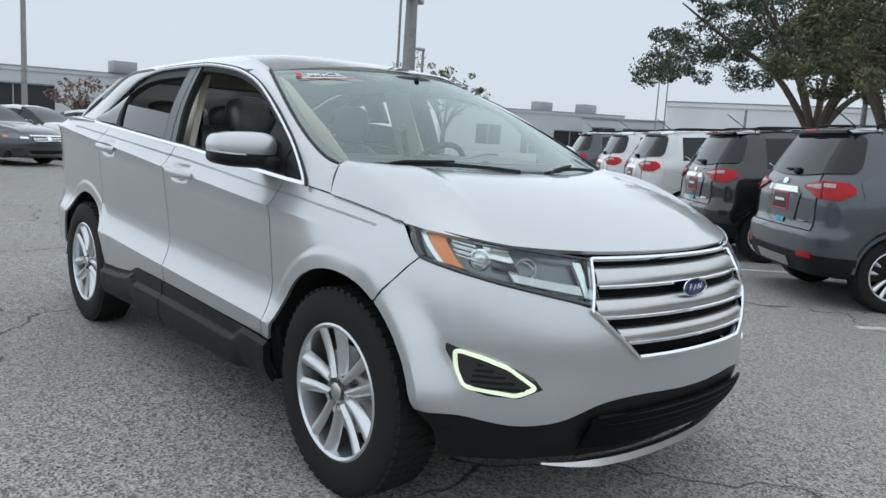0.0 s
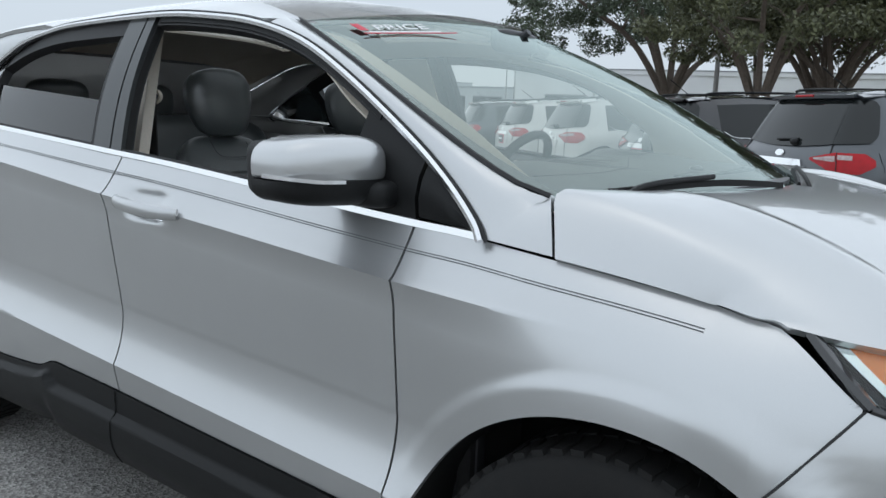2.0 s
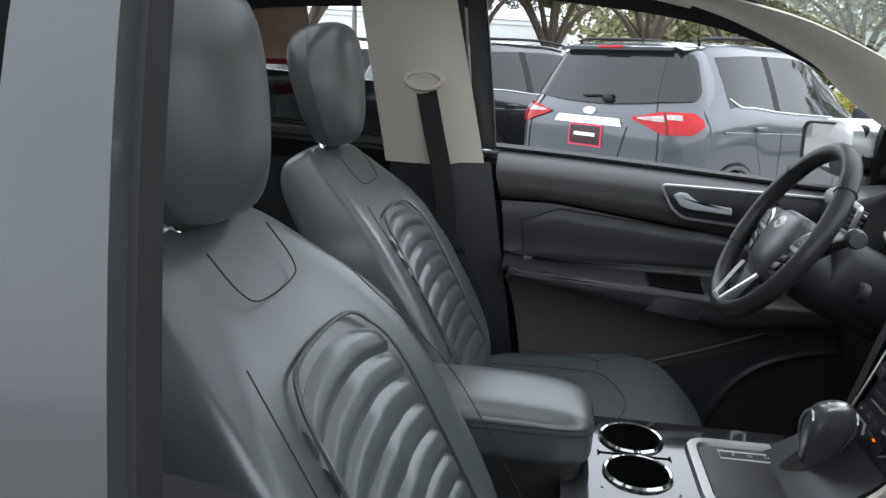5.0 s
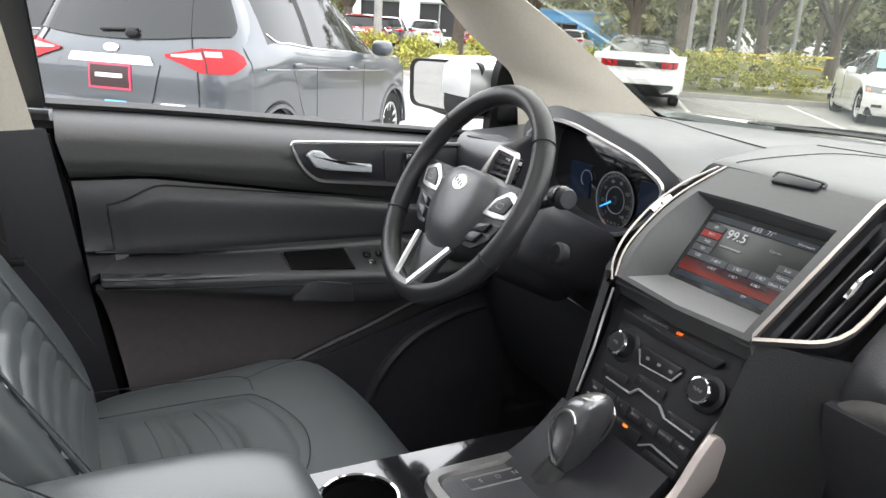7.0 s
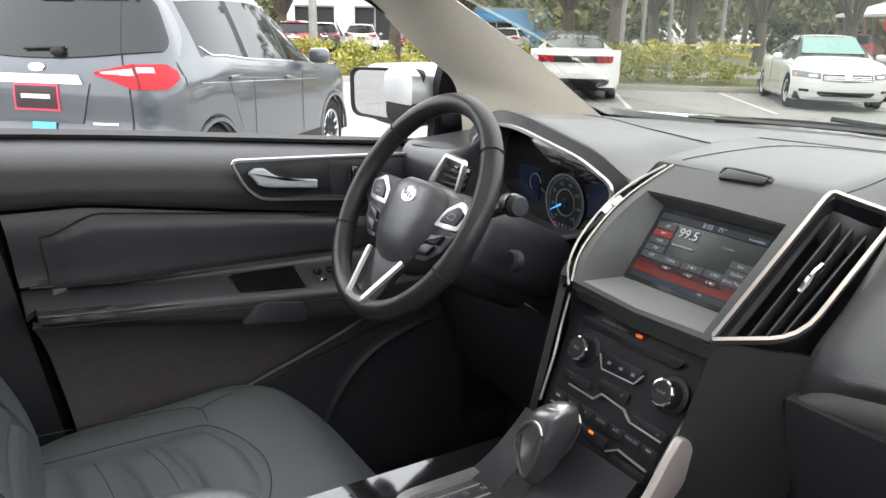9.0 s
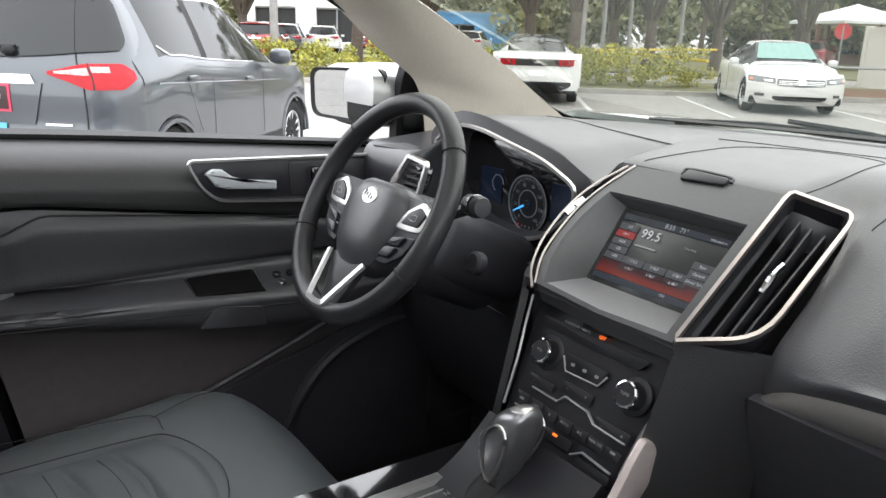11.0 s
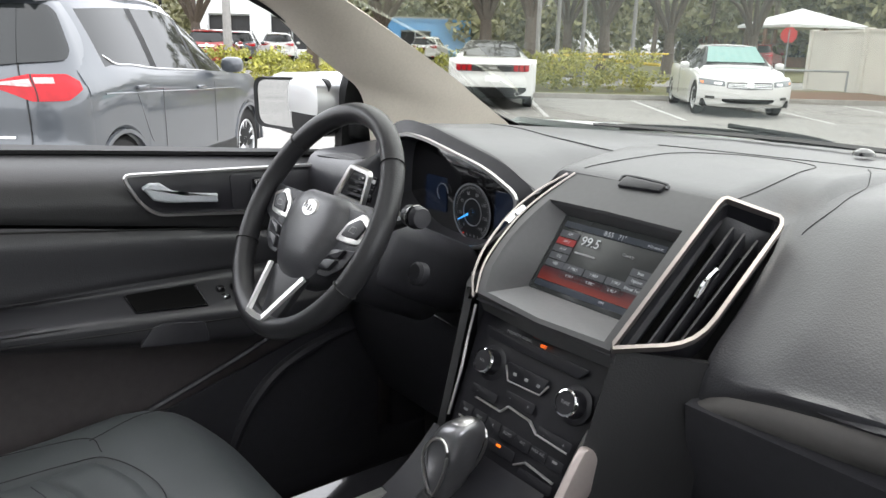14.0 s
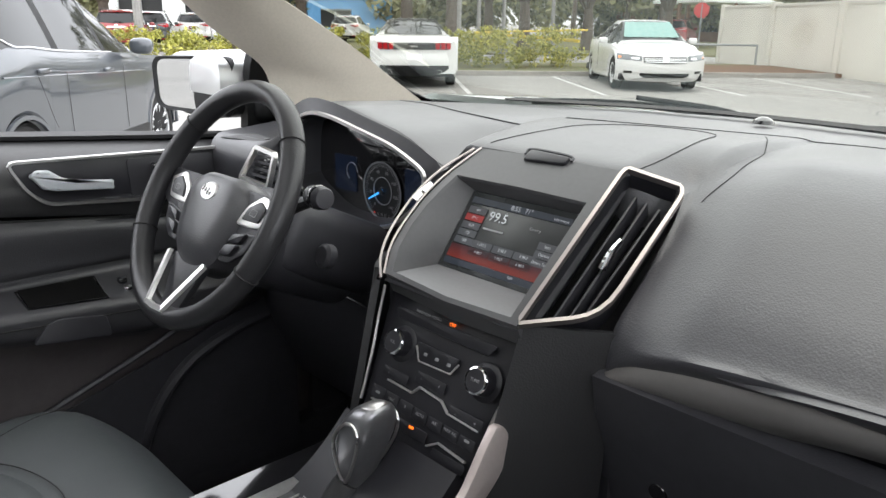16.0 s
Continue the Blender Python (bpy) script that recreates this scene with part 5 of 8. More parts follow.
# slim vent beside the panel, with two satin strips
for nm, pts, r in (("inner_strip", [(-.111, .110), (-.132, .056), (-.140, .006), (-.134, -.055), (-.122, -.092), (-.098, -.129)], .0016), ("outer_strip", [(-.122, .106), (-.148, .060), (-.158, .010), (-.150, -.055), (-.128, -.104), (-.097, -.136)], .0019)):
    part(nm, SP_curve(pts, r), SATIN_WARM, centre, "satin silver strip")
# Sheet coloured black as the shade inside the slot.
part("slim_vent", grid(lambda u, v: SP @ Vector((lerp(-.124, -.164, u) - .022 * math.sin(math.pi * v) + .018 * (1 - v), lerp(-.13, .108, v), -.008 - .03 * u)), 4, 14, .004), VOID, centre, "narrow air slot, its shade coloured black")
part("slim_vent_tab", SP_curve([(-.143, .028), (-.148, .012), (-.150, -.006)], .005), CHROME, centre)

# tall vent with a satin frame between the panel and the pad
v_bl, v_br, v_tl, v_tr = Vector((.1345, .533, 1.040)), Vector((.192, .607, 1.047)), Vector((.127, .729, 1.187)), Vector((.190, .765, 1.167))
V_UP = Vector((.35, -.53, .77)).normalized()


def vp(a, b, lift=0.0):
    return v_bl.lerp(v_br, a).lerp(v_tl.lerp(v_tr, a), b) + V_UP * lift


loop = [(.02, .0), (.35, 0), (.66, 0), (.80, .012), (.91, .045), (.98, .11), (1, .20), (1, .60), (1, .90), (.985, .95), (.94, .985), (.88, 1), (.45, 1), (.06, 1), (.02, .985), (0, .95), (0, .5), (0, .03)]
inner = [(.5 + (a - .5) * .86, .5 + (b - .5) * .955) for a, b in loop]
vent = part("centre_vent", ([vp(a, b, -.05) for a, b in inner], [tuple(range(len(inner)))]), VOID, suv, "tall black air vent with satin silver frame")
part("vent_frame", sweep([vp(a, b, .005) for a, b in loop], [(-.0028, -.006), (.0028, -.006), (.0023, .003), (-.0023, .003)], True, up=V_UP), SATIN_WARM, vent, "satin silver vent frame")
nl = len(inner)
part("vent_wall", ([vp(a, b, .002) for a, b in inner] + [vp(a, b, -.05) for a, b in inner], [(k, (k + 1) % nl, nl + (k + 1) % nl, nl + k) for k in range(nl)]), STACKBLACK, vent)
part("vent_bevel", ([vp(a, b, .003) for a, b in loop] + [vp(a, b, -.004) for a, b in inner], [(k, (k + 1) % nl, nl + (k + 1) % nl, nl + k) for k in range(nl)]), PANEL_DARK, vent)
for k in range(3):
    a0 = .36 + .20 * k
    part("slat", grid(lambda u, v: vp(a0 + .03 * u + .05 * (v - .5) * (1 if k == 2 else 0), lerp(.06, .90 - .02 * k, v), lerp(-.012, -.04, u)), 2, 10, .0025), HARD, vent)
part("vent_tab", sweep(smooth_path([vp(.55, .38, -.008), vp(.56, .47, .001), vp(.57, .56, -.004)], 5), circle(.0035, 8, .006)), CHROME, vent, "chrome vent tab")

# radio and climate stack
ST = on((0, .534, .955), 25)


def stack_pt(u, v):
    w = lerp(.108, .128, v)
    rows = table([(0, -.115), (1, .078)])
    y = rows(v)
    return ST @ Vector(((2 * u - 1) * w, y, -.004 - .012 * abs(2 * u - 1) ** 4))


stack = part("climate_panel", grid(stack_pt, 16, 12, .05), STACKBLACK, suv, "black centre stack with knobs and buttons")
# side cheeks of the stack, running into the console
for side, fx in ((1, lambda s: s), (-1, flipx)):
    part("stack_cheek", fx(grid(lambda u, v: Vector((lerp(.116, .131, v) + lerp(.085, .076, v) * u, lerp(lerp(.470, .546, v), lerp(.61, .622, v), u ** 1.2), lerp(.78, 1.040, v) - .012 * u)), 10, 14, .01)), SOFT, stack, "soft black side of the stack")
    part("stack_edge_strip", fx(sweep(smooth_path([(.107, .50, .87), (.114, .525, .925), (.125, .545, .965), (.133, .565, 1.01)], 5), circle(.0025, 5))), SATIN, stack)
    if side < 0:
        continue
    blade = [(.503, .931), (.517, .925), (.527, .907), (.527, .884), (.506, .858), (.462, .824), (.41, .796), (.35, .782), (.35, .800), (.412, .824), (.458, .866), (.488, .912)]
    part("stack_blade", fx(prism(rounded(blade, .01, 3), .012, Matrix(((0, 0, 1, .126), (1, 0, 0, 0), (0, 1, 0, 0), (0, 0, 0, 1))), .003)), BLADE, stack, "champagne silver blade")
knob_prof = [(0, .026), (.014, .026), (.0165, .0245), (.0175, .020), (.0215, .018), (.0225, .014), (.0215, .010), (.020, .0), (.027, .0), (.029, -.003)]
for x, word in ((-.063, "VOL"), (.086, "TUNE")):
    kn = part("knob", lathe([(0, .016), (.0136, .0160), (.0146, .0152), (.0152, .001)], 36, ST @ Matrix.Translation((x, 0, 0))), STACKBLACK, stack)
    part("knob_ring", lathe([(.0140, .0163), (.0163, .0158), (.0172, .0140), (.0165, .0120)], 36, ST @ Matrix.Translation((x, 0, 0))), CHROME, stack)
    part("knob_skirt", lathe([(.0160, .013), (.0172, -.002), (.022, -.0025), (.024, -.004)], 36, ST @ Matrix.Translation((x, 0, 0))), STACKBLACK, stack)
    text("knob_word", word, .0055, ST @ Matrix.Translation((x, 0, .0164)), BUTTON_TEXT, stack, .0001)
STRIP = mat("bright_strip", (.78, .77, .76), .30, .8)
pod = [(-.034, .012), (.042, .012), (.034, -.008), (-.022, -.010)]
part("media_buttons", plate(pod, .0012, ST, .003, .001), STACKBLACK, stack)
part("media_rim", ribbon([(-.034, .006), (-.022, -.011), (.034, -.009), (.043, .006)], ST @ Matrix.Translation((0, 0, .0)), .0022, .002, False, 0), STRIP, stack)
for k in range(3):
    part("icon_bar", plate(rect(-.017 + .021 * k, -.0015, -.011 + .021 * k, .0025), .0004, ST @ Matrix.Translation((0, 0, .0013)), .001, 0), BUTTON_TEXT, stack)
part("cd_slot", plate([(-.082, .030), (.082, .030), (.092, .044), (-.092, .044)], .002, ST, .004, .0008), STACKBLACK, stack)
part("hazard_button", plate([(-.024, .050), (.024, .050), (.018, .066), (-.018, .066)], .002, ST, .004, .0008), STACKBLACK, stack)
part("hazard_mark", ribbon([(-.006, .054), (.006, .054), (0, .063)], ST @ Matrix.Translation((0, 0, .0022)), .0010, .0004, True, 0), mat("hazard_red", (.35, .02, .02), .5), stack)
text("airbag_words", "PASSENGER AIRBAG", .0052, ST @ Matrix.Translation((-.030, .0475, .0016)), BUTTON_TEXT, stack, .0001)
text("airbag_light", "OFF", .0062, ST @ Matrix.Translation((.014, .0475, .0016)), ORANGE_LED, stack, .0001)
zig = [(-.064, -.050), (-.016, -.051), (-.006, -.040), (.035, -.043), (.050, -.053), (.102, -.055)]
part("climate_strip", ribbon(zig, ST @ Matrix.Translation((0, 0, -.001)), .0026, .0036, False, 0), STRIP, stack)
zig2 = [(-.082, -.082), (-.040, -.084), (-.030, -.098)]
part("climate_strip", ribbon(zig2, ST @ Matrix.Translation((0, 0, -.001)), .0026, .0036, False, 0), STRIP, stack)
part("climate_strip", ribbon([(.034, -.100), (.050, -.090), (.098, -.094)], ST @ Matrix.Translation((0, 0, -.001)), .0026, .0036, False, 0), STRIP, stack)
for k, word in enumerate(("", "MAX", "R", "AUTO", "A/C", "MAX A/C", "")):
    x = -.074 + .0275 * k
    part("climate_button", plate(rect(x - .0128, -.080, x + .0128, -.0625 - .0008 * k), .0008, ST, .002, .0004), STACKBLACK, stack)
    if word:
        text("button_word", word, .0055, ST @ Matrix.Translation((x, -.071, .0012)), BUTTON_TEXT, stack, .0001)
    else:
        part("icon_bar", plate(rect(x - .004, -.0725, x + .004, -.0695), .0004, ST @ Matrix.Translation((0, 0, .0009)), .001, 0), BUTTON_TEXT, stack)
for x0, x1, y0, y1 in ((-.078, -.03, -.046, -.034), (-.018, .034, -.036, -.022), (.05, .105, -.056, -.042), (-.028, .03, -.100, -.086), (.044, .10, -.110, -.098)):
    part("climate_button", plate(rect(x0, y0, x1, y1), .0008, ST, .003, .0004), STACKBLACK, stack)
for x, y, wd in ((-.066, -.041, "-"), (-.008, -.029, "-"), (.024, -.029, "+"), (.062, -.049, "-"), (.094, -.049, "+")):
    text("button_word", wd, .008, ST @ Matrix.Translation((x, y, .0012)), BUTTON_TEXT, stack, .0001)
part("power_light", plate(rect(-.002, -.091, .006, -.088), .0006, ST @ Matrix.Translation((0, 0, .001)), .0005, 0), ORANGE_LED, stack)

# sloping tray under the stack
part("stack_tray", grid(lambda u, v: Vector(((2 * u - 1) * lerp(.105, .10, v), lerp(.488, .37, v), lerp(.852, .775, v) - .012 * math.sin(math.pi * v))), 10, 10, .02), STACKBLACK, stack)
TR = Matrix.Translation((.012, .446, .822)) @ on((0, 0, 0), 58)
part("media_hub_tab", plate(rect(-.022, -.006, .022, .008), .008, TR, .003, .001), SATIN, stack)
for k in range(4):
    part("media_hub_mark", plate(rect(-.022 + .010 * k, -.024, -.015 + .010 * k, -.017 + .002 * (k % 2)), .0006, TR @ Matrix.Translation((0, 0, .003)), .001, 0), BUTTON_TEXT, stack)

# console between the seats
console = part("centre_console", box(0, .10, .53, .32, 1.0, .31, .03, 3), HARD, suv, "black centre console")
deck = []
for x0, x1, y0, y1 in ((-.158, .158, .05, .108), (-.158, .158, .222, .50), (-.158, -.1355, .108, .222), (.0805, .158, .108, .222)):
    deck.append(box((x0 + x1) / 2, (y0 + y1) / 2, .784, x1 - x0, y1 - y0, .02, 0))
for x in (-.0835, .0285):
    cell = []
    for k in range(48):
        a = 2 * math.pi * k / 48
        c, q = math.cos(a), math.sin(a)
        m_ = max(abs(c) / .052, abs(q) / .057)
        cell.append(((x + c * .048, .165 + q * .048), (x + c / m_, .165 + q / m_)))
    vs = [Vector((*p, .794)) for p, _ in cell] + [Vector((*q, .794)) for _, q in cell]
    deck.append((vs, [(k, (k + 1) % 48, 48 + (k + 1) % 48, 48 + k) for k in range(48)]))
part("console_deck", merge(*deck), GLOSSBLACK, console, "gloss black console deck")
for sgn in (-1, 1):
    part("console_side", box(sgn * .156, .10, .73, .010, .98, .10, .003), HARD, console)
for x in (-.0835, .0285):
    cupm = Matrix.Translation((x, .165, .795))
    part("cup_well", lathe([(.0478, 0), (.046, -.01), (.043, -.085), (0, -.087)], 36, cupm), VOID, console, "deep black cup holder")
    part("cup_rim", lathe([(.0455, -.004), (.0465, .004), (.0495, .005), (.0525, .002), (.052, -.001)], 40, cupm), CHROME, console)
gate = [(-.092, .258), (.105, .258), (.10, .47), (-.095, .47)]
part("shift_frame", ribbon(rounded(gate, .03, 4), Matrix.Translation((0, 0, .794)), .020, .008, True, 0), SATIN, console, "satin silver gear frame")
part("shift_deck", plate([(-.082, .270), (.095, .270), (.09, .46), (-.085, .46)], .003, Matrix.Translation((0, 0, .794)), .02, .0005), HARD, console)
for k, wd in enumerate("PRNDS"):
    text("gear_letter", wd, .011, Matrix.Translation((-.058, .425 - .026 * k, .7985)) @ pose(0, 0, 0, 0, 0, 90), SATIN, console, .0002)
part("gear_strip", ribbon([(-.07, .30), (-.046, .30), (-.046, .45), (-.07, .45)], Matrix.Translation((0, 0, .797)), .003, .001, True, 0), SATIN, console)
lever = part("gear_lever", sweep(smooth_path([(-.028, .405, .785), (-.027, .410, .80), (-.024, .418, .82)], 5), circle(.024, 14), scale=lambda t: 1.25 - .5 * t), SOFT, suv, "gear lever with satin silver knob")


KNOB = mat("dark_metal_knob", (.30, .30, .31), .28, .85, grain=.2, scale=90)


def knob_bend(p):
    t = (p.z + .075) / .15
    w = lerp(.56, 1.0, sstep(.05, .75, t))
    return Vector((p.x * w * lerp(1, .94, t) + .030 * t ** 1.6 - .006, p.y * w + .014 * t, p.z + .22 * p.x * t))


part("knob", superball((-.020, .425, .862), (.030, .031, .066), 3.4, 32, 24, knob_bend), KNOB, lever, "dark metallic gear knob")
for sy in (-1, 1):
    lo = [Vector((.024 * math.cos(a) * (1 + .25 * math.sin(a)), sy * .0306, .044 * math.sin(a) + .004)) for a in (2 * math.pi * k / 24 for k in range(24))]
    part("knob_inlay_ring", moved(sweep([knob_bend(q) for q in lo], circle(.0022, 6), True), Matrix.Translation((-.020, .425, .862))), SATIN, lever)
part("knob_cap", superball((-.018, .425, .864), (.023, .024, .0668), 3.4, 28, 20, lambda p: knob_bend(p) if p.z > .045 else knob_bend(Vector((p.x * .9, p.y * .9, p.z)))), SATIN, lever, "satin silver knob cap")
part("knob_collar", lathe([(.019, -.004), (.0205, .0), (.019, .005)], 24, Matrix.Translation((-.0265, .414, .806))), CHROME, lever)


def lid_bend(p):
    return Vector((p.x, p.y, p.z - .012 * (p.y / .2) ** 2 - (.006 * (p.x / .13) ** 2)))


arm = part("armrest_lid", superball((-.035, -.095, .846), (.094, .192, .045), 5.0, 48, 24, lid_bend), LEATHER, suv, "black leather console armrest")
for dz, k in ((.020, .985), (.012, 1.004)):
    part("lid_seam", sweep([Vector((-.035 + .094 * k * math.copysign(abs(math.cos(a)) ** .4, math.cos(a)), -.095 + .192 * k * math.copysign(abs(math.sin(a)) ** .4, math.sin(a)), .846 + dz - .008 * abs(math.sin(a)) ** 2)) for a in (2 * math.pi * k_ / 80 for k_ in range(80))], circle(.0012, 5), True), THREAD, arm)
part("armrest_box", box(-.035, -.10, .735, .172, .36, .20, .03, 3), SOFT, arm)

# steering wheel
RIMLEATHER = leather("wheel_leather", (.024, .024, .026), .36)
SW = on((-.358, .430, 1.107), 30)
wheel = part("steering_wheel", moved(sweep([Vector((.173 * math.cos(a), .173 * math.sin(a), 0)) for a in (2 * math.pi * k / 72 for k in range(72))], circle(.0158, 14, .0175), True), SW), RIMLEATHER, suv, "black leather three-spoke steering wheel with silver inserts")
for a in (38, 142, 205, -25):
    q = [Vector((.173 * math.cos(radians(a)) + (.0165) * math.cos(t) * math.cos(radians(a)), .173 * math.sin(radians(a)) + .0165 * math.cos(t) * math.sin(radians(a)), .0182 * math.sin(t))) for t in (2 * math.pi * k / 16 for k in range(16))]
    part("rim_seam", moved(sweep(q, circle(.0013, 4), True), SW), THREAD, wheel)
hub_out = [(-.080, .028), (-.052, .044), (.052, .044), (.080, .028), (.085, -.005), (.074, -.052), (.054, -.086), (.022, -.101), (-.022, -.101), (-.054, -.086), (-.074, -.052), (-.085, -.005)]


def hub_shape():
    o = rounded(hub_out, .02, 3)
    n = len(o)
    vs, fs = [], []
    for r, z in ((1.0, -.045), (1.02, -.020), (.98, -.008), (.84, .002), (.5, .009), (.2, .011)):
        for x, y in o:
            vs.append(SW @ Vector((x * r, (y + .005) * r - .005, z)))
    vs.append(SW @ Vector((0, -.005, .0115)))
    for k in range(5):
        for i in range(n):
            j = (i + 1) % n
            fs.append((k * n + i, k * n + j, (k + 1) * n + j, (k + 1) * n + i))
    for i in range(n):
        fs.append((5 * n + i, 5 * n + (i + 1) % n, len(vs) - 1))
    return vs, fs


part("airbag_cover", hub_shape(), DASHPAD, wheel)
# Silver colour stands in for light reflected on the badge.
part("badge", lathe([(0, .003), (.8, .0025), (1.0, 0)], 28, SW @ Matrix.Translation((0, .012, .0085)) @ Matrix.Diagonal((.024, .0155, 1, 1))), SATIN, wheel, "oval badge, its reflection coloured in as silver")
part("badge_face", lathe([(0, .0042), (.78, .0036), (.84, .002)], 28, SW @ Matrix.Translation((0, .012, .0085)) @ Matrix.Diagonal((.024, .0155, 1, 1))), STRIP, wheel)
for k in range(4):
    part("badge_stroke", plate(rect(-.014 + .0075 * k, -.005 + .002 * (k % 2), -.0115 + .0075 * k, .006 - .003 * (k % 2)), .0004, SW @ Matrix.Translation((0, .012, .0129)) @ pose(0, 0, 0, 0, 0, -15), .0008, 0), STACKBLACK, wheel)
for s in (-1, 1):
    SWL = SW @ Matrix.Translation((0, 0, -.012))
    part("side_spoke", plate([(s * .066, .034), (s * .165, .034), (s * .170, -.010), (s * .128, -.030), (s * .070, -.060)][::s], .014, SWL @ Matrix.Translation((0, 0, -.010)), .006, .003), HARD, wheel)
    fr = [(s * .074, -.016), (s * .086, .012), (s * .116, .032), (s * .150, .018), (s * .136, -.012), (s * .108, -.016)]
    part("switch_bed", plate(fr[::s], .008, SWL, .006, .002), STRIP, wheel, "satin silver switch bed")
    part("switch_pad", plate([(s * .088, -.008), (s * .096, .010), (s * .117, .023), (s * .137, .014), (s * .129, -.006)][::s], .011, SWL, .004, .0015), HARD, wheel)
    part("switch_key", ribbon(rounded([(s * .103, .001), (s * .108, .009), (s * .121, .009), (s * .119, .0)][::s], .002, 2), SWL @ Matrix.Translation((0, 0, .011)), .0012, .0006, True, 0), BUTTON_TEXT, wheel)
    part("lower_switch", plate([(s * .064, -.072), (s * .082, -.028), (s * .134, -.020), (s * .120, -.050), (s * .092, -.070)][::s], .006, SWL, .006, .002), HARD, wheel)
    part("lower_key", plate([(s * .078, -.044), (s * .086, -.030), (s * .116, -.025), (s * .108, -.040)][::s], .012, SWL, .004, .002), STACKBLACK, wheel)
    part("lower_key", plate([(s * .070, -.064), (s * .077, -.047), (s * .106, -.043), (s * .096, -.060)][::s], .012, SWL, .004, .002), STACKBLACK, wheel)
    part("lower_spoke", moved(sweep([(s * .054, -.086, .0), (s * .038, -.126, .009), (s * .023, -.163, .017)], [(-.0050, -.002), (.0050, -.002), (.0038, .003), (-.0038, .003)]), SW), STRIP, wheel, "satin silver lower spoke")
part("lower_spoke_bridge", moved(sweep([(-.025, -.163, .017), (0, -.165, .018), (.025, -.163, .017)], [(-.0045, -.002), (.0045, -.002), (.0035, .003), (-.0035, .003)]), SW), STRIP, wheel)
part("spoke_infill", plate([(-.050, -.085), (-.024, -.160), (.024, -.160), (.050, -.085)], .010, SW @ Matrix.Translation((0, 0, -.014)), .004, .002), HARD, wheel)
part("hub_word", plate(rect(-.014, -.026, .014, -.023), .0006, SW @ Matrix.Translation((0, 0, .0095)), .0005, 0), THREAD, wheel)
part("hub_word", plate(rect(-.007, -.040, .007, -.037), .0006, SW @ Matrix.Translation((0, 0, .0090)), .0005, 0), THREAD, wheel)
column = part("steering_column", moved(lathe([(.05, -.26), (.062, -.12), (.060, -.035), (.05, -.028), (0, -.028)], 28), SW @ Matrix.Translation((0, -.03, 0)) @ Matrix.Diagonal((1.15, 1, 1, 1))), HARD, suv)
part("column_shroud", box(-.358, .60, 1.015, .15, .22, .12, .03, 3, pose(0, 0, 0, -25, 0, 0)), HARD, suv)
for s in (1, -1):
    st = part("column_stalk", moved(sweep(smooth_path([(s * .05, -.01, -.055), (s * .11, .018 + .012 * s, -.052), (s * .165, .030 + .022 * s, -.045)], 5), circle(.009, 10), scale=lambda t: 1.2 - .3 * t), SW), SOFT, suv, "black column stalk")
    part("stalk_tip", moved(lathe([(0, .020), (.013, .019), (.015, .014), (.015, -.018), (.010, -.022)], 20), SW @ Matrix.Translation((s * .175, .034 + .022 * s, -.043)) @ pose(0, 0, 0, 0, s * 80, 0)), HARD, st)
    part("stalk_ring", moved(lathe([(.0155, .006), (.0168, .003), (.0168, -.003), (.0155, -.006)], 20), SW @ Matrix.Translation((s * .175, .034 + .022 * s, -.043)) @ pose(0, 0, 0, 0, s * 80, 0)), GLOSSBLACK, st)
part("key_barrel", lathe([(.018, 0), (.018, .012), (.013, .016), (0, .016)], 20, on((-.235, .545, 1.03), 20)), HARD, suv)

# instruments
IN = on((-.37, .700, 1.112), 0)
clu = [(-.226, .050), (-.143, .091), (-.074, .088), (.093, .057), (.173, .025), (.159, -.022), (.090, -.075), (.001, -.090), (-.10, -.085), (-.20, -.04)]
cluster = part("instrument_panel", plate(clu, .004, IN @ Matrix.Translation((0, 0, -.055)), .02, .001), GLOSSBLACK, suv, "instrument cluster with blue needles")
part("cluster_frame", ribbon(rounded(clu, .03, 3), IN, .0075, .005, True, 0), SATIN, cluster, "satin silver cluster frame")
tun_o = rounded(clu, .03, 3)
nn = len(tun_o)
tv = [IN @ Vector((x, y, .002)) for x, y in tun_o] + [IN @ Vector((x * .93, y * .93, -.052)) for x, y in tun_o]
part("cluster_tunnel", (tv, [(k, (k + 1) % nn, nn + (k + 1) % nn, nn + k) for k in range(nn)]), HARD, cluster)
tv2 = [IN @ Vector((x, y, .001)) for x, y in tun_o] + [IN @ Vector((x * 1.16, y * 1.22 + .004, -.012)) for x, y in tun_o]
part("cluster_surround", (tv2, [(k, (k + 1) % nn, nn + (k + 1) % nn, nn + k) for k in range(nn)]), HARD, cluster)
G = IN @ Matrix.Translation((.004, -.036, -.0495))
r = .050
part("dial_face", lathe([(r, 0), (r * 1.01, .002), (r * .97, .003), (r * .95, .0012), (0, .0010)], 48, G), mat("dial_face_black", (.010, .011, .013), .35, grain=.3, scale=60), cluster, "round speedometer")
part("dial_ring", lathe([(r * 1.0, .001), (r * 1.03, .004), (r * .985, .004), (r * .97, .002)], 48, G), GAUGE_DIAL, cluster)
part("inner_ring", lathe([(r * .50, .0012), (r * .50, .0024), (r * .47, .0024), (r * .46, .0012)], 36, G), GAUGE_DIAL, cluster)
for k in range(57):
    a = 230 - k * 280 / 56
    part("tick", plate(rect(r * (.84 if k % 4 else .80), -.0004, r * .93, .0004), .0004, G @ pose(0, 0, .0014, 0, 0, a), .0001, 0), BUTTON_TEXT, cluster)
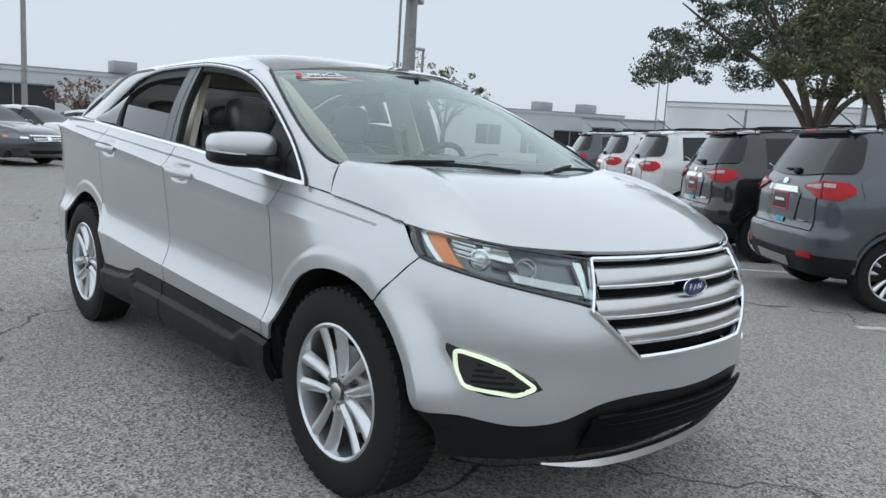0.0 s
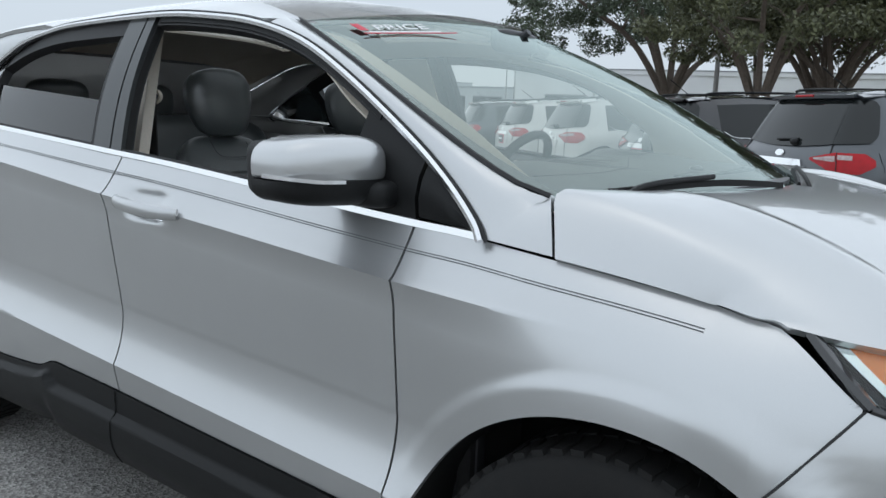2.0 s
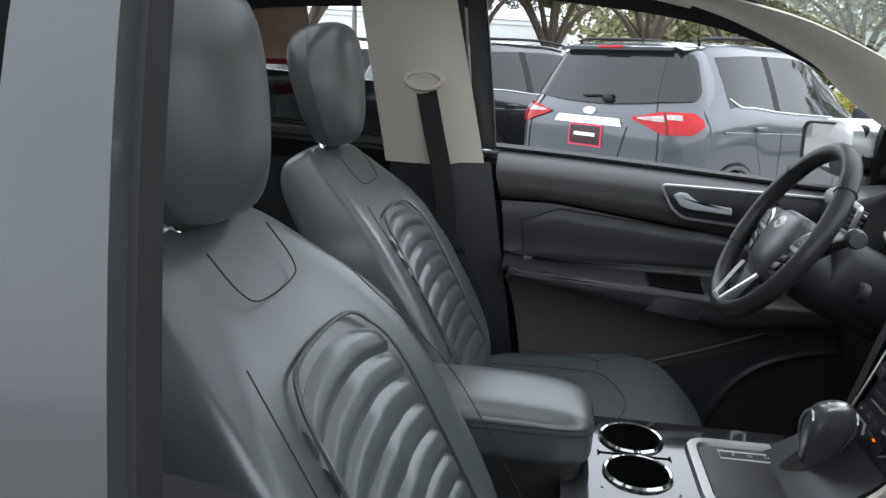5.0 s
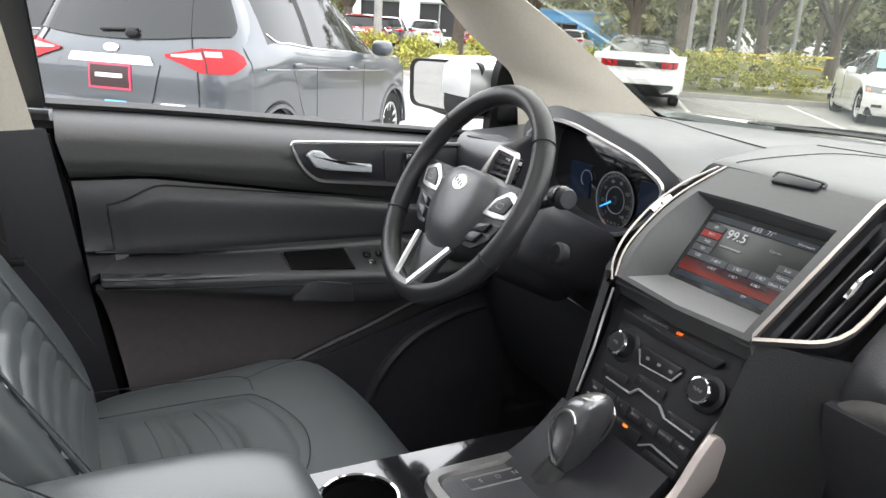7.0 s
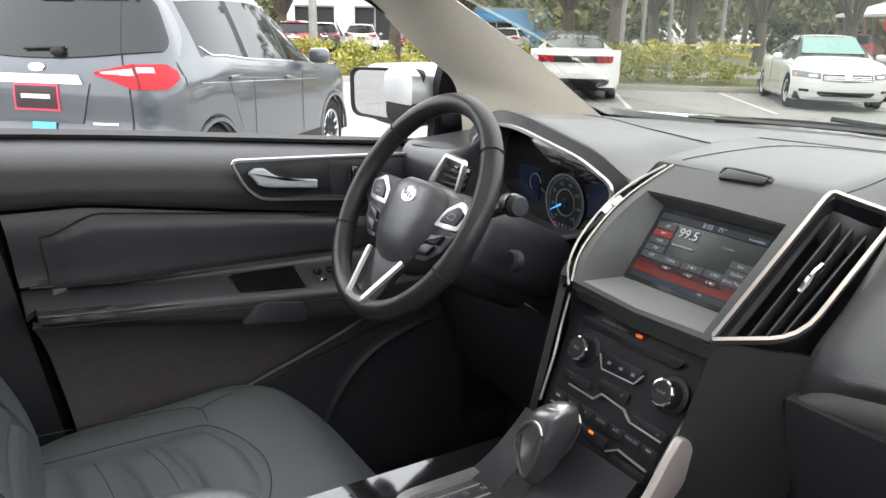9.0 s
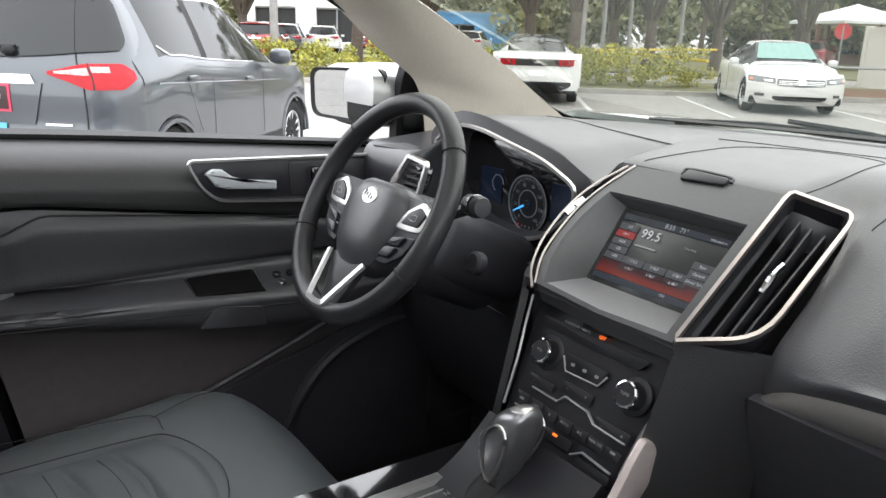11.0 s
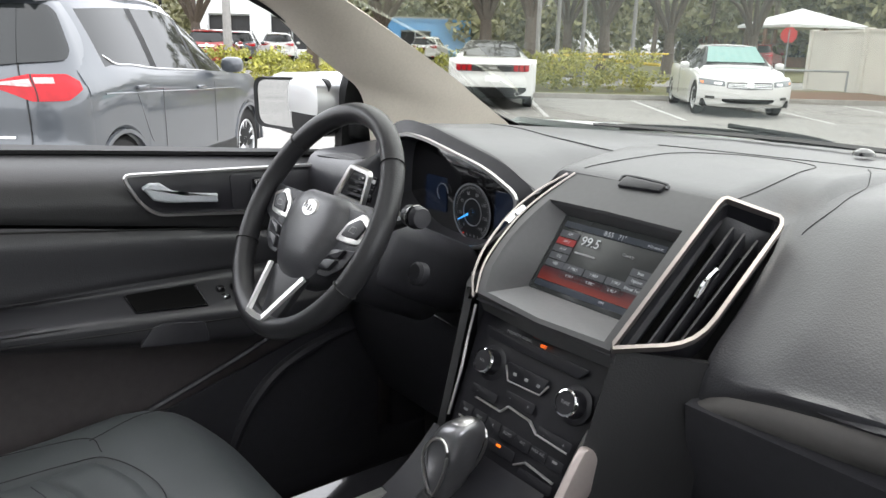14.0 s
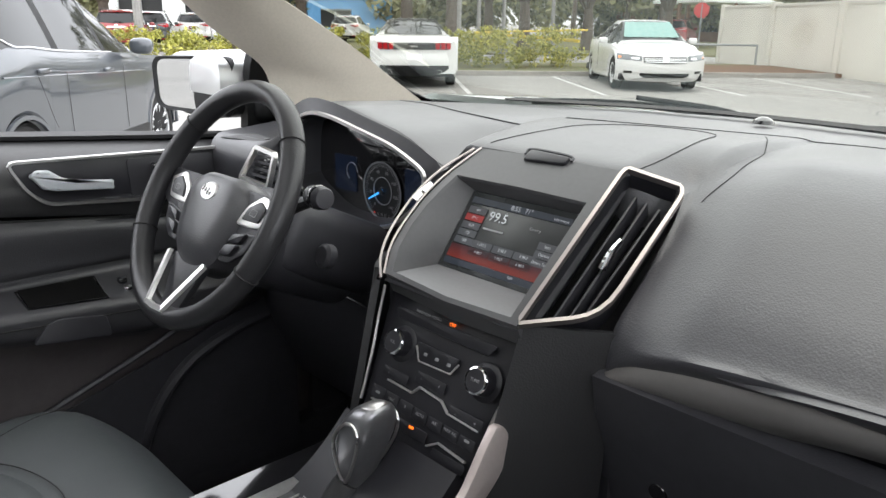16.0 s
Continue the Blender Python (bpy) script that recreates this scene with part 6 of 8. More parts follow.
for k in range(8):
    a = radians(230 - k * 280 / 7)
    text("dial_number", str(20 * k), .0085, G @ Matrix.Translation((r * .68 * math.cos(a), r * .68 * math.sin(a), .0016)), BUTTON_TEXT, cluster, .0001)
part("needle", plate([(-.006, -.0022), (r * .80, -.0007), (r * .80, .0007), (-.006, .0022)], .002, G @ pose(0, 0, .004, 0, 0, 208), .0003, 0), GAUGE_BLUE, cluster)
part("needle_hub", lathe([(0, .007), (.006, .0065), (.0075, .002)], 20, G), STACKBLACK, cluster)
for x0 in (-.135, .062):
    part("trip_screen", plate(rect(x0, -.052, x0 + .062, .012), .002, IN @ Matrix.Translation((0, 0, -.051)), .003, 0), SCR_NIGHT, cluster, "dim display")
part("fuel_arc", moved(sweep([Vector((.016 * math.cos(a), .016 * math.sin(a), 0)) for a in (radians(240 - 24 * k) for k in range(11))], circle(.0009, 4)), IN @ Matrix.Translation((-.082, -.014, -.0475))), BUTTON_TEXT, cluster)
for k, wd in enumerate("PRNDS"):
    text("gear_letter", wd, .007, IN @ Matrix.Translation((-.018 + .010 * k, -.078, -.047)), WARN_RED if k == 0 else BUTTON_TEXT, cluster, .0002)

# driver's outer vent
DV = on((-.545, .612, 1.113), 12)
dv_o = [(-.075, -.012), (-.012, .036), (.062, .028), (.068, -.002), (.048, -.040), (-.040, -.040)]
dvent = part("side_vent", plate([(-.035, -.028), (.0, .022), (.05, .018), (.040, -.030)], .003, DV @ Matrix.Translation((0, 0, -.02)), .004, .0005), GLOSSBLACK, suv, "dash side vent with silver frame")
part("vent_frame", ribbon(rounded([(-.045, -.030), (-.004, .030), (.058, .024), (.050, -.034)], .006, 3), DV, .010, .008, True, 0), SATIN, dvent)
for k in range(4):
    part("slat", plate(rect(-.03 + .004 * k, -.022 + .012 * k, .045, -.018 + .012 * k), .010, DV @ Matrix.Translation((0, 0, -.014)), .001, 0), HARD, dvent)
part("speaker_grille", plate([(-.75 + .575, .018), (-.10, .055), (-.035, .050), (-.06, .030)], .002, DV @ pose(0, .02, .0, -60, 0, 0), .006, 0), SOFT, dvent)

# lower dash: knee panel, glove box
part("knee_panel", grid(lambda u, v: Vector((lerp(-.70, -.125, u), lerp(.70, .80, v) - .04 * math.sin(math.pi * v) * (1 - .4 * u), lerp(1.0, .62, v))), 16, 10, .02), HARD, dash)
part("knee_seam", sweep([(lerp(-.55, -.14, i / 8), .676 + .02 * i / 8, .905 - .035 * i / 8) for i in range(9)], circle(.002, 5)), HARD, dash)
gb = part("glove_box", grid(lambda u, v: Vector((lerp(.195, .72, u), lerp(.622, .70, v ** 1.2) + .02 * (1 - u) * v, lerp(.99, .66, v))), 16, 12, .03), HARD, suv, "black glove box with satin top band")
band_lo = table([(.184, .976), (.198, .974), (.215, .966), (.25, .970), (.345, .980), (.48, 1.000), (.76, 1.012)])
part("glove_band", grid(lambda u, v: Vector((lerp(.198, .74, u), lerp(.612, .606, v ** 2) - .012 * math.sin(math.pi * v), lerp(band_lo(lerp(.198, .74, u)), band_hi(lerp(.198, .74, u)), v))), 30, 8, .01), mat("satin_grey_band", (.16, .152, .146), .36, .4, grain=.12, scale=150), gb, "satin grey trim band")
part("glove_latch", lathe([(0, .004), (.011, .004), (.013, 0)], 20, on((.272, .625, .86), -10)), GLOSSBLACK, gb)
part("glove_pull", box(.50, .612, .865, .05, .012, .02, .005), GLOSSBLACK, gb)
part("glove_side", grid(lambda u, v: Vector((.190 - .004 * v, lerp(.63, .80, u), lerp(.99, .66, v))), 4, 6, .015), HARD, gb)
part("knee_panel_right", grid(lambda u, v: Vector((lerp(.135, .235, u), lerp(.66, .78, v), lerp(.985, .62, v))), 6, 8, .02), CARPET, dash)
part("pedal_box", box(-.38, .92, .55, .60, .10, .40, .03), CARPET, suv)
part("toe_board_right", box(.38, .92, .55, .62, .08, .40, .03), CARPET, suv)
part("brake_pedal", box(-.33, .80, .60, .10, .02, .06, .01, 2, pose(0, 0, 0, 30, 0, 0)), HARD, suv)
part("accelerator", box(-.20, .82, .56, .05, .02, .13, .01, 2, pose(0, 0, 0, 30, 0, 0)), HARD, suv)
part("rear_mirror", superball((0, .62, 1.545), (.12, .025, .036), 3.5), HARD, suv)
part("mirror_stalk", sweep([(0, .63, 1.55), (0, .67, 1.575)], circle(.012, 8)), HARD, suv)


# seats
def seat(x0, dy, kind):
    """Leather bucket seat: cushion, backrest, headrest."""
    def cush_bend(p):
        t = p.x / .265
        q = Vector(p)
        if p.z > 0:
            q.z += .040 * abs(t) ** 3 * (1 - .5 * sstep(.10, .27, p.y)) - .020 * (1 - abs(t)) * (1 - p.y / .3) * .4
        q.z += .022 * sstep(-.1, .16, p.y) - .03 * sstep(.18, .27, p.y)
        q.x *= 1 - .10 * sstep(.10, .28, p.y)
        return q
    st = part(kind, superball((x0, .090 + dy, .628), (.262, .272, .085), 4.5, 48, 24, cush_bend), LEATHER, suv, "black leather bucket seat with ribbed inserts")

    def cush(u, v, lift=0.0):
        x, y = lerp(-.155, .155, u) * (1 - .12 * v), lerp(-.24, .215, v)
        p = Vector((x, y, .085))
        q = cush_bend(p)
        q.z += -.0035 * 0 + lift
        return Vector((x0, .090 + dy, .628)) + q
    part("cushion_insert", grid(lambda u, v: cush(u, lerp(0, .70 - .10 * abs(2 * u - 1) ** 2.5, v), .0040 - .005 * max(abs(math.cos(math.pi * 4 * v)) ** 24, abs(2 * u - 1) ** 14)), 20, 60, .008), LEATHER, st, "ribbed cushion insert")
    for k in range(1, 4):
        part("cross_seam", sweep([cush(lerp(.05, .95, i / 10), (.70 - .10 * abs(.9 * i / 5 - .9) ** 2.5) * (k - .5) / 4 * 1.06, .0035) for i in range(11)], circle(.0009, 5)), THREAD, st)
    part("cushion_piping", sweep(smooth_path([cush(-.02, 0, .004), cush(-.02, .52, .005), cush(.08, .66, .005), cush(.5, .74, .005), cush(.92, .66, .005), cush(1.02, .52, .005), cush(1.02, 0, .004)], 8), circle(.0009, 6)), THREAD, st)
    for q in (-1, 1):
        e = .5 + .5 * q
        part("bolster_seam", sweep(smooth_path([cush(e + q * .22, .0, .004), cush(e + q * .22, .45, .004), cush(e + q * .16, .62, .004), cush(e + q * .02, .64, .004)], 8), circle(.0008, 5)), THREAD, st)
        part("nose_seam", sweep(smooth_path([cush(e + q * .14, .62, .004), cush(e + q * .22, .80, .003), cush(e + q * .30, .95, -.004)], 8), circle(.0008, 5)), THREAD, st)

    B = Matrix.Translation((x0, -.115 + dy, .665)) @ pose(0, 0, 0, 30, 0, 0)      # z up the backrest, -y behind

    def back_bend(p):
        t = p.x / .25
        h = (p.z + .31) / .62
        q = Vector(p)
        q.x *= 1 - .26 * sstep(.55, 1.0, h)
        if p.y > 0:
            q.y += .055 * abs(t) ** 2.6 * (1 - .75 * sstep(.55, .95, h)) + .02 * sstep(.15, .4, h) * (1 - sstep(.5, .9, h)) * (1 - abs(t))
        q.y -= .02 * sstep(.7, 1, h)
        return q
    part("backrest", moved(superball((0, -.02, .33), (.248, .062, .318), 4.2, 52, 30, back_bend), B), LEATHER, st)

    def back(u, v, lift=0.0):
        x, z = lerp(-.145, .145, u) * (1 - .05 * v), lerp(-.26, .28, v)
        q = back_bend(Vector((x, .062, z)))
        return B @ (q + Vector((0, -.02 + lift, .33)))
    part("backrest_insert", grid(lambda u, v: back(u, lerp(.05, .72 - .05 * abs(2 * u - 1) ** 2, v), .006 - .006 * abs(math.cos(math.pi * 9 * v)) ** 8 - .004 * abs(2 * u - 1) ** 12), 16, 72, -.008), LEATHER, st, "ribbed leather insert")
    part("back_piping", sweep(smooth_path([back(-.02, .05, .004), back(-.02, .55, .006), back(.05, .70, .006), back(.25, .745, .006), back(.75, .745, .006), back(.95, .70, .006), back(1.02, .55, .006), back(1.02, .05, .004)], 8), circle(.0028, 6)), LEATHER, st)
    part("yoke_seam", sweep(smooth_path([back(.14, .985, .003), back(.18, .90, .004), back(.30, .865, .004), back(.70, .865, .004), back(.82, .90, .004), back(.86, .985, .003)], 8), circle(.0009, 6)), THREAD, st)
    for s in (-.30, 1.30):
        part("side_seam", sweep(smooth_path([back(s, .05, .004), back(s, .45, .004), back(lerp(.5, s, .85), .80, .003)], 8), circle(.0008, 5)), THREAD, st)

    def head_bend(p):
        t = (p.z + .10) / .2
        return Vector((p.x * lerp(.86, 1.0, sstep(0, .6, t)), p.y * lerp(.75, 1.05, t) + .018 * t - .03 * (p.x / .13) ** 2 * (1 if p.y > 0 else 0), p.z))
    part("headrest", moved(superball((0, .0, .755), (.138, .062, .115), 3.2, 36, 22, head_bend), B @ pose(0, 0, .0, 0, 0, 0) @ Matrix.Translation((0, .055, -.02)) @ Matrix.Translation((0, 0, .76)) @ pose(0, 0, 0, -14, 0, 0) @ Matrix.Translation((0, 0, -.76))), LEATHER, st)
    for s in (-.05, .05):
        part("headrest_post", moved(sweep([(s, -.005, .62), (s, .008, .70)], circle(.007, 10)), B), CHROME, st)
    part("seat_base", box(x0, .06 + dy, .48, .44, .46, .20, .03, 2), HARD, st)
    part("side_shield", box(x0 + math.copysign(.255, x0), .02 + dy, .55, .04, .50, .10, .02, 2), HARD, st)
    return st


seat(-.375, .0, "driver_seat")
seat(.375, .085, "passenger_seat")
# rear bench
part("rear_bench", superball((0, -.95, .60), (.66, .27, .10), 5, 40, 20), LEATHER, suv, "black leather rear bench")
part("rear_backrest", moved(superball((0, 0, .33), (.66, .08, .33), 5, 40, 20), Matrix.Translation((0, -1.18, .64)) @ pose(0, 0, 0, 18, 0, 0)), LEATHER, suv)
for x in (-.42, 0, .42):
    part("rear_headrest", superball((x, -1.40, 1.33), (.13, .055, .085), 3.2, 28, 16), LEATHER, suv)
# paper sheet stuck inside the rear window on the driver's side
SHEET = mat("brown_paper_back", (.30, .20, .14), .8, grain=.7, scale=9, color2=(.45, .36, .30))
sheet = part("window_sheet", grid(lambda u, v: flipx(([house(lerp(-.60, -.83, u), lerp(.42, .95, v), .03)], []))[0][0], 6, 6, .002), SHEET, suv, "brown paper sheet taped inside the rear window")
part("sheet_border", grid(lambda u, v: flipx(([house(lerp(-.60, -.83, u), lerp(.42, .46, v), .034)], []))[0][0], 4, 1, .002), mat("dark_red_print", (.18, .02, .03), .6), sheet)


# ---------------------------------------------------------------- ground
E1 = Vector((.64, .77, 0)).normalized()       # along the rows of bays
E2 = Vector((-.77, .64, 0)).normalized()      # into the bays


def lot(a, d, z=0.0):
    return E1 * a + E2 * d + Vector((0, 0, z))


HEAD = math.degrees(math.atan2(E2.y, E2.x)) - 90      # turns a car built along +y into a bay


def asphalt():
    m = bpy.data.materials.new("worn_asphalt")
    m.use_nodes = True
    n, l = m.node_tree.nodes, m.node_tree.links
    b = n["Principled BSDF"]
    tc = n.new("ShaderNodeTexCoord")

    def noise_(sc, det, lo, hi, dist=0.0):
        t = n.new("ShaderNodeTexNoise")
        t.inputs["Scale"].default_value = sc
        t.inputs["Detail"].default_value = det
        t.inputs["Distortion"].default_value = dist
        l.new(tc.outputs["Object"], t.inputs["Vector"])
        r = n.new("ShaderNodeMapRange")
        r.inputs["From Min"].default_value, r.inputs["From Max"].default_value = lo, hi
        l.new(t.outputs["Fac"], r.inputs["Value"])
        return t, r.outputs["Result"]

    def mix(f, a, c):
        x = n.new("ShaderNodeMix")
        x.data_type = 'RGBA'
        l.new(f, x.inputs["Factor"])
        for s, v in (("A", a), ("B", c)):
            if isinstance(v, tuple):
                x.inputs[s].default_value = (*v, 1)
            else:
                l.new(v, x.inputs[s])
        return x.outputs["Result"]
    vo = n.new("ShaderNodeTexVoronoi")
    vo.inputs["Scale"].default_value = 105
    l.new(tc.outputs["Object"], vo.inputs["Vector"])
    rv = n.new("ShaderNodeMapRange")
    rv.inputs["From Min"].default_value, rv.inputs["From Max"].default_value = 0.1, 0.9
    l.new(vo.outputs["Color"], rv.inputs["Value"])
    col = mix(rv.outputs["Result"], (.050, .048, .045), (.52, .505, .475))
    _, f1 = noise_(.45, 5, .40, .66)
    soften = n.new("ShaderNodeMath")
    soften.operation = 'MULTIPLY'
    soften.inputs[1].default_value = .5
    l.new(f1, soften.inputs[0])
    f1 = soften.outputs[0]
    col = mix(f1, col, (.225, .218, .208))
    # a few long wandering cracks
    cr = n.new("ShaderNodeTexVoronoi")
    cr.feature = 'DISTANCE_TO_EDGE'
    cr.inputs["Scale"].default_value = .33
    wob = n.new("ShaderNodeTexNoise")
    wob.inputs["Scale"].default_value = 1.6
    wob.inputs["Detail"].default_value = 6
    l.new(tc.outputs["Object"], wob.inputs["Vector"])
    add = n.new("ShaderNodeVectorMath")
    add.operation = 'MULTIPLY_ADD'
    add.inputs[1].default_value = (.9, .9, 0)
    l.new(wob.outputs["Color"], add.inputs[0])
    l.new(tc.outputs["Object"], add.inputs[2])
    l.new(add.outputs[0], cr.inputs["Vector"])
    rc = n.new("ShaderNodeMapRange")
    rc.inputs["From Min"].default_value, rc.inputs["From Max"].default_value = .0015, .0045
    rc.inputs["To Min"].default_value, rc.inputs["To Max"].default_value = .8, 0
    l.new(cr.outputs["Distance"], rc.inputs["Value"])
    col = mix(rc.outputs["Result"], col, (.02, .02, .02))
    l.new(col, b.inputs["Base Color"])
    b.inputs["Roughness"].default_value = .85
    bp = n.new("ShaderNodeBump")
    bp.inputs["Strength"].default_value = .6
    bp.inputs["Distance"].default_value = .006
    l.new(vo.outputs["Distance"], bp.inputs["Height"])
    l.new(bp.outputs[0], b.inputs["Normal"])
    return m


ASPHALT = asphalt()
ground = part("ground", ([(-900, -900, 0), (900, -900, 0), (900, 900, 0), (-900, 900, 0)], [(0, 1, 2, 3)]), ASPHALT, None, "grey worn asphalt car park with fine cracks", "structure")
LINEPAINT = mat("worn_white_line", (.62, .62, .60), .7, grain=.5, scale=25, color2=(.25, .25, .25))


def stripe(a, d0, d1, w=.10):
    vs = [lot(a - w / 2, d0, .004), lot(a + w / 2, d0, .004), lot(a + w / 2, d1, .004), lot(a - w / 2, d1, .004)]
    return tagged(part("parking_line", (vs, [(0, 1, 2, 3)]), LINEPAINT, None, "worn white parking bay line on asphalt", "structure"), category="road marking", group="bay lines")


for a in (-.85, 1.8, 4.46, 7.3, 9.85, 12.3):
    stripe(a, 14.4, 19.6)
for a in (-9.6, -6.9, -4.2, -1.5, 1.2):
    stripe(a, 4.0, 8.6)

GRASS = mat("dry_grass", (.10, .12, .04), .9, grain=.7, scale=6, color2=(.16, .10, .05), bump=.6, bscale=40)
MULCH = mat("leaf_mulch", (.17, .085, .05), .95, grain=.8, scale=18, color2=(.07, .06, .03), bump=.8, bscale=50)
KERB = mat("concrete_kerb", (.38, .36, .33), .85, grain=.4, scale=12, stain=.4)


def slab(a0, a1, d0, d1, z0, z1):
    return [lot(a0, d0, z0), lot(a1, d0, z0), lot(a1, d1, z0), lot(a0, d1, z0), lot(a0, d0, z1), lot(a1, d0, z1), lot(a1, d1, z1), lot(a0, d1, z1)], \
        [(0, 3, 2, 1), (4, 5, 6, 7), (0, 1, 5, 4), (1, 2, 6, 5), (2, 3, 7, 6), (3, 0, 4, 7)]


part("kerb", slab(-30, 12.2, 19.8, 19.96, -.05, .13), KERB, None, "concrete kerb along the planted strip", "structure")
part("planting_strip", slab(-30, 12.2, 19.96, 25, -.05, .10), GRASS, None, "dry grass strip behind the bays", "structure")
part("mulch_bed", slab(7.0, 12.45, 19.9, 24.0, -.05, .115), MULCH, None, "brown mulch bed by the wall", "structure")
part("far_verge", slab(-60, 60, 33, 60, -.05, .06), GRASS, None, "grass verge beyond the road", "structure")

# white boundary wall
WALLPAINT = mat("cream_wall_paint", (.66, .63, .57), .75, stain=.25, stain_scale=.8, grain=.1, scale=30, bump=.1, bscale=60)
wall = empty("boundary_wall", "cream painted panel wall with square posts", "wall")
for k in range(8):
    d0 = 28.5 - 4.0 * k
    part("panel", slab(12.55, 12.67, d0 - 3.8, d0 - .2, -.05, 1.95), WALLPAINT, wall)
    part("cap", slab(12.51, 12.71, d0 - 3.8, d0 - .2, 1.95, 2.03), WALLPAINT, wall)
    part("post", slab(12.49, 12.73, d0 - .2, d0 + .05, -.05, 2.08), WALLPAINT, wall)


# ---------------------------------------------------------------- other cars
def slot_paint(ob, material):
    ob.material_slots[0].link = 'OBJECT'
    ob.material_slots[0].material = material


def loft_car(name, label, L, hw, wb, ro, z_low, belt, top, tw, glass_y, wheel_r, paint_m, arch=.36, posts=(), round_tail=True, at=None):
    """A car body lofted from cross-sections along +y; origin on the ground midway between the axles.
    belt, top, tw are functions of y; glass_y: rear glass foot and head, screen head and foot."""
    car = empty(name, label, "car", at=at)
    y_r, y_f = -wb / 2 - ro, -wb / 2 - ro + L
    ax = (wb / 2, -wb / 2)
    ys = sorted(set([round(v, 4) for v in spread(y_r, y_f, 44)] + [round(c - arch * math.cos(math.pi * k / 14), 4) for c in ax for k in range(15)] + [round(v, 4) for v in glass_y] + [round(q, 4) for p in posts for q in p]))

    def half(y):
        q = max(0, (abs(y - (y_r + y_f) / 2) - (L / 2 - .55)) / .55)
        if y < 0 and not round_tail:
            q = 0
        return hw(y) * (1 - .34 * q ** 2.6)

    def lowz(y):
        z = z_low + .10 * max(0, (abs(y - (y_r + y_f) / 2) - (L / 2 - .5)) / .5) ** 2
        for c in ax:
            if abs(y - c) < arch:
                z = max(z, wheel_r + math.sqrt(arch ** 2 - (y - c) ** 2) * .98)
        return z

    def ring(y):
        w, b, t = half(y), belt(y), top(y)
        lo = min(lowz(y), b - .12)
        k = min(tw(y), w - .04)
        t = max(t, b + .012)
        return [Vector((w - .05, y, lo)), Vector((w - .004, y, lo + .06)), Vector((w, y, lerp(lo, b, .45))), Vector((w - .006, y, b - .16 if b - .16 > lo + .07 else lerp(lo, b, .7))), Vector((w - .02, y, b - .06 if b - .06 > lo + .08 else lerp(lo, b, .85))),
                Vector((w - .055, y, b)), Vector((lerp(w - .055, k, .5) + .012, y, lerp(b, t - .105, .5))), Vector((k + .012, y, t - .105)), Vector((k * .90, y, t - .026)), Vector((k * .45, y, t - .002)), Vector((0, y, t))]
    g0, g1, g2, g3 = glass_y

    def kind(y, band):
        if band in (5, 6) and g0 < y < g3 and top(y) - belt(y) > .16:
            for i, (a, b) in enumerate(posts):
                if a < y < b:
                    return "window_post.%d" % i if b - a < .2 else "body"
            return "side_window"
        if band >= 7 and g2 < y < g3:
            return "windscreen"
        if band >= 7 and g0 < y < g1:
            return "rear_window"
        return "body"
    parts_ = {}
    rings = [ring(y) for y in ys]
    for i in range(len(ys) - 1):
        ym = (ys[i] + ys[i + 1]) / 2
        for bnd in range(10):
            kd = kind(ym, bnd)
            quad = [rings[i][bnd], rings[i][bnd + 1], rings[i + 1][bnd + 1], rings[i + 1][bnd]]
            for sgn in (1, -1):
                vs, fs = parts_.setdefault((kd, sgn if kd.startswith(("side", "window_post")) else 0), ([], []))
                n0 = len(vs)
                vs += [Vector((q.x * sgn, q.y, q.z)) for q in quad]
                fs.append((n0, n0 + 1, n0 + 2, n0 + 3) if sgn > 0 else (n0 + 3, n0 + 2, n0 + 1, n0))
    for i in (0, -1):
        vs, fs = parts_[("body", 0)]
        n0 = len(vs)
        lp = rings[i] + [Vector((-q.x, q.y, q.z)) for q in reversed(rings[i][:-1])]
        vs += lp
        fs.append(tuple(range(n0, n0 + len(lp))))
    for (kd, _), (vs, fs) in parts_.items():
        part(kd.split(".")[0], (vs, fs), paint_m if kd == "body" else CLAD if kd.startswith("window_post") else DARKGLASS, car)
    tyre, rim, back, disc, cap, nuts, tread = spoke_wheel(wheel_r, wheel_r * .66, .20, 5, detail=False)
    for c in ax:
        for s, fx in ((1, lambda q: q), (-1, flipx)):
            w = part("wheel", fx(tyre), RUBBER, car)
            w.matrix_basis = Matrix.Translation((s * (hw(c) - .13), c, wheel_r))
            part("rim", fx(rim), ALLOY, w)
            part("rim_back", fx(back), DARKWELL, w)
        part("wheel_well", box(0, c, wheel_r + .14, 2 * hw(c) - .10, arch * 1.94, .42, .06), DARKWELL, car)
    part("underbody", box(0, (y_r + y_f) / 2, z_low + .10, 2 * hw(0) - .12, L - .5, .16, .03), DARKWELL, car)
    return car


# compact suv parked in a row with the tail towards the lane
BLUE_STICKER = mat("blue_sticker", (.10, .40, .62), .5, stain=.4, stain_scale=9)
EL, EWB, ERO = 4.10, 2.52, .74
e_hw = table([(-2.0, .83), (-1.5, .88), (0, .88), (1.3, .88), (2.1, .80)])
e_belt = table([(-2.0, 1.10), (-1.5, 1.13), (-1.2, 1.165), (-.6, 1.12), (.7, 1.055), (1.0, 1.03), (1.6, .98), (2.1, .80)])
e_top = table([(-2.0, 1.05), (-1.94, 1.16), (-1.86, 1.34), (-1.74, 1.52), (-1.62, 1.585), (-1.2, 1.635), (-.4, 1.66), (.15, 1.62), (.55, 1.44), (1.05, 1.10), (1.3, 1.07), (1.8, .98), (2.1, .82)])
e_tw = table([(-2.0, .45), (-1.64, .52), (-1.45, .605), (-.4, .62), (.3, .60), (1.0, .70), (1.8, .62), (2.1, .5)])


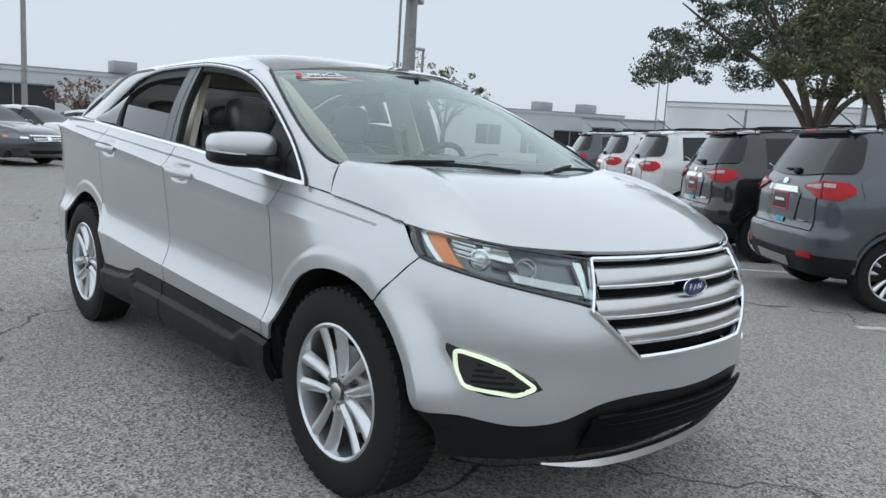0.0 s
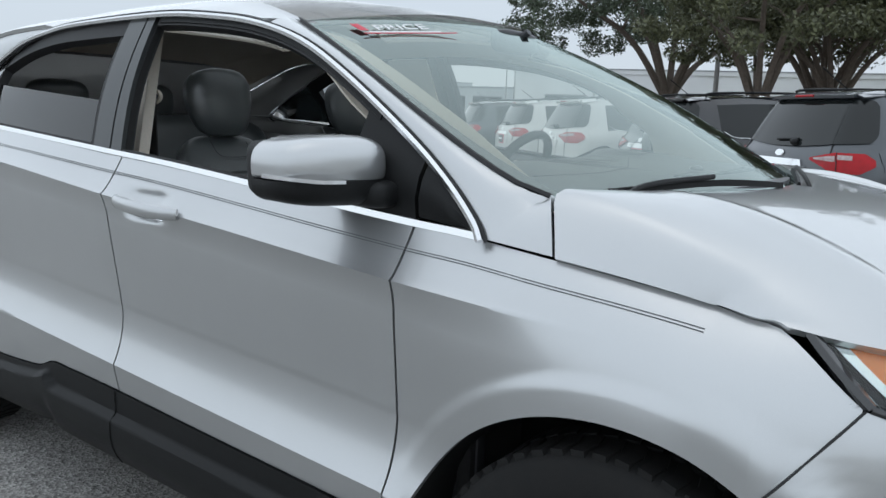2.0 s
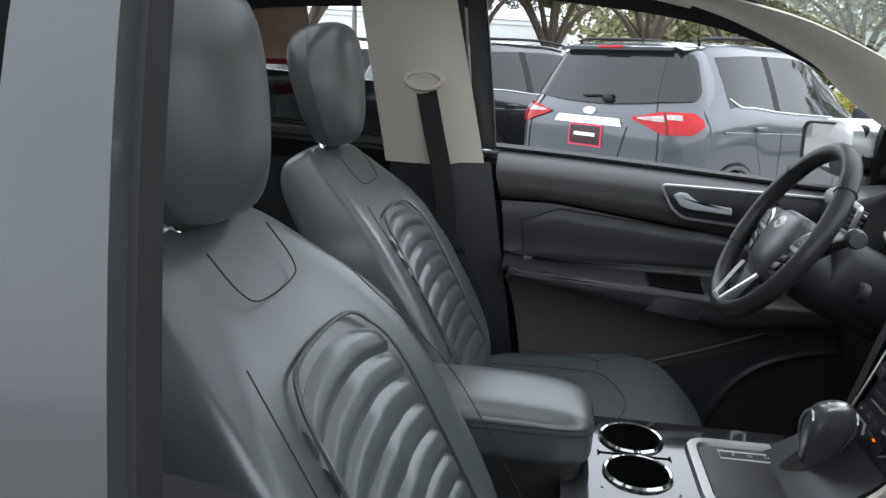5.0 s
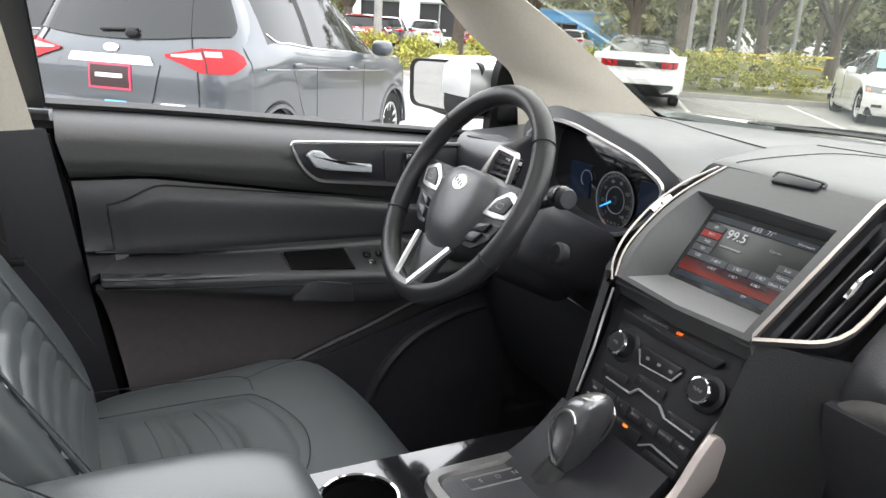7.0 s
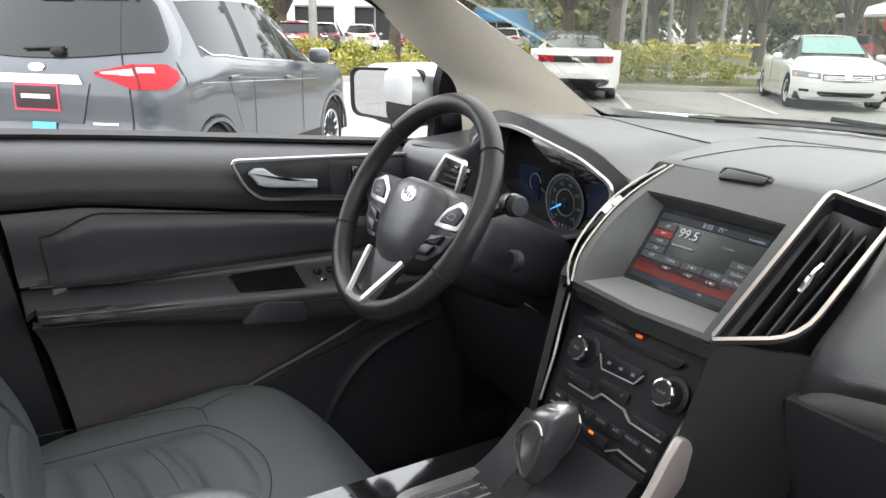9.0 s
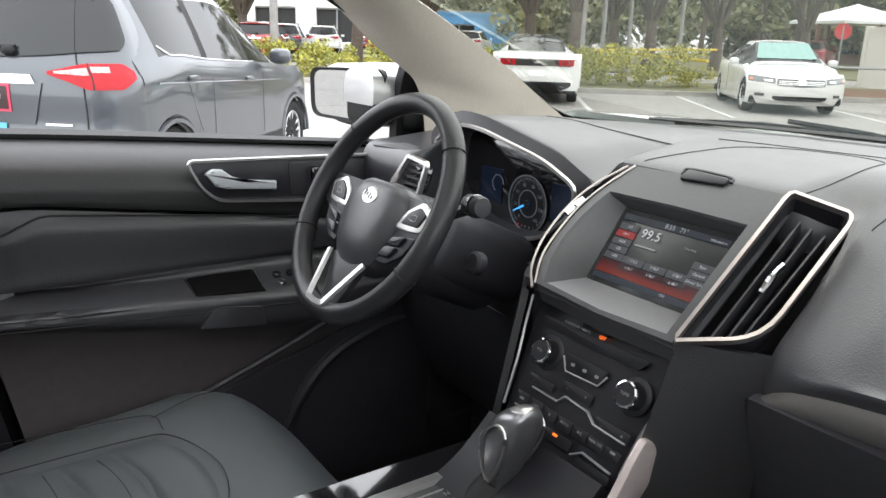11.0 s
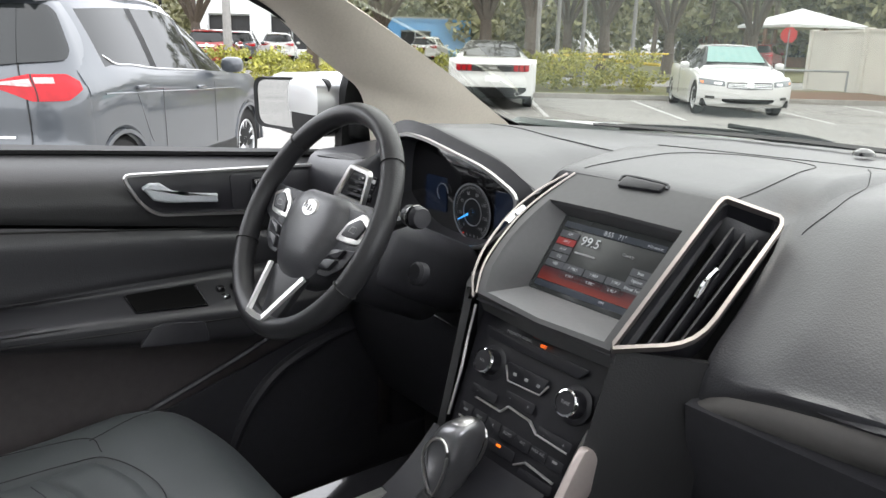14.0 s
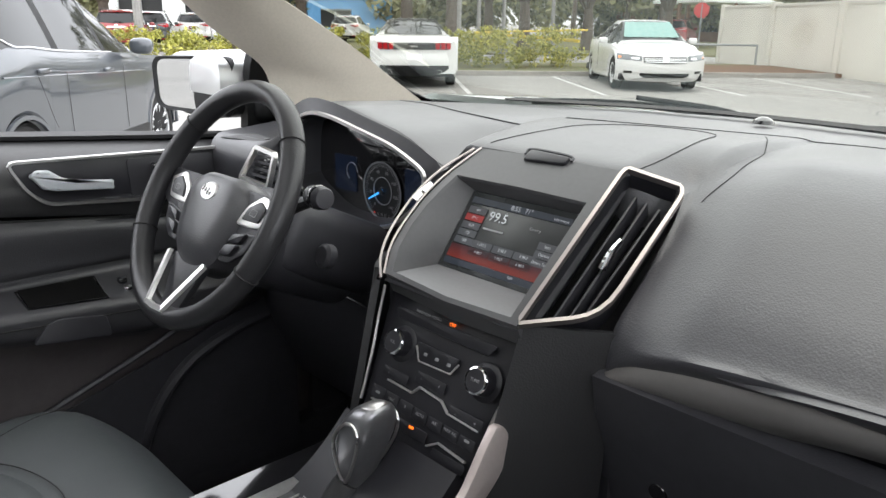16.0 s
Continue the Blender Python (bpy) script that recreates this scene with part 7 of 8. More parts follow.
t_w = table([(.28, .83), (.40, .868), (.70, .88), (.93, .874), (1.03, .86), (1.09, .828), (1.33, .728), (1.555, .605), (1.60, .565)])
t_y = table([(.28, -1.93), (.42, -1.995), (.62, -2.01), (.70, -1.975), (.95, -1.965), (1.09, -1.94), (1.16, -1.905), (1.50, -1.725), (1.60, -1.66)])
t_r = table([(.28, .30), (1.1, .30), (1.5, .20), (1.6, .14)])
t_end = table([(.28, -1.630), (1.05, -1.630), (1.15, -1.52), (1.30, -1.43), (1.60, -1.42)])


def shell(k, z, off=0.0):
    """Rear skin: |k| 0..1 across the tail, 1..2 round the corner, 2..3 along the side."""
    s = math.copysign(1, k)
    k = abs(k)
    w, y, r = t_w(z), t_y(z), t_r(z)
    flat_w = w - r
    if k < 1:
        p, n = Vector((flat_w * k, y + .03 * k * k, z)), Vector((.10 * k, -1, .12))
    elif k < 2:
        a = (k - 1) * math.pi / 2
        p, n = Vector((flat_w + r * math.sin(a), y + .03 + r * (1 - math.cos(a)), z)), Vector((math.sin(a), -math.cos(a), .12))
    else:
        p, n = Vector((w, lerp(y + .03 + r, t_end(z), k - 2), z)), Vector((1, 0, .12))
    p += n.normalized() * off
    return Vector((p.x * s, p.y, p.z))


def tpatch(k0, k1, z0, z1, off, nu=16, nv=8, th=.006):
    a, b = (k0 if callable(k0) else lambda z: k0), (k1 if callable(k1) else lambda z: k1)

    def fn(u, v):
        z = lerp(z0, z1, v)
        return shell(lerp(a(z), b(z), u), z, off)
    return grid(fn, nu, nv, th)


def kx(x):
    return x / .58


def compact_suv(at, pm, label, plate_words=True):
    car = loft_car("parked_suv", label, 3.74, e_hw, EWB, .38, .28, e_belt, e_top, e_tw, (-1.55, -1.50, .16, 1.02), .335, pm, .375,
                   posts=((-1.60, -1.34), (-.68, -.58), (.16, .22), (.72, 1.05)), round_tail=False, at=at)
    part("rear_body", tpatch(-3, 3, .40, 1.59, 0, 96, 48), pm, car)
    part("rear_roof", grid(lambda u, v: Vector((lerp(-.60, .60, u), lerp(-1.40, -1.67, v), 1.622 - .028 * v - .045 * abs(2 * u - 1) ** 5)), 16, 6, .01), pm, car)
    
    def pane(k0, k1, nu):
        """Part of the wrapped rear glass: its lower edge sags in the middle and its outer corner is rounded."""
        def fn(u, v):
            k = lerp(k0, k1, u)
            a = abs(k)
            lo = 1.150 + .034 * min(1, a / 1.14) ** 2 + .030 * max(0, a - 1.14) + .06 * max(0, (a - 1.66) / .16) ** 3
            hi = 1.535 - .05 * max(0, (a - 1.62) / .20) ** 3
            return shell(k, lerp(lo, hi, v), .012)
        return grid(fn, nu, 16, .006)
    part("rear_glass", pane(-1.135, 1.135, 44), DARKGLASS, car, "dark rear window")
    part("spoiler", sweep([shell(lerp(-1.3, 1.3, i / 16), 1.575, .02) for i in range(17)], [(-.05, -.02), (.06, -.024), (.07, .0), (-.05, .022)]), pm, car)
    part("stop_lamp", sweep([shell(lerp(-.26, .26, i / 6), 1.565, .085) for i in range(7)], circle(.012, 6)), REDLAMP, car)
    part("rear_bumper", tpatch(-2.9, 2.9, .42, .665, .014, 60, 8, .02), pm, car)
    part("bumper_cladding", tpatch(-2.9, 2.9, .28, .46, .022, 60, 6, .03), CLAD, car, "black plastic bumper cladding")
    part("skid_panel", tpatch(-.6, .6, .30, .39, .036, 12, 4), SATIN, car)
    part("plate_recess", tpatch(lambda z: -.66 - .5 * (1.0 - z) * -1, lambda z: .66 + .5 * (1.0 - z) * -1, .74, .995, .010, 16, 6), pm, car)
    part("chrome_bar", tpatch(lambda z: -.56 - .7 * (1.02 - z), lambda z: .56 + .7 * (1.02 - z), .99, 1.045, .018, 16, 4, .014), CHROME, car, "chrome tailgate strip")
    pf = part("plate_frame", tpatch(kx(-.165), kx(.165), .815, .985, .018, 8, 5, .012), PLATE_PINK, car, "dealer plate in a red frame")
    part("plate", tpatch(kx(-.150), kx(.150), .830, .972, .021, 8, 4, .004), PLATE, pf)
    part("plate_bar", tpatch(kx(-.105), kx(.105), .893, .920, .0235, 8, 2, .002), LETTER, pf)
    part("badge", lathe([(0, .006), (.055, .004), (.06, 0)], 24, Matrix.Translation(shell(0, 1.09, .008)) @ pose(0, 0, 0, 78, 0, 0) @ Matrix.Diagonal((1, .5, 1, 1))), CHROME, car)
    part("model_bar", tpatch(kx(.38), kx(.55), .738, .750, .010, 8, 1, .003), CHROME, car)
    part("sticker", tpatch(kx(-.05), kx(.12), .70, .745, .012, 6, 2, .002), BLUE_STICKER, car, "pale blue sticker")
    for s in (1, -1):
        part("tailgate_gap", sweep([shell(s * 1.14, lerp(.67, 1.52, i / 16), .004) for i in range(17)], circle(.005, 4)), SEAL, car)
    part("tailgate_gap", sweep([shell(lerp(-1.14, 1.14, i / 24), .672, .006) for i in range(25)], circle(.005, 4)), SEAL, car)
    for s in (1, -1):
        fx = (lambda q: q) if s > 0 else flipx

        def lamp(u, v, off=.018, u0=0.0, u1=1.0):
            q = lerp(u0, u1, u)
            k = lerp(.75, 1.84, q)
            top_z = lerp(1.068, 1.120, min(1, q * 2.2)) - .045 * max(0, q - .86) / .14
            low_z = lerp(1.050, .962, min(1, q * 2.4)) + .065 * max(0, q - .80) / .20
            return shell(k, lerp(low_z, top_z, v), off)
        tl = part("tail_lamp", fx(grid(lamp, 26, 8, .012)), REDLAMP, car, "red tail lamp with clear inner wedge")
        part("clear_wedge", fx(grid(lambda u, v: lamp(u, lerp(.56, .84, v), .022, .08, .46), 10, 3, .004)), DIMLENS, tl)
        part("clear_wedge", fx(grid(lambda u, v: lamp(u, lerp(.66, .88, v), .022, .50, .70), 8, 3, .004)), DIMLENS, tl)
        part("lamp_divider", fx(sweep([lamp(.48, v / 6, .021) for v in range(7)], circle(.004, 5))), SEAL, tl)
        part("quarter_glass", fx(pane(1.142, 1.82, 20)), DARKGLASS, car, "dark quarter window")
        part("bumper_reflector", fx(tpatch(.9, 1.3, .43, .475, .026, 6, 2)), REDLAMP, car)
        part("door_mirror", fx(superball((.97, .62, 1.12), (.10, .06, .07), 3, 16, 10)), pm, car)
        for yy in (-.95, .10):
            part("door_handle", fx(box(.884, yy, 1.0 - .05 * (yy + .9), .03, .16, .03, .01)), pm, car)
        for gap in ([(.880, -.62, .98), (.882, -.62, .5)], [(.878, -1.04, 1.0), (.880, -.90, .70), (.880, -.84, .60)], [(.880, .40, .98), (.882, .40, .45)]):
            part("door_gap", fx(sweep(smooth_path(gap, 4), circle(.0016, 4))), SEAL, car)
        part("body_crease", fx(sweep([(.8755, lerp(-1.45, .9, i / 14), lerp(.985, .90, i / 14)) for i in range(15)], circle(.006, 6))), pm, car)
        part("window_trim", fx(sweep(smooth_path([(e_hw(-1.30) - .085, -1.31, e_belt(-1.3) + .07)] + [(e_hw(y) - .046, y, e_belt(y) + .004) for y in spread(-1.20, .30, 8)], 3), circle(.0045, 5))), CHROME, car)
        part("roof_rail", fx(sweep(smooth_path([(.57, -1.45, 1.60), (.575, -1.35, 1.655), (.58, -.4, 1.685), (.57, .05, 1.655), (.56, .12, 1.62)], 5), circle(.014, 8))), CLAD, car)
        for c in (EWB / 2, -EWB / 2):
            part("arch_cladding", fx(sweep([Vector((.878, c + .385 * math.cos(t), .335 + .385 * math.sin(t))) for t in (math.pi * k / 16 for k in range(17))], [(-.018, -.012), (.018, -.012), (.014, .010), (-.014, .010)], up=(1, 0, 0))), pm, car)
        part("sill_cladding", fx(box(.868, 0, .36, .05, 1.75, .14, .02)), CLAD, car)
    part("wiper_blade", sweep([shell(kx(lerp(-.12, .22, i / 6)), 1.20 + .012 * i / 6, .028) for i in range(7)], circle(.009, 5)), CLAD, car)
    part("wiper_mount", superball(tuple(shell(kx(.17), 1.185, .03)), (.05, .02, .028), 2.5, 12, 8), CLAD, car)
    part("aerial", sweep([(0, -1.35, 1.64), (0, -1.62, 1.82)], circle(.006, 5)), CLAD, car)
    return car


def bay(a, d):
    return Matrix.Translation(lot(a, d)) @ pose(0, 0, 0, 0, 0, HEAD)




def row_bay(k):
    """Bays of the near row: cars stand a little askew of the far row."""
    p = Vector((-4.942, .232, 0)) - E1 * 2.72 * k + E2 * .1 * (k % 2)
    return Matrix.Translation(p) @ pose(0, 0, 0, 0, 0, HEAD - 3.1) @ Matrix.Translation((0, 2.0, 0))


row0 = compact_suv(row_bay(0), GREY_PAINT, "smoke grey compact suv with red tail lamps and dealer plate")
PAINTED = ("body", "rear_body", "rear_roof", "tailgate", "glass_edge", "arch_cladding", "body_crease", "spoiler", "rear_bumper", "plate_recess", "door_mirror", "door_handle")


def repaint(car, m):
    for o in car.children:
        if o.name.split(".")[0] in PAINTED:
            slot_paint(o, m)


for k, (pm, lab) in enumerate(((BLACK_PAINT, "black compact suv with red tail lamps"), (WHITE_PAINT, "white compact suv with red tail lamps"), (WHITE_PAINT, "white compact suv with red tail lamps"), (DARK_PAINT, "dark grey compact suv"))):
    c = copy_thing(row0, row_bay(k + 1))
    repaint(c, pm)
    tagged(c, lab, "car", "parked suv row")
tagged(row0, group="parked suv row")

# white coupe seen from the rear
m_hw = table([(-2.4, .88), (-1.4, .955), (0, .93), (1.4, .95), (2.4, .80)])
m_belt = table([(-2.4, .98), (-1.5, 1.0), (-.5, .98), (.8, .93), (1.5, .90), (2.4, .66)])
m_top = table([(-2.4, .99), (-2.2, 1.055), (-1.75, 1.07), (-1.1, 1.27), (-.45, 1.42), (.1, 1.41), (.5, 1.26), (1.05, .97), (1.6, .93), (2.4, .68)])
m_tw = table([(-2.4, .74), (-1.8, .66), (-.5, .60), (.3, .60), (1.1, .72), (2.4, .6)])
coupe = loft_car("parked_coupe", "white two-door coupe with three-bar tail lamps", 4.70, m_hw, 2.72, 1.05, .20, m_belt, m_top, m_tw, (-1.75, -.50, .12, 1.0), .345, WHITE_PAINT, .385, posts=((-1.75, -1.0), (.12, .2)), round_tail=False,
                 at=Matrix.Translation(Vector((-11.6, 10.6, 0)) + E2 * 2.49) @ pose(0, 0, 0, 0, 0, HEAD))


def coupe_tail(x, z, off=0.0):
    yy = table([(.25, -2.38), (.40, -2.47), (.62, -2.485), (.70, -2.46), (.90, -2.49), (.98, -2.47), (1.05, -2.40)])(z)
    return Vector((x, yy + .22 * (abs(x) / .90) ** 5 - off, z))


def cpatch(x0, x1, z0, z1, off=.0, nu=14, nv=6, th=.012):
    return grid(lambda u, v: coupe_tail(lerp(x0, x1, u), lerp(z0, z1, v), off), nu, nv, th)


part("tail_panel", cpatch(-.925, .925, .36, 1.05, 0, 30, 12), WHITE_PAINT, coupe)
part("dark_panel", cpatch(-.78, .78, .79, .93, .012), GLOSSBLACK, coupe)
for s in (-1, 1):
    for k in range(3):
        x = s * (.44 + .115 * k)
        part("tail_lamp", cpatch(min(x, x + s * .09), max(x, x + s * .09), .80, .925, .024, 4, 3), REDLAMP, coupe, "red three-bar tail lamp")
    part("exhaust", lathe([(.045, 0), (.05, .05), (.042, .05), (.04, 0)], 16, Matrix.Translation((s * .52, -2.44, .34)) @ pose(0, 0, 0, 90, 0, 0)), CHROME, coupe)
part("diffuser", cpatch(-.72, .72, .25, .47, .010), CLAD, coupe)
part("spoiler", sweep([coupe_tail(lerp(-.72, .72, i / 12), 1.075, -.06) for i in range(13)], [(-.10, -.015), (.03, -.02), (.03, .012), (-.08, .012)]), WHITE_PAINT, coupe)
part("plate", cpatch(-.155, .155, .58, .70, .014, 4, 3), LETTER, coupe)
part("letter_bar", cpatch(-.075, .075, .845, .875, .022, 4, 2), CHROME, coupe)

# white saloon seen from the front
h_hw = table([(-2.4, .78), (-1.4, .92), (0, .925), (1.4, .92), (2.4, .80)])
h_belt = table([(-2.4, 1.0), (-1.5, 1.0), (0, .96), (.9, .93), (1.5, .88), (2.4, .60)])
h_top = table([(-2.4, 1.0), (-1.9, 1.10), (-1.5, 1.13), (-.8, 1.36), (-.2, 1.455), (.3, 1.43), (.6, 1.32), (1.15, 1.01), (1.6, .95), (2.2, .80), (2.4, .62)])
h_tw = table([(-2.4, .70), (-1.6, .66), (-.4, .58), (.4, .59), (1.1, .76), (2.0, .66), (2.4, .55)])


def saloon(at, pm, label):
    car = loft_car("parked_saloon", label, 4.86, h_hw, 2.775, 1.12, .19, h_belt, h_top, h_tw, (-1.55, -.75, .28, 1.12), .335, pm, .37, posts=((-1.6, -1.1), (-.28, -.20), (.28, .36)), at=at)

    def face(x, z, off=0.0):
        yy = table([(.20, 2.26), (.35, 2.40), (.52, 2.42), (.70, 2.36), (.80, 2.22), (.88, 2.05)])(z)
        return Vector((x, yy - .50 * (abs(x) / .93) ** 3.2 + off, z))

    def fp(x0, x1, z0, z1, off=.0, nu=14, nv=5, th=.015):
        return grid(lambda u, v: face(lerp(x0, x1, u), lerp(z0(lerp(x0, x1, u)) if callable(z0) else z0, z1(lerp(x0, x1, u)) if callable(z1) else z1, v), off), nu, nv, th)
    part("front_bumper", fp(-.92, .92, .22, .80, 0, 30, 10), pm, car)
    gr = part("grille", fp(-.44, .44, lambda x: .565 + .05 * abs(x), .70, .012), GLOSSBLACK, car)
    part("grille_strip", fp(-.46, .46, .705, .735, .022, 14, 2), CHROME, gr)
    for k in range(3):
        part("grille_bar", fp(-.42, .42, .60 + .03 * k, .612 + .03 * k, .02, 12, 1), CHROME, gr)
    part("emblem", fp(-.06, .06, .61, .70, .03, 4, 3), CHROME, gr)
    part("lower_intake", fp(-.50, .50, .305, .385, .012), CLAD, car)
    part("intake_lip", fp(-.52, .52, .285, .300, .018, 14, 2), SATIN, car)
    for s in (-1, 1):
        a, b = (.47, .90) if s > 0 else (-.90, -.47)
        hl = part("headlight", fp(a, b, lambda x: .62 + .06 * (abs(x) - .47), lambda x: .715 + .10 * (abs(x) - .47), .014, 10, 4), LAMPBOWL, car, "clear headlight")
        a2, b2 = (.83, .88) if s > 0 else (-.88, -.83)
        part("amber_marker", fp(a2, b2, .67, .71, .020, 4, 3), AMBER, hl)
        a4, b4 = (.52, .66) if s > 0 else (-.66, -.52)
        part("lamp_reflector", fp(a4, b4, .65, .69, .022, 4, 3), CHROME, hl)
        a3, b3 = (.64, .79) if s > 0 else (-.79, -.64)
        part("fog_lamp", fp(a3, b3, .375, .425, .012, 5, 3), GLOSSBLACK, car)
        fx = (lambda q: q) if s > 0 else flipx
        part("door_mirror", fx(superball((1.0, .72, 1.0), (.10, .06, .07), 3, 16, 10)), pm, car)
        for yy in (-.85, .20):
            part("door_handle", fx(box(.92, yy, .86, .03, .15, .025, .008)), pm, car)
        part("door_gap", fx(sweep([(.926, -.24, .93), (.930, -.24, .35)], circle(.004, 4))), SEAL, car)
        part("window_trim", fx(sweep([(h_hw(y) - .045, y, h_belt(y) + .002) for y in spread(-1.35, .85, 14)], circle(.008, 5))), CHROME, car)
    return car


hh = Vector((.715, -.70, 0)).normalized()
HH = math.degrees(math.atan2(hh.y, hh.x)) - 90
SUNSHADE = mat("windscreen_sunshade", (.26, .40, .37), .55, .3, grain=.5, scale=14, color2=(.12, .30, .30))
h0 = saloon(Matrix.Translation(Vector((-8.62, 14.9, 0)) - hh * 1.39) @ pose(0, 0, 0, 0, 0, HH), WHITE_PAINT, "white four-door saloon with teal sunshade in the windscreen")
part("sunshade", grid(lambda u, v: Vector((lerp(-.56, .56, u) * lerp(1.08, .9, v), lerp(1.02, .52, v), lerp(1.055, 1.372, v) + .022 + .005 * math.sin(u * 40))), 40, 6, .006), SUNSHADE, h0, "crinkled teal sunshade")
for (x, y), rz, pm, lab in (((-1.4, -18.4), -60, DARK_PAINT, "dark grey four-door saloon"), ((-3.2, -21.0), -52, WHITE_PAINT, "white four-door saloon"), ((-5.6, -22.6), -55, WHITE_PAINT, "white four-door saloon"), ((-4.0, -25.5), -55, WHITE_PAINT, "white four-door saloon"), ((-9.0, -27.5), -55, WHITE_PAINT, "white four-door saloon")):
    c = copy_thing(h0, Matrix.Translation((x, y, 0)) @ pose(0, 0, 0, 0, 0, rz + 90))
    for o in list(c.children):
        if o.name.startswith("sunshade"):
            bpy.data.objects.remove(o)
        elif o.name.split(".")[0] in ("body", "front_bumper", "door_mirror", "door_handle"):
            slot_paint(o, pm)
    tagged(c, lab + " parked on asphalt", "car", "far parked cars")
for (x, y), rz, pm, lab in (((-31, 12.2), 60, RED_PAINT, "dark red compact suv far off"), ((-36, 15.5), 60, DARK_PAINT, "dark compact suv far off"), ((-40, 19.5), 60, WHITE_PAINT, "white compact suv far off"), ((-44, 25), 40, RED_PAINT, "red compact suv far off"), ((-40, 30), 40, WHITE_PAINT, "white compact suv far off"), ((-24, 42), 20, RED_PAINT, "red compact suv far off")):
    c = copy_thing(row0, Matrix.Translation((x, y, 0)) @ pose(0, 0, 0, 0, 0, rz))
    repaint(c, pm)
    tagged(c, lab, "car", "far parked cars")


# ---------------------------------------------------------------- plants
BARK = mat("oak_bark", (.12, .095, .075), .9, grain=.6, scale=14, bump=.8, bscale=30)
def leafmat(name, c, c2):
    m = mat(name, c, .55, grain=.6, scale=1.2, color2=c2)
    n, l = m.node_tree.nodes, m.node_tree.links
    g = n.new("ShaderNodeNewGeometry")
    hs = n.new("ShaderNodeHueSaturation")
    mr = n.new("ShaderNodeMapRange")
    mr.inputs["To Min"].default_value, mr.inputs["To Max"].default_value = .55, 1.5
    l.new(g.outputs["Random Per Island"], mr.inputs["Value"])
    l.new(mr.outputs["Result"], hs.inputs["Value"])
    b = n["Principled BSDF"]
    src = b.inputs["Base Color"].links[0].from_socket
    l.new(src, hs.inputs["Color"])
    l.new(hs.outputs[0], b.inputs["Base Color"])
    return m


OAKLEAF = leafmat("oak_leaf", (.062, .082, .046), (.032, .044, .024))
YELLEAF = leafmat("hedge_leaf_yellow_green", (.34, .32, .055), (.15, .18, .04))
OLIVELEAF = leafmat("olive_leaf", (.10, .105, .05), (.055, .062, .03))
# Distance haze is mixed into this leaf colour, making the olive paler.
HAZELEAF = leafmat("hazed_olive_leaf", (.21, .205, .105), (.14, .14, .075))
PALMLEAF = leafmat("palm_leaf", (.06, .085, .03), (.04, .05, .02))


def leaf_cloud(centres, radii, per, size, rng, flat=.75):
    """Many small folded leaves scattered through clumps."""
    c = np.repeat(np.array(centres, float), per, axis=0)
    r = np.repeat(np.array(radii, float), per)[:, None]
    n = len(c)

    def unit(v):
        return v / np.maximum(1e-6, np.linalg.norm(v, axis=1))[:, None]
    q = c + unit(rng.normal(size=(n, 3))) * r * rng.uniform(.35, 1.0, (n, 1)) ** .6 * np.array([1, 1, flat])
    a = unit(rng.normal(size=(n, 3)))
    b = unit(np.cross(a, rng.normal(size=(n, 3))))
    s = size * rng.uniform(.6, 1.4, (n, 1))
    verts = np.stack([q - a * s, q + b * s * .42, q + a * s, q - b * s * .42], axis=1).reshape(-1, 3)
    faces = np.arange(4 * n).reshape(-1, 4)
    return verts.tolist(), faces.tolist()


def raw_mesh(name, verts, faces):
    me = bpy.data.meshes.new(name)
    me.from_pydata(verts, [], faces)
    return me


def tree(at, h, r, seed, trunk=.22, leaf=OAKLEAF, clumps=90, per=150, size=.095, low=.44, label="live oak with dark green crown and spreading limbs", fill=1.0):
    rng = np.random.default_rng(seed)
    t = empty("tree", label, "tree", at=Matrix.Translation(at))
    shapes = []
    fork = h * low * .55
    shapes.append(sweep(smooth_path([(0, 0, -.1), (.05, .03, fork * .5), (0, .05, fork)], 5), circle(trunk, 10), scale=lambda k: 1.25 - .45 * k))
    centres, radii = [], []
    nl = 7
    for i in range(nl):
        a = 2 * math.pi * (i + rng.uniform(-.3, .3)) / nl
        reach = r * rng.uniform(.55, .95)
        top = h * rng.uniform(.55, .88)
        p = [Vector((0, .05, fork * .9)), Vector((math.cos(a) * reach * .3, math.sin(a) * reach * .3, lerp(fork, top, .45))), Vector((math.cos(a) * reach * .7, math.sin(a) * reach * .7, lerp(fork, top, .75))), Vector((math.cos(a) * reach, math.sin(a) * reach, top))]
        path = smooth_path(p, 5)
        shapes.append(sweep(path, circle(trunk * .55, 7), scale=lambda k: 1 - .82 * k))
        for j in range(3):
            s = path[6 + 3 * j]
            e = s + Vector((rng.normal() * r * .25, rng.normal() * r * .25, abs(rng.normal()) * h * .12))
            shapes.append(sweep([s, s.lerp(e, .5) + Vector((0, 0, .1)), e], circle(trunk * .22, 5), scale=lambda k: 1 - .8 * k))
            centres.append(tuple(e))
            radii.append(r * rng.uniform(.14, .24))
    for _ in range(clumps):
        a, q = rng.uniform(0, 2 * math.pi), math.sqrt(rng.uniform(.02, 1)) * r
        zz = h * low + (h - h * low) * math.sqrt(max(0, 1 - (q / r) ** 2)) * rng.uniform(.25, 1.0)
        centres.append((math.cos(a) * q, math.sin(a) * q, zz))
        radii.append(r * rng.uniform(.05, .14))
    part("trunk", merge(*shapes), BARK, t)
    part("crown", raw_mesh("crown", *leaf_cloud(centres, radii, int(per * fill), size, rng)), leaf, t)
    return t


def polar(brg, d, eye=(2.4, 3.6)):
    return Vector((eye[0] + d * math.cos(radians(brg)), eye[1] + d * math.sin(radians(brg)), 0))


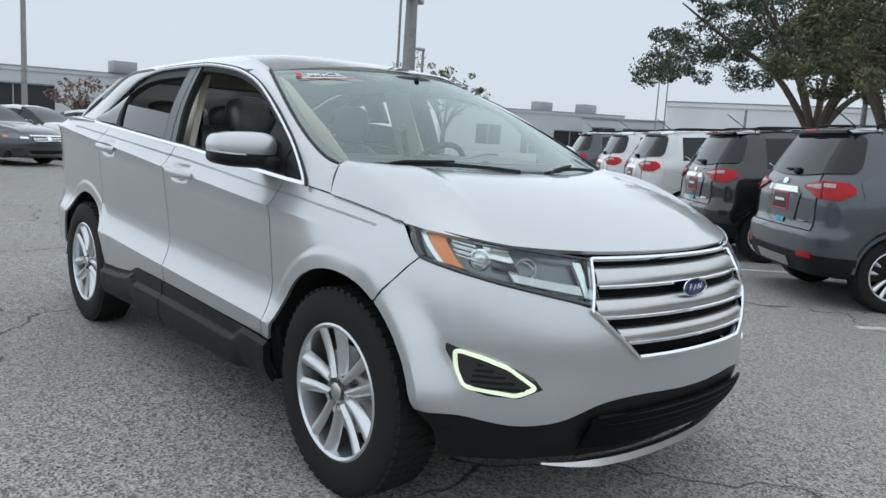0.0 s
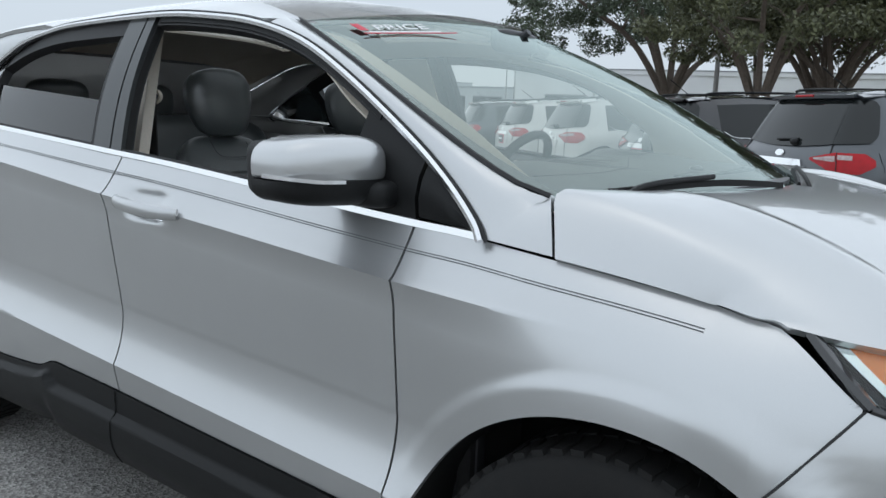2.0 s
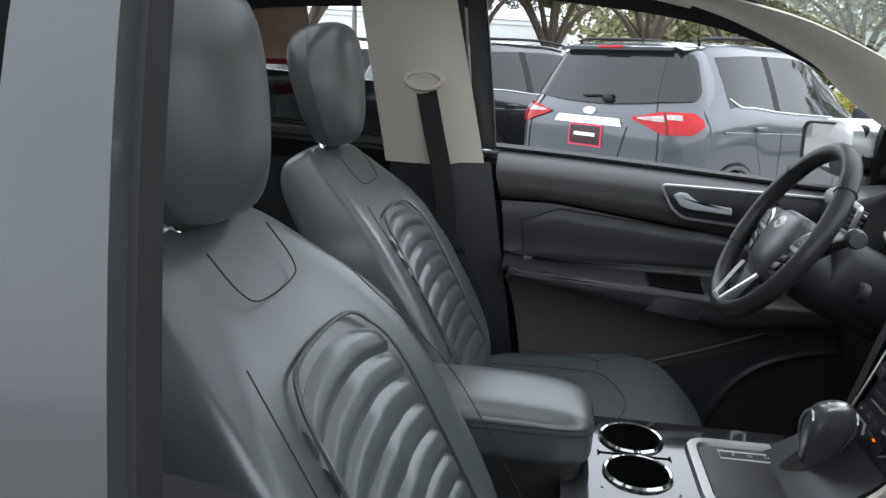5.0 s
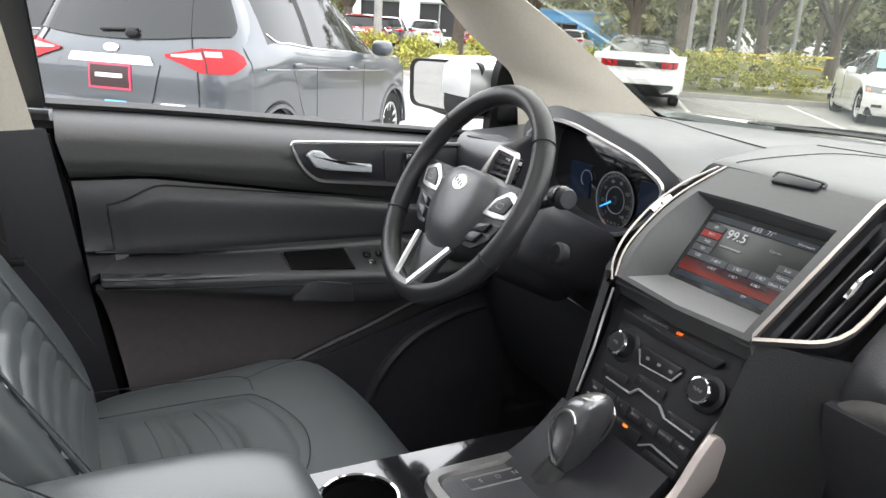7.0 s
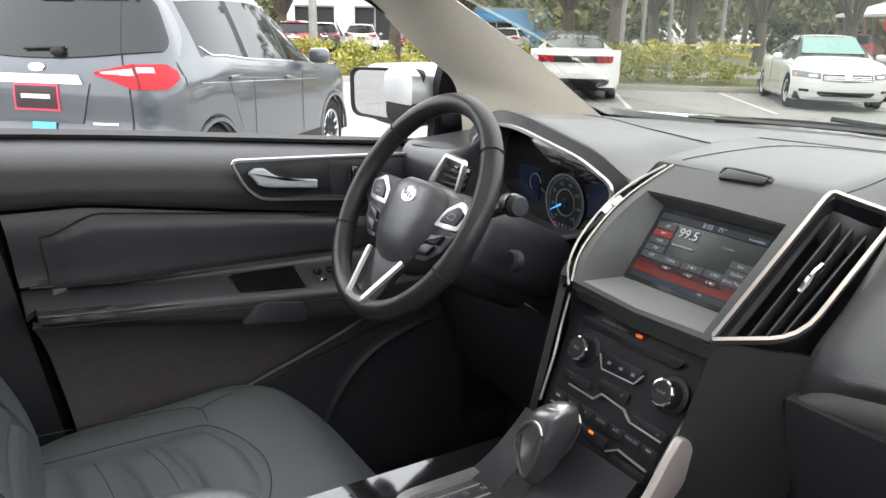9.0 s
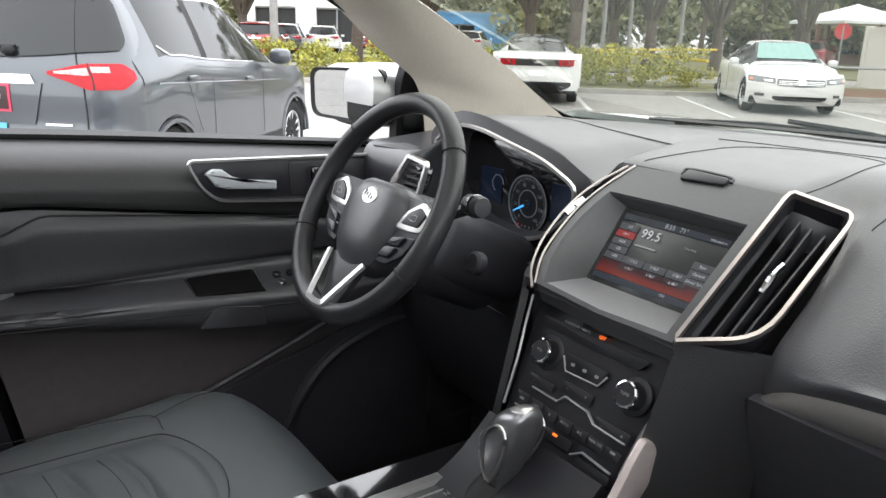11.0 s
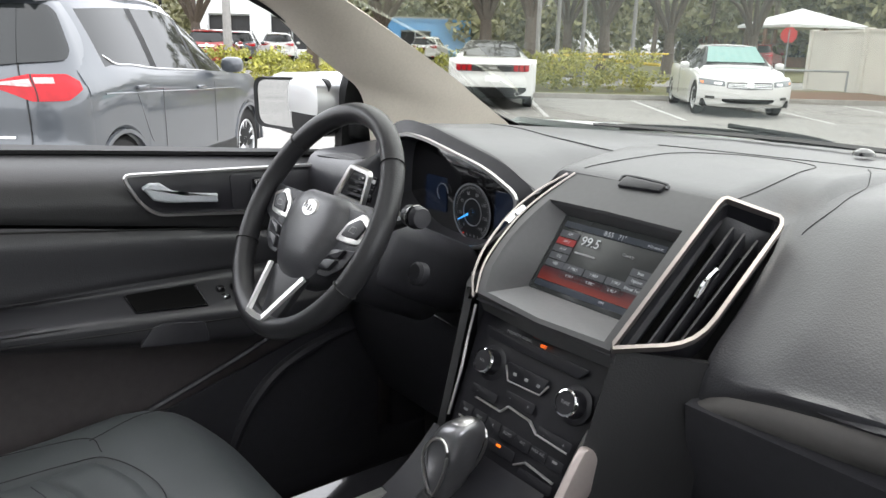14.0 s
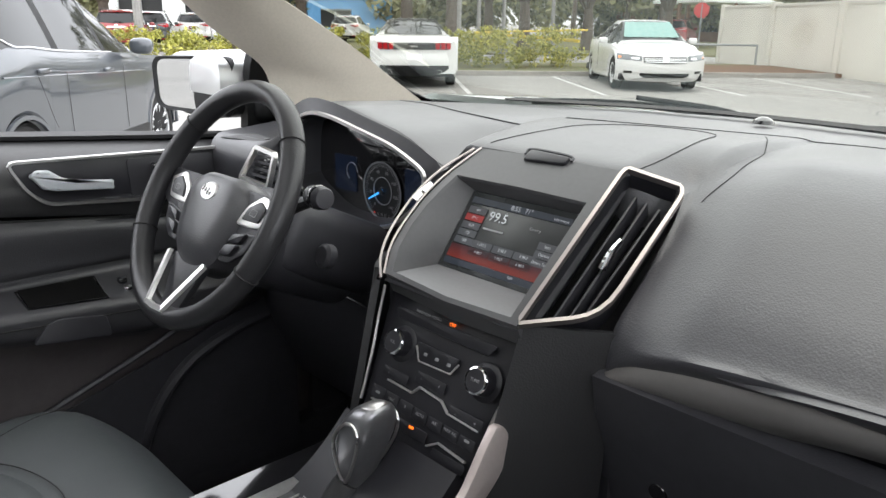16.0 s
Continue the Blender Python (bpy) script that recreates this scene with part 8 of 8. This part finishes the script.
tree(polar(-156.9, 38), 10.2, 7.6, 3, .33, clumps=170, per=260, size=.085)
tree(polar(-161.5, 25), 7.2, 3.6, 4, .20, leaf=OLIVELEAF, clumps=90, per=200, size=.075)
tree(polar(-166.0, 30), 8.0, 4.6, 5, .24, leaf=OLIVELEAF, clumps=90, per=200, size=.075)
tree(polar(-171, 27, (1.8, 1.2)), 7.5, 3.6, 6, .20, leaf=OLIVELEAF, clumps=90, per=200, size=.075)
tree(polar(-177, 30, (1.8, 1.2)), 8.5, 4.6, 7, .24, leaf=OLIVELEAF, clumps=90, per=200, size=.075)
tree(polar(176, 36, (1.8, 1.2)), 9, 5.0, 8, .26, leaf=OLIVELEAF, clumps=90, per=200, size=.075)
tree(polar(-131.2, 62), 7.2, 3.8, 9, .22, leaf=OLIVELEAF, clumps=50, per=80)
tree(polar(-106.1, 55), 4.0, 2.2, 10, .10, leaf=leafmat("reddish_bare_twig", (.20, .12, .09), (.14, .09, .07)), clumps=20, per=30, size=.10, label="small bare tree with reddish twigs")
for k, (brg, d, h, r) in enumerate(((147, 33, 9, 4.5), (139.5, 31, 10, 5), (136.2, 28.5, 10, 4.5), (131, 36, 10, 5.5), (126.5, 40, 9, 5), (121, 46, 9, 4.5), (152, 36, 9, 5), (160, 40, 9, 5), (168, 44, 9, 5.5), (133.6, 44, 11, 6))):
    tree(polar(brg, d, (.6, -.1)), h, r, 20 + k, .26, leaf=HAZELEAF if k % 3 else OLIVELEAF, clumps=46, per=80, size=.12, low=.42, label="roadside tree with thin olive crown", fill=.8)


def palm(at, h, seed):
    rng = np.random.default_rng(seed)
    t = empty("palm_tree", "tall palm with a ragged crown", "tree", at=Matrix.Translation(at))
    part("trunk", sweep(smooth_path([(0, 0, -.1), (.1, 0, h * .5), (0, .1, h)], 8), circle(.17, 8)), BARK, t)
    vs, fs = [], []
    for k in range(26):
        a, e = rng.uniform(0, 2 * math.pi), rng.uniform(-.7, 1.1)
        for j in range(8):
            s = .25 + j * .2
            z = h + math.sin(e) * s - .28 * s * s
            c = Vector((math.cos(a) * math.cos(e) * s, math.sin(a) * math.cos(e) * s, z))
            side = Vector((-math.sin(a), math.cos(a), -.35)) * (.42 * (1 - abs(j - 3) / 6))
            for sg in (1, -1):
                q = Vector((side.x * sg, side.y * sg, side.z))
                n0 = len(vs)
                vs += [c, c + q * .6 + Vector((0, 0, .05)), c + q, c + Vector((math.cos(a) * .12, math.sin(a) * .12, -.04))]
                fs.append((n0, n0 + 1, n0 + 2, n0 + 3))
    part("crown", raw_mesh("crown", vs, fs), PALMLEAF, t)


for k, (b, d) in enumerate(((121.5, 55), (119.8, 60), (123.8, 62), (127.5, 58))):
    palm(polar(b, d, (.6, -.1)), 5.2 + k * .6, 50 + k)


def hedge(a0, a1, d0, d1, h, seed, label):
    rng = np.random.default_rng(seed)
    cs, rs = [], []
    n = int((a1 - a0) * (d1 - d0) * 9)
    for _ in range(n):
        z = h * rng.uniform(.15, .85)
        cs.append(tuple(lot(rng.uniform(a0, a1), rng.uniform(d0, d1), z)))
        rs.append(rng.uniform(.16, .34))
    ob = part("hedge", raw_mesh("hedge", *leaf_cloud(cs, rs, 85, .055, rng)), YELLEAF, None, label, "stuff")
    return tagged(ob, category="hedge")


hedge(1.7, 5.6, 21.2, 23.4, 1.30, 60, "yellow-green leafy hedge on the planted strip")
hedge(-2.4, 1.2, 21.2, 23.2, 1.25, 61, "yellow-green leafy hedge on the planted strip")
hedge(-11.5, -3.2, 21.0, 23.0, 1.25, 62, "yellow-green leafy hedge on the planted strip")

# far woods
rng = np.random.default_rng(77)
cs, rs = [], []
for k in range(260):
    b, d = rng.uniform(96, 178), rng.uniform(62, 90)
    p = polar(b, d, (.6, -.1))
    hgt_ = rng.uniform(4, 9)
    for j in range(3):
        cs.append((p.x + rng.normal() * 1.5, p.y + rng.normal() * 1.5, hgt_ * rng.uniform(.3, 1)))
        rs.append(rng.uniform(1.2, 2.4))
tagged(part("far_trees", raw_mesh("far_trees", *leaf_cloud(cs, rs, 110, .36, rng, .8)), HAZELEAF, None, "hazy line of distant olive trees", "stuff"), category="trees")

# ---------------------------------------------------------------- fences, signs, poles, buildings
YELLOW = mat("yellow_barrier", (.62, .46, .05), .5, stain=.2)
STEEL = mat("galvanised_steel", (.34, .35, .36), .5, .6, grain=.3, scale=20)
CONC = mat("concrete_pole", (.30, .29, .28), .8, grain=.4, scale=10, stain=.3)
barrier = empty("barrier_tape", "yellow barrier rails behind the hedge", "barrier")
p0, p1, p2 = polar(134.5, 27, (.6, -.1)), polar(126.4, 29, (.6, -.1)), polar(126.9, 23.5, (.6, -.1))
part("rail", sweep([p0 + Vector((0, 0, 1.02)), p1 + Vector((0, 0, 1.12))], circle(.04, 6)), YELLOW, barrier)
part("rail", sweep([p0 + Vector((0, 0, 1.0)), p2 + Vector((0, 0, .85))], circle(.05, 6)), YELLOW, barrier)
for p, hz in ((p0, 1.02), (p0.lerp(p1, .62), 1.08)):
    part("post", sweep([p, p + Vector((0, 0, hz))], circle(.03, 6)), YELLOW, barrier)
rail = empty("hand_rail", "low grey steel rail by the wall", "rail")
ra, rb = lot(8.6, 24.4), lot(12.2, 24.6)
part("bar", sweep([ra + Vector((0, 0, .75)), rb + Vector((0, 0, .72))], circle(.035, 8)), STEEL, rail)
for p in (ra, rb):
    part("post", sweep([p, p + Vector((0, 0, .74))], circle(.035, 8)), STEEL, rail)
sign = empty("stop_sign", "red octagonal stop sign on a steel post", "sign")
sp = polar(118.8, 45, (.6, -.1))
part("post", sweep([sp, sp + Vector((0, 0, 2.4))], circle(.04, 8)), STEEL, sign)
part("board", lathe([(0, .02), (.42, .02), (.42, -.02), (0, -.02)], 8, Matrix.Translation(sp + Vector((0, 0, 2.1))) @ pose(0, 0, 0, 90, 0, 28) @ pose(0, 0, 0, 0, 0, 22.5)), mat("sign_red", (.55, .03, .03), .5), sign)


def lamp_pole(at, h, w, heads, label):
    t = empty("lamp_pole", label, "lamp pole", at=Matrix.Translation(at))
    part("base", lathe([(0, .6), (w * 1.0, .6), (w * 1.05, 0), (w * 1.05, -.1)], 14), CONC, t)
    part("pole", sweep([(0, 0, .5), (0, 0, h)], circle(w / 2, 10), scale=lambda k: 1 - .25 * k), CONC, t)
    for dx, rz in heads:
        hd = part("lamp_head", box(dx, 0, h - .08, .75, .42, .20, .05), STEEL, t)
        hd.matrix_basis = pose(0, 0, 0, 0, 0, rz)
    return t


lamp_pole(polar(-102.7, 48), 11, .32, ((.5, 20), (-.5, 20)), "tall grey light pole among the parked cars")
lamp_pole(polar(-128.4, 24), 5.55, .46, ((.55, 40), (-.55, 40)), "thick concrete light pole with twin heads")
lamp_pole(polar(-127.6, 25.5), 6.4, .10, (), "thin grey steel pole")
lamp_pole(polar(-129.4, 60), 7.9, .25, ((.3, 0),), "far slim light pole")
lamp_pole(polar(-159.8, 34), 6.6, .22, ((.45, -70), (-.45, -70)), "light pole with twin box heads before the trees")
lamp_pole(polar(157.8, 24, (.6, -.1)), 6.5, .26, (), "grey pole beside the hedge")
for k, b in enumerate((135.6, 134.2, 132.4, 128.9)):
    lamp_pole(polar(b, 27 + 2 * k, (.6, -.1)), 8, .16, (), "slim grey pole behind the hedge")
for b, d in ((-146.6, 70), (-147.2, 70)):
    lamp_pole(polar(b, d), 7.0, .14, (), "steel frame post by the far wall")
lamp_pole(polar(-152.6, 55), 4.3, .22, (), "brown weathered wooden pole")

BWALL = mat("pale_render_wall", (.52, .54, .56), .8, stain=.2, stain_scale=.3, grain=.1, scale=5)
BWHITE = mat("white_render_wall", (.72, .73, .74), .8, stain=.2, stain_scale=.3)
BDARK = mat("dark_opening", (.02, .02, .022), .6, grain=.3, scale=2)
BROOF = mat("grey_roof_edge", (.30, .31, .32), .7, grain=.2, scale=3)
BLUEWALL = mat("blue_painted_wall", (.14, .36, .66), .7, stain=.2, stain_scale=.4)
BROWN = mat("brown_brick", (.26, .15, .10), .85, grain=.5, scale=3)


def building(name, label, a, b, depth, h, material, bays=(), cap=.5, eye=(2.4, 3.6)):
    """A flat-roofed block whose front runs from a to b; bays: (start, end, sill, head) along the front."""
    t = empty(name, label, "building")
    u = (b - a)
    ln = u.length
    u.normalize()
    n = Vector((-u.y, u.x, 0))
    if (Vector((*eye, 0)) - a).dot(n) > 0:
        n = -n

    def q(s, d, z):
        return a + u * s + n * d + Vector((0, 0, z))

    def blk(s0, s1, d0, d1, z0, z1):
        return [q(s0, d0, z0), q(s1, d0, z0), q(s1, d1, z0), q(s0, d1, z0), q(s0, d0, z1), q(s1, d0, z1), q(s1, d1, z1), q(s0, d1, z1)], \
            [(0, 3, 2, 1), (4, 5, 6, 7), (0, 1, 5, 4), (1, 2, 6, 5), (2, 3, 7, 6), (3, 0, 4, 7)]
    cur = 0
    for s0, s1, z0, z1 in sorted(bays):
        if s0 > cur:
            part("wall", blk(cur, s0, 0, .4, -.1, h), material, t)
        part("wall", blk(s0, s1, 0, .4, z1, h), material, t)
        if z0 > .1:
            part("wall", blk(s0, s1, 0, .4, -.1, z0), material, t)
        op = part("window", blk(s0, s1, .30, .5, z0, z1), BDARK, t)
        part("window_frame", blk(s0 - .05, s1 + .05, .1, .36, z1 - .12, z1), BROOF, op)
        for m_ in range(1, max(2, int((s1 - s0) / 3))):
            x = lerp(s0, s1, m_ / max(2, int((s1 - s0) / 3)))
            part("mullion", blk(x - .05, x + .05, .15, .34, z0, z1), BROOF, op)
        cur = s1
    if cur < ln:
        part("wall", blk(cur, ln, 0, .4, -.1, h), material, t)
    part("back_block", blk(0, ln, .5, depth, -.1, h - .1), material, t)
    part("roof_edge", blk(-.15, ln + .15, -.12, depth, h, h + cap), BROOF if cap < .3 else material, t)
    part("roof_trim", blk(-.18, ln + .18, -.16, -.12, h + cap - .12, h + cap), BROOF, t)
    return t


building("service_building", "pale grey service building with dark open bays", polar(-90, 84), polar(-109.3, 80), 20, 4.9, BWALL, ((4, 21, 0, 3.8), (22.5, 24, 1, 2.6)), .45)
building("showroom", "long pale flat-roofed building", polar(-131.5, 92), polar(-144.3, 96), 18, 4.8, BWALL, ((3.5, 6.5, .8, 3.2), (9, 11, 0, 2.6), (13, 17, .8, 3.0)), .4)
building("canopy_building", "low building with a thin canopy roof", polar(-141.5, 86), polar(-147.5, 84), 8, 4.2, BWALL, ((1, 3.6, .6, 3.4), (4.4, 7.6, .6, 3.4)), .2)
building("white_hall", "large white hall behind the oak", polar(-147.3, 78), polar(-178, 82), 25, 5.6, BWHITE, ((3, 7, 2.4, 3.6), (10, 14, 2.4, 3.6), (19, 24, 2.4, 3.6)), .5)
building("blue_building", "blue painted building beyond the road", polar(146.5, 62, (.6, -.1)), polar(140.5, 64, (.6, -.1)), 10, 2.9, BLUEWALL, ((1, 3.5, .8, 2.2),), .3, (.6, -.1))
building("brick_building", "low brown brick building far off", polar(124.5, 70, (.6, -.1)), polar(116, 68, (.6, -.1)), 10, 3.0, BROWN, ((2, 5, .8, 2.3), (7, 9, .8, 2.3)), .25, (.6, -.1))
building("white_shop", "white shop front beyond the hedge", polar(160, 60, (.6, -.1)), polar(150.5, 58, (.6, -.1)), 10, 4.6, BWHITE, ((1, 4, .6, 3), (5.5, 8.5, .6, 3)), .3, (.6, -.1))
roof_unit = tagged(part("roof_unit", box(*(polar(-108.6, 80) + Vector((0, 0, 5.9))), 2.2, 1.6, 1.1, .05), STEEL, None, "grey air-conditioning unit on the roof"), category="roof unit")
for b, d, z in ((-138.4, 96, 5.6), (-141.6, 97, 5.6)):
    copy_thing(roof_unit, Matrix.Translation(polar(b, d) - polar(-108.6, 80) + Vector((0, 0, z - 5.75))))
pav = empty("pavilion", "white-roofed open pavilion with brown posts", "pavilion")
pc = polar(118.2, 52, (.6, -.1))
part("roof", lathe([(0, 3.75), (3.6, 2.75), (3.6, 2.6), (0, 2.6)], 4, Matrix.Translation(pc) @ pose(0, 0, 0, 0, 0, 20)), BWHITE, pav)
for k in range(4):
    a = math.pi / 4 + k * math.pi / 2 + .35
    part("post", sweep([pc + Vector((2.3 * math.cos(a), 2.3 * math.sin(a), 0)), pc + Vector((2.3 * math.cos(a), 2.3 * math.sin(a), 2.65))], circle(.12, 6)), BROWN, pav)
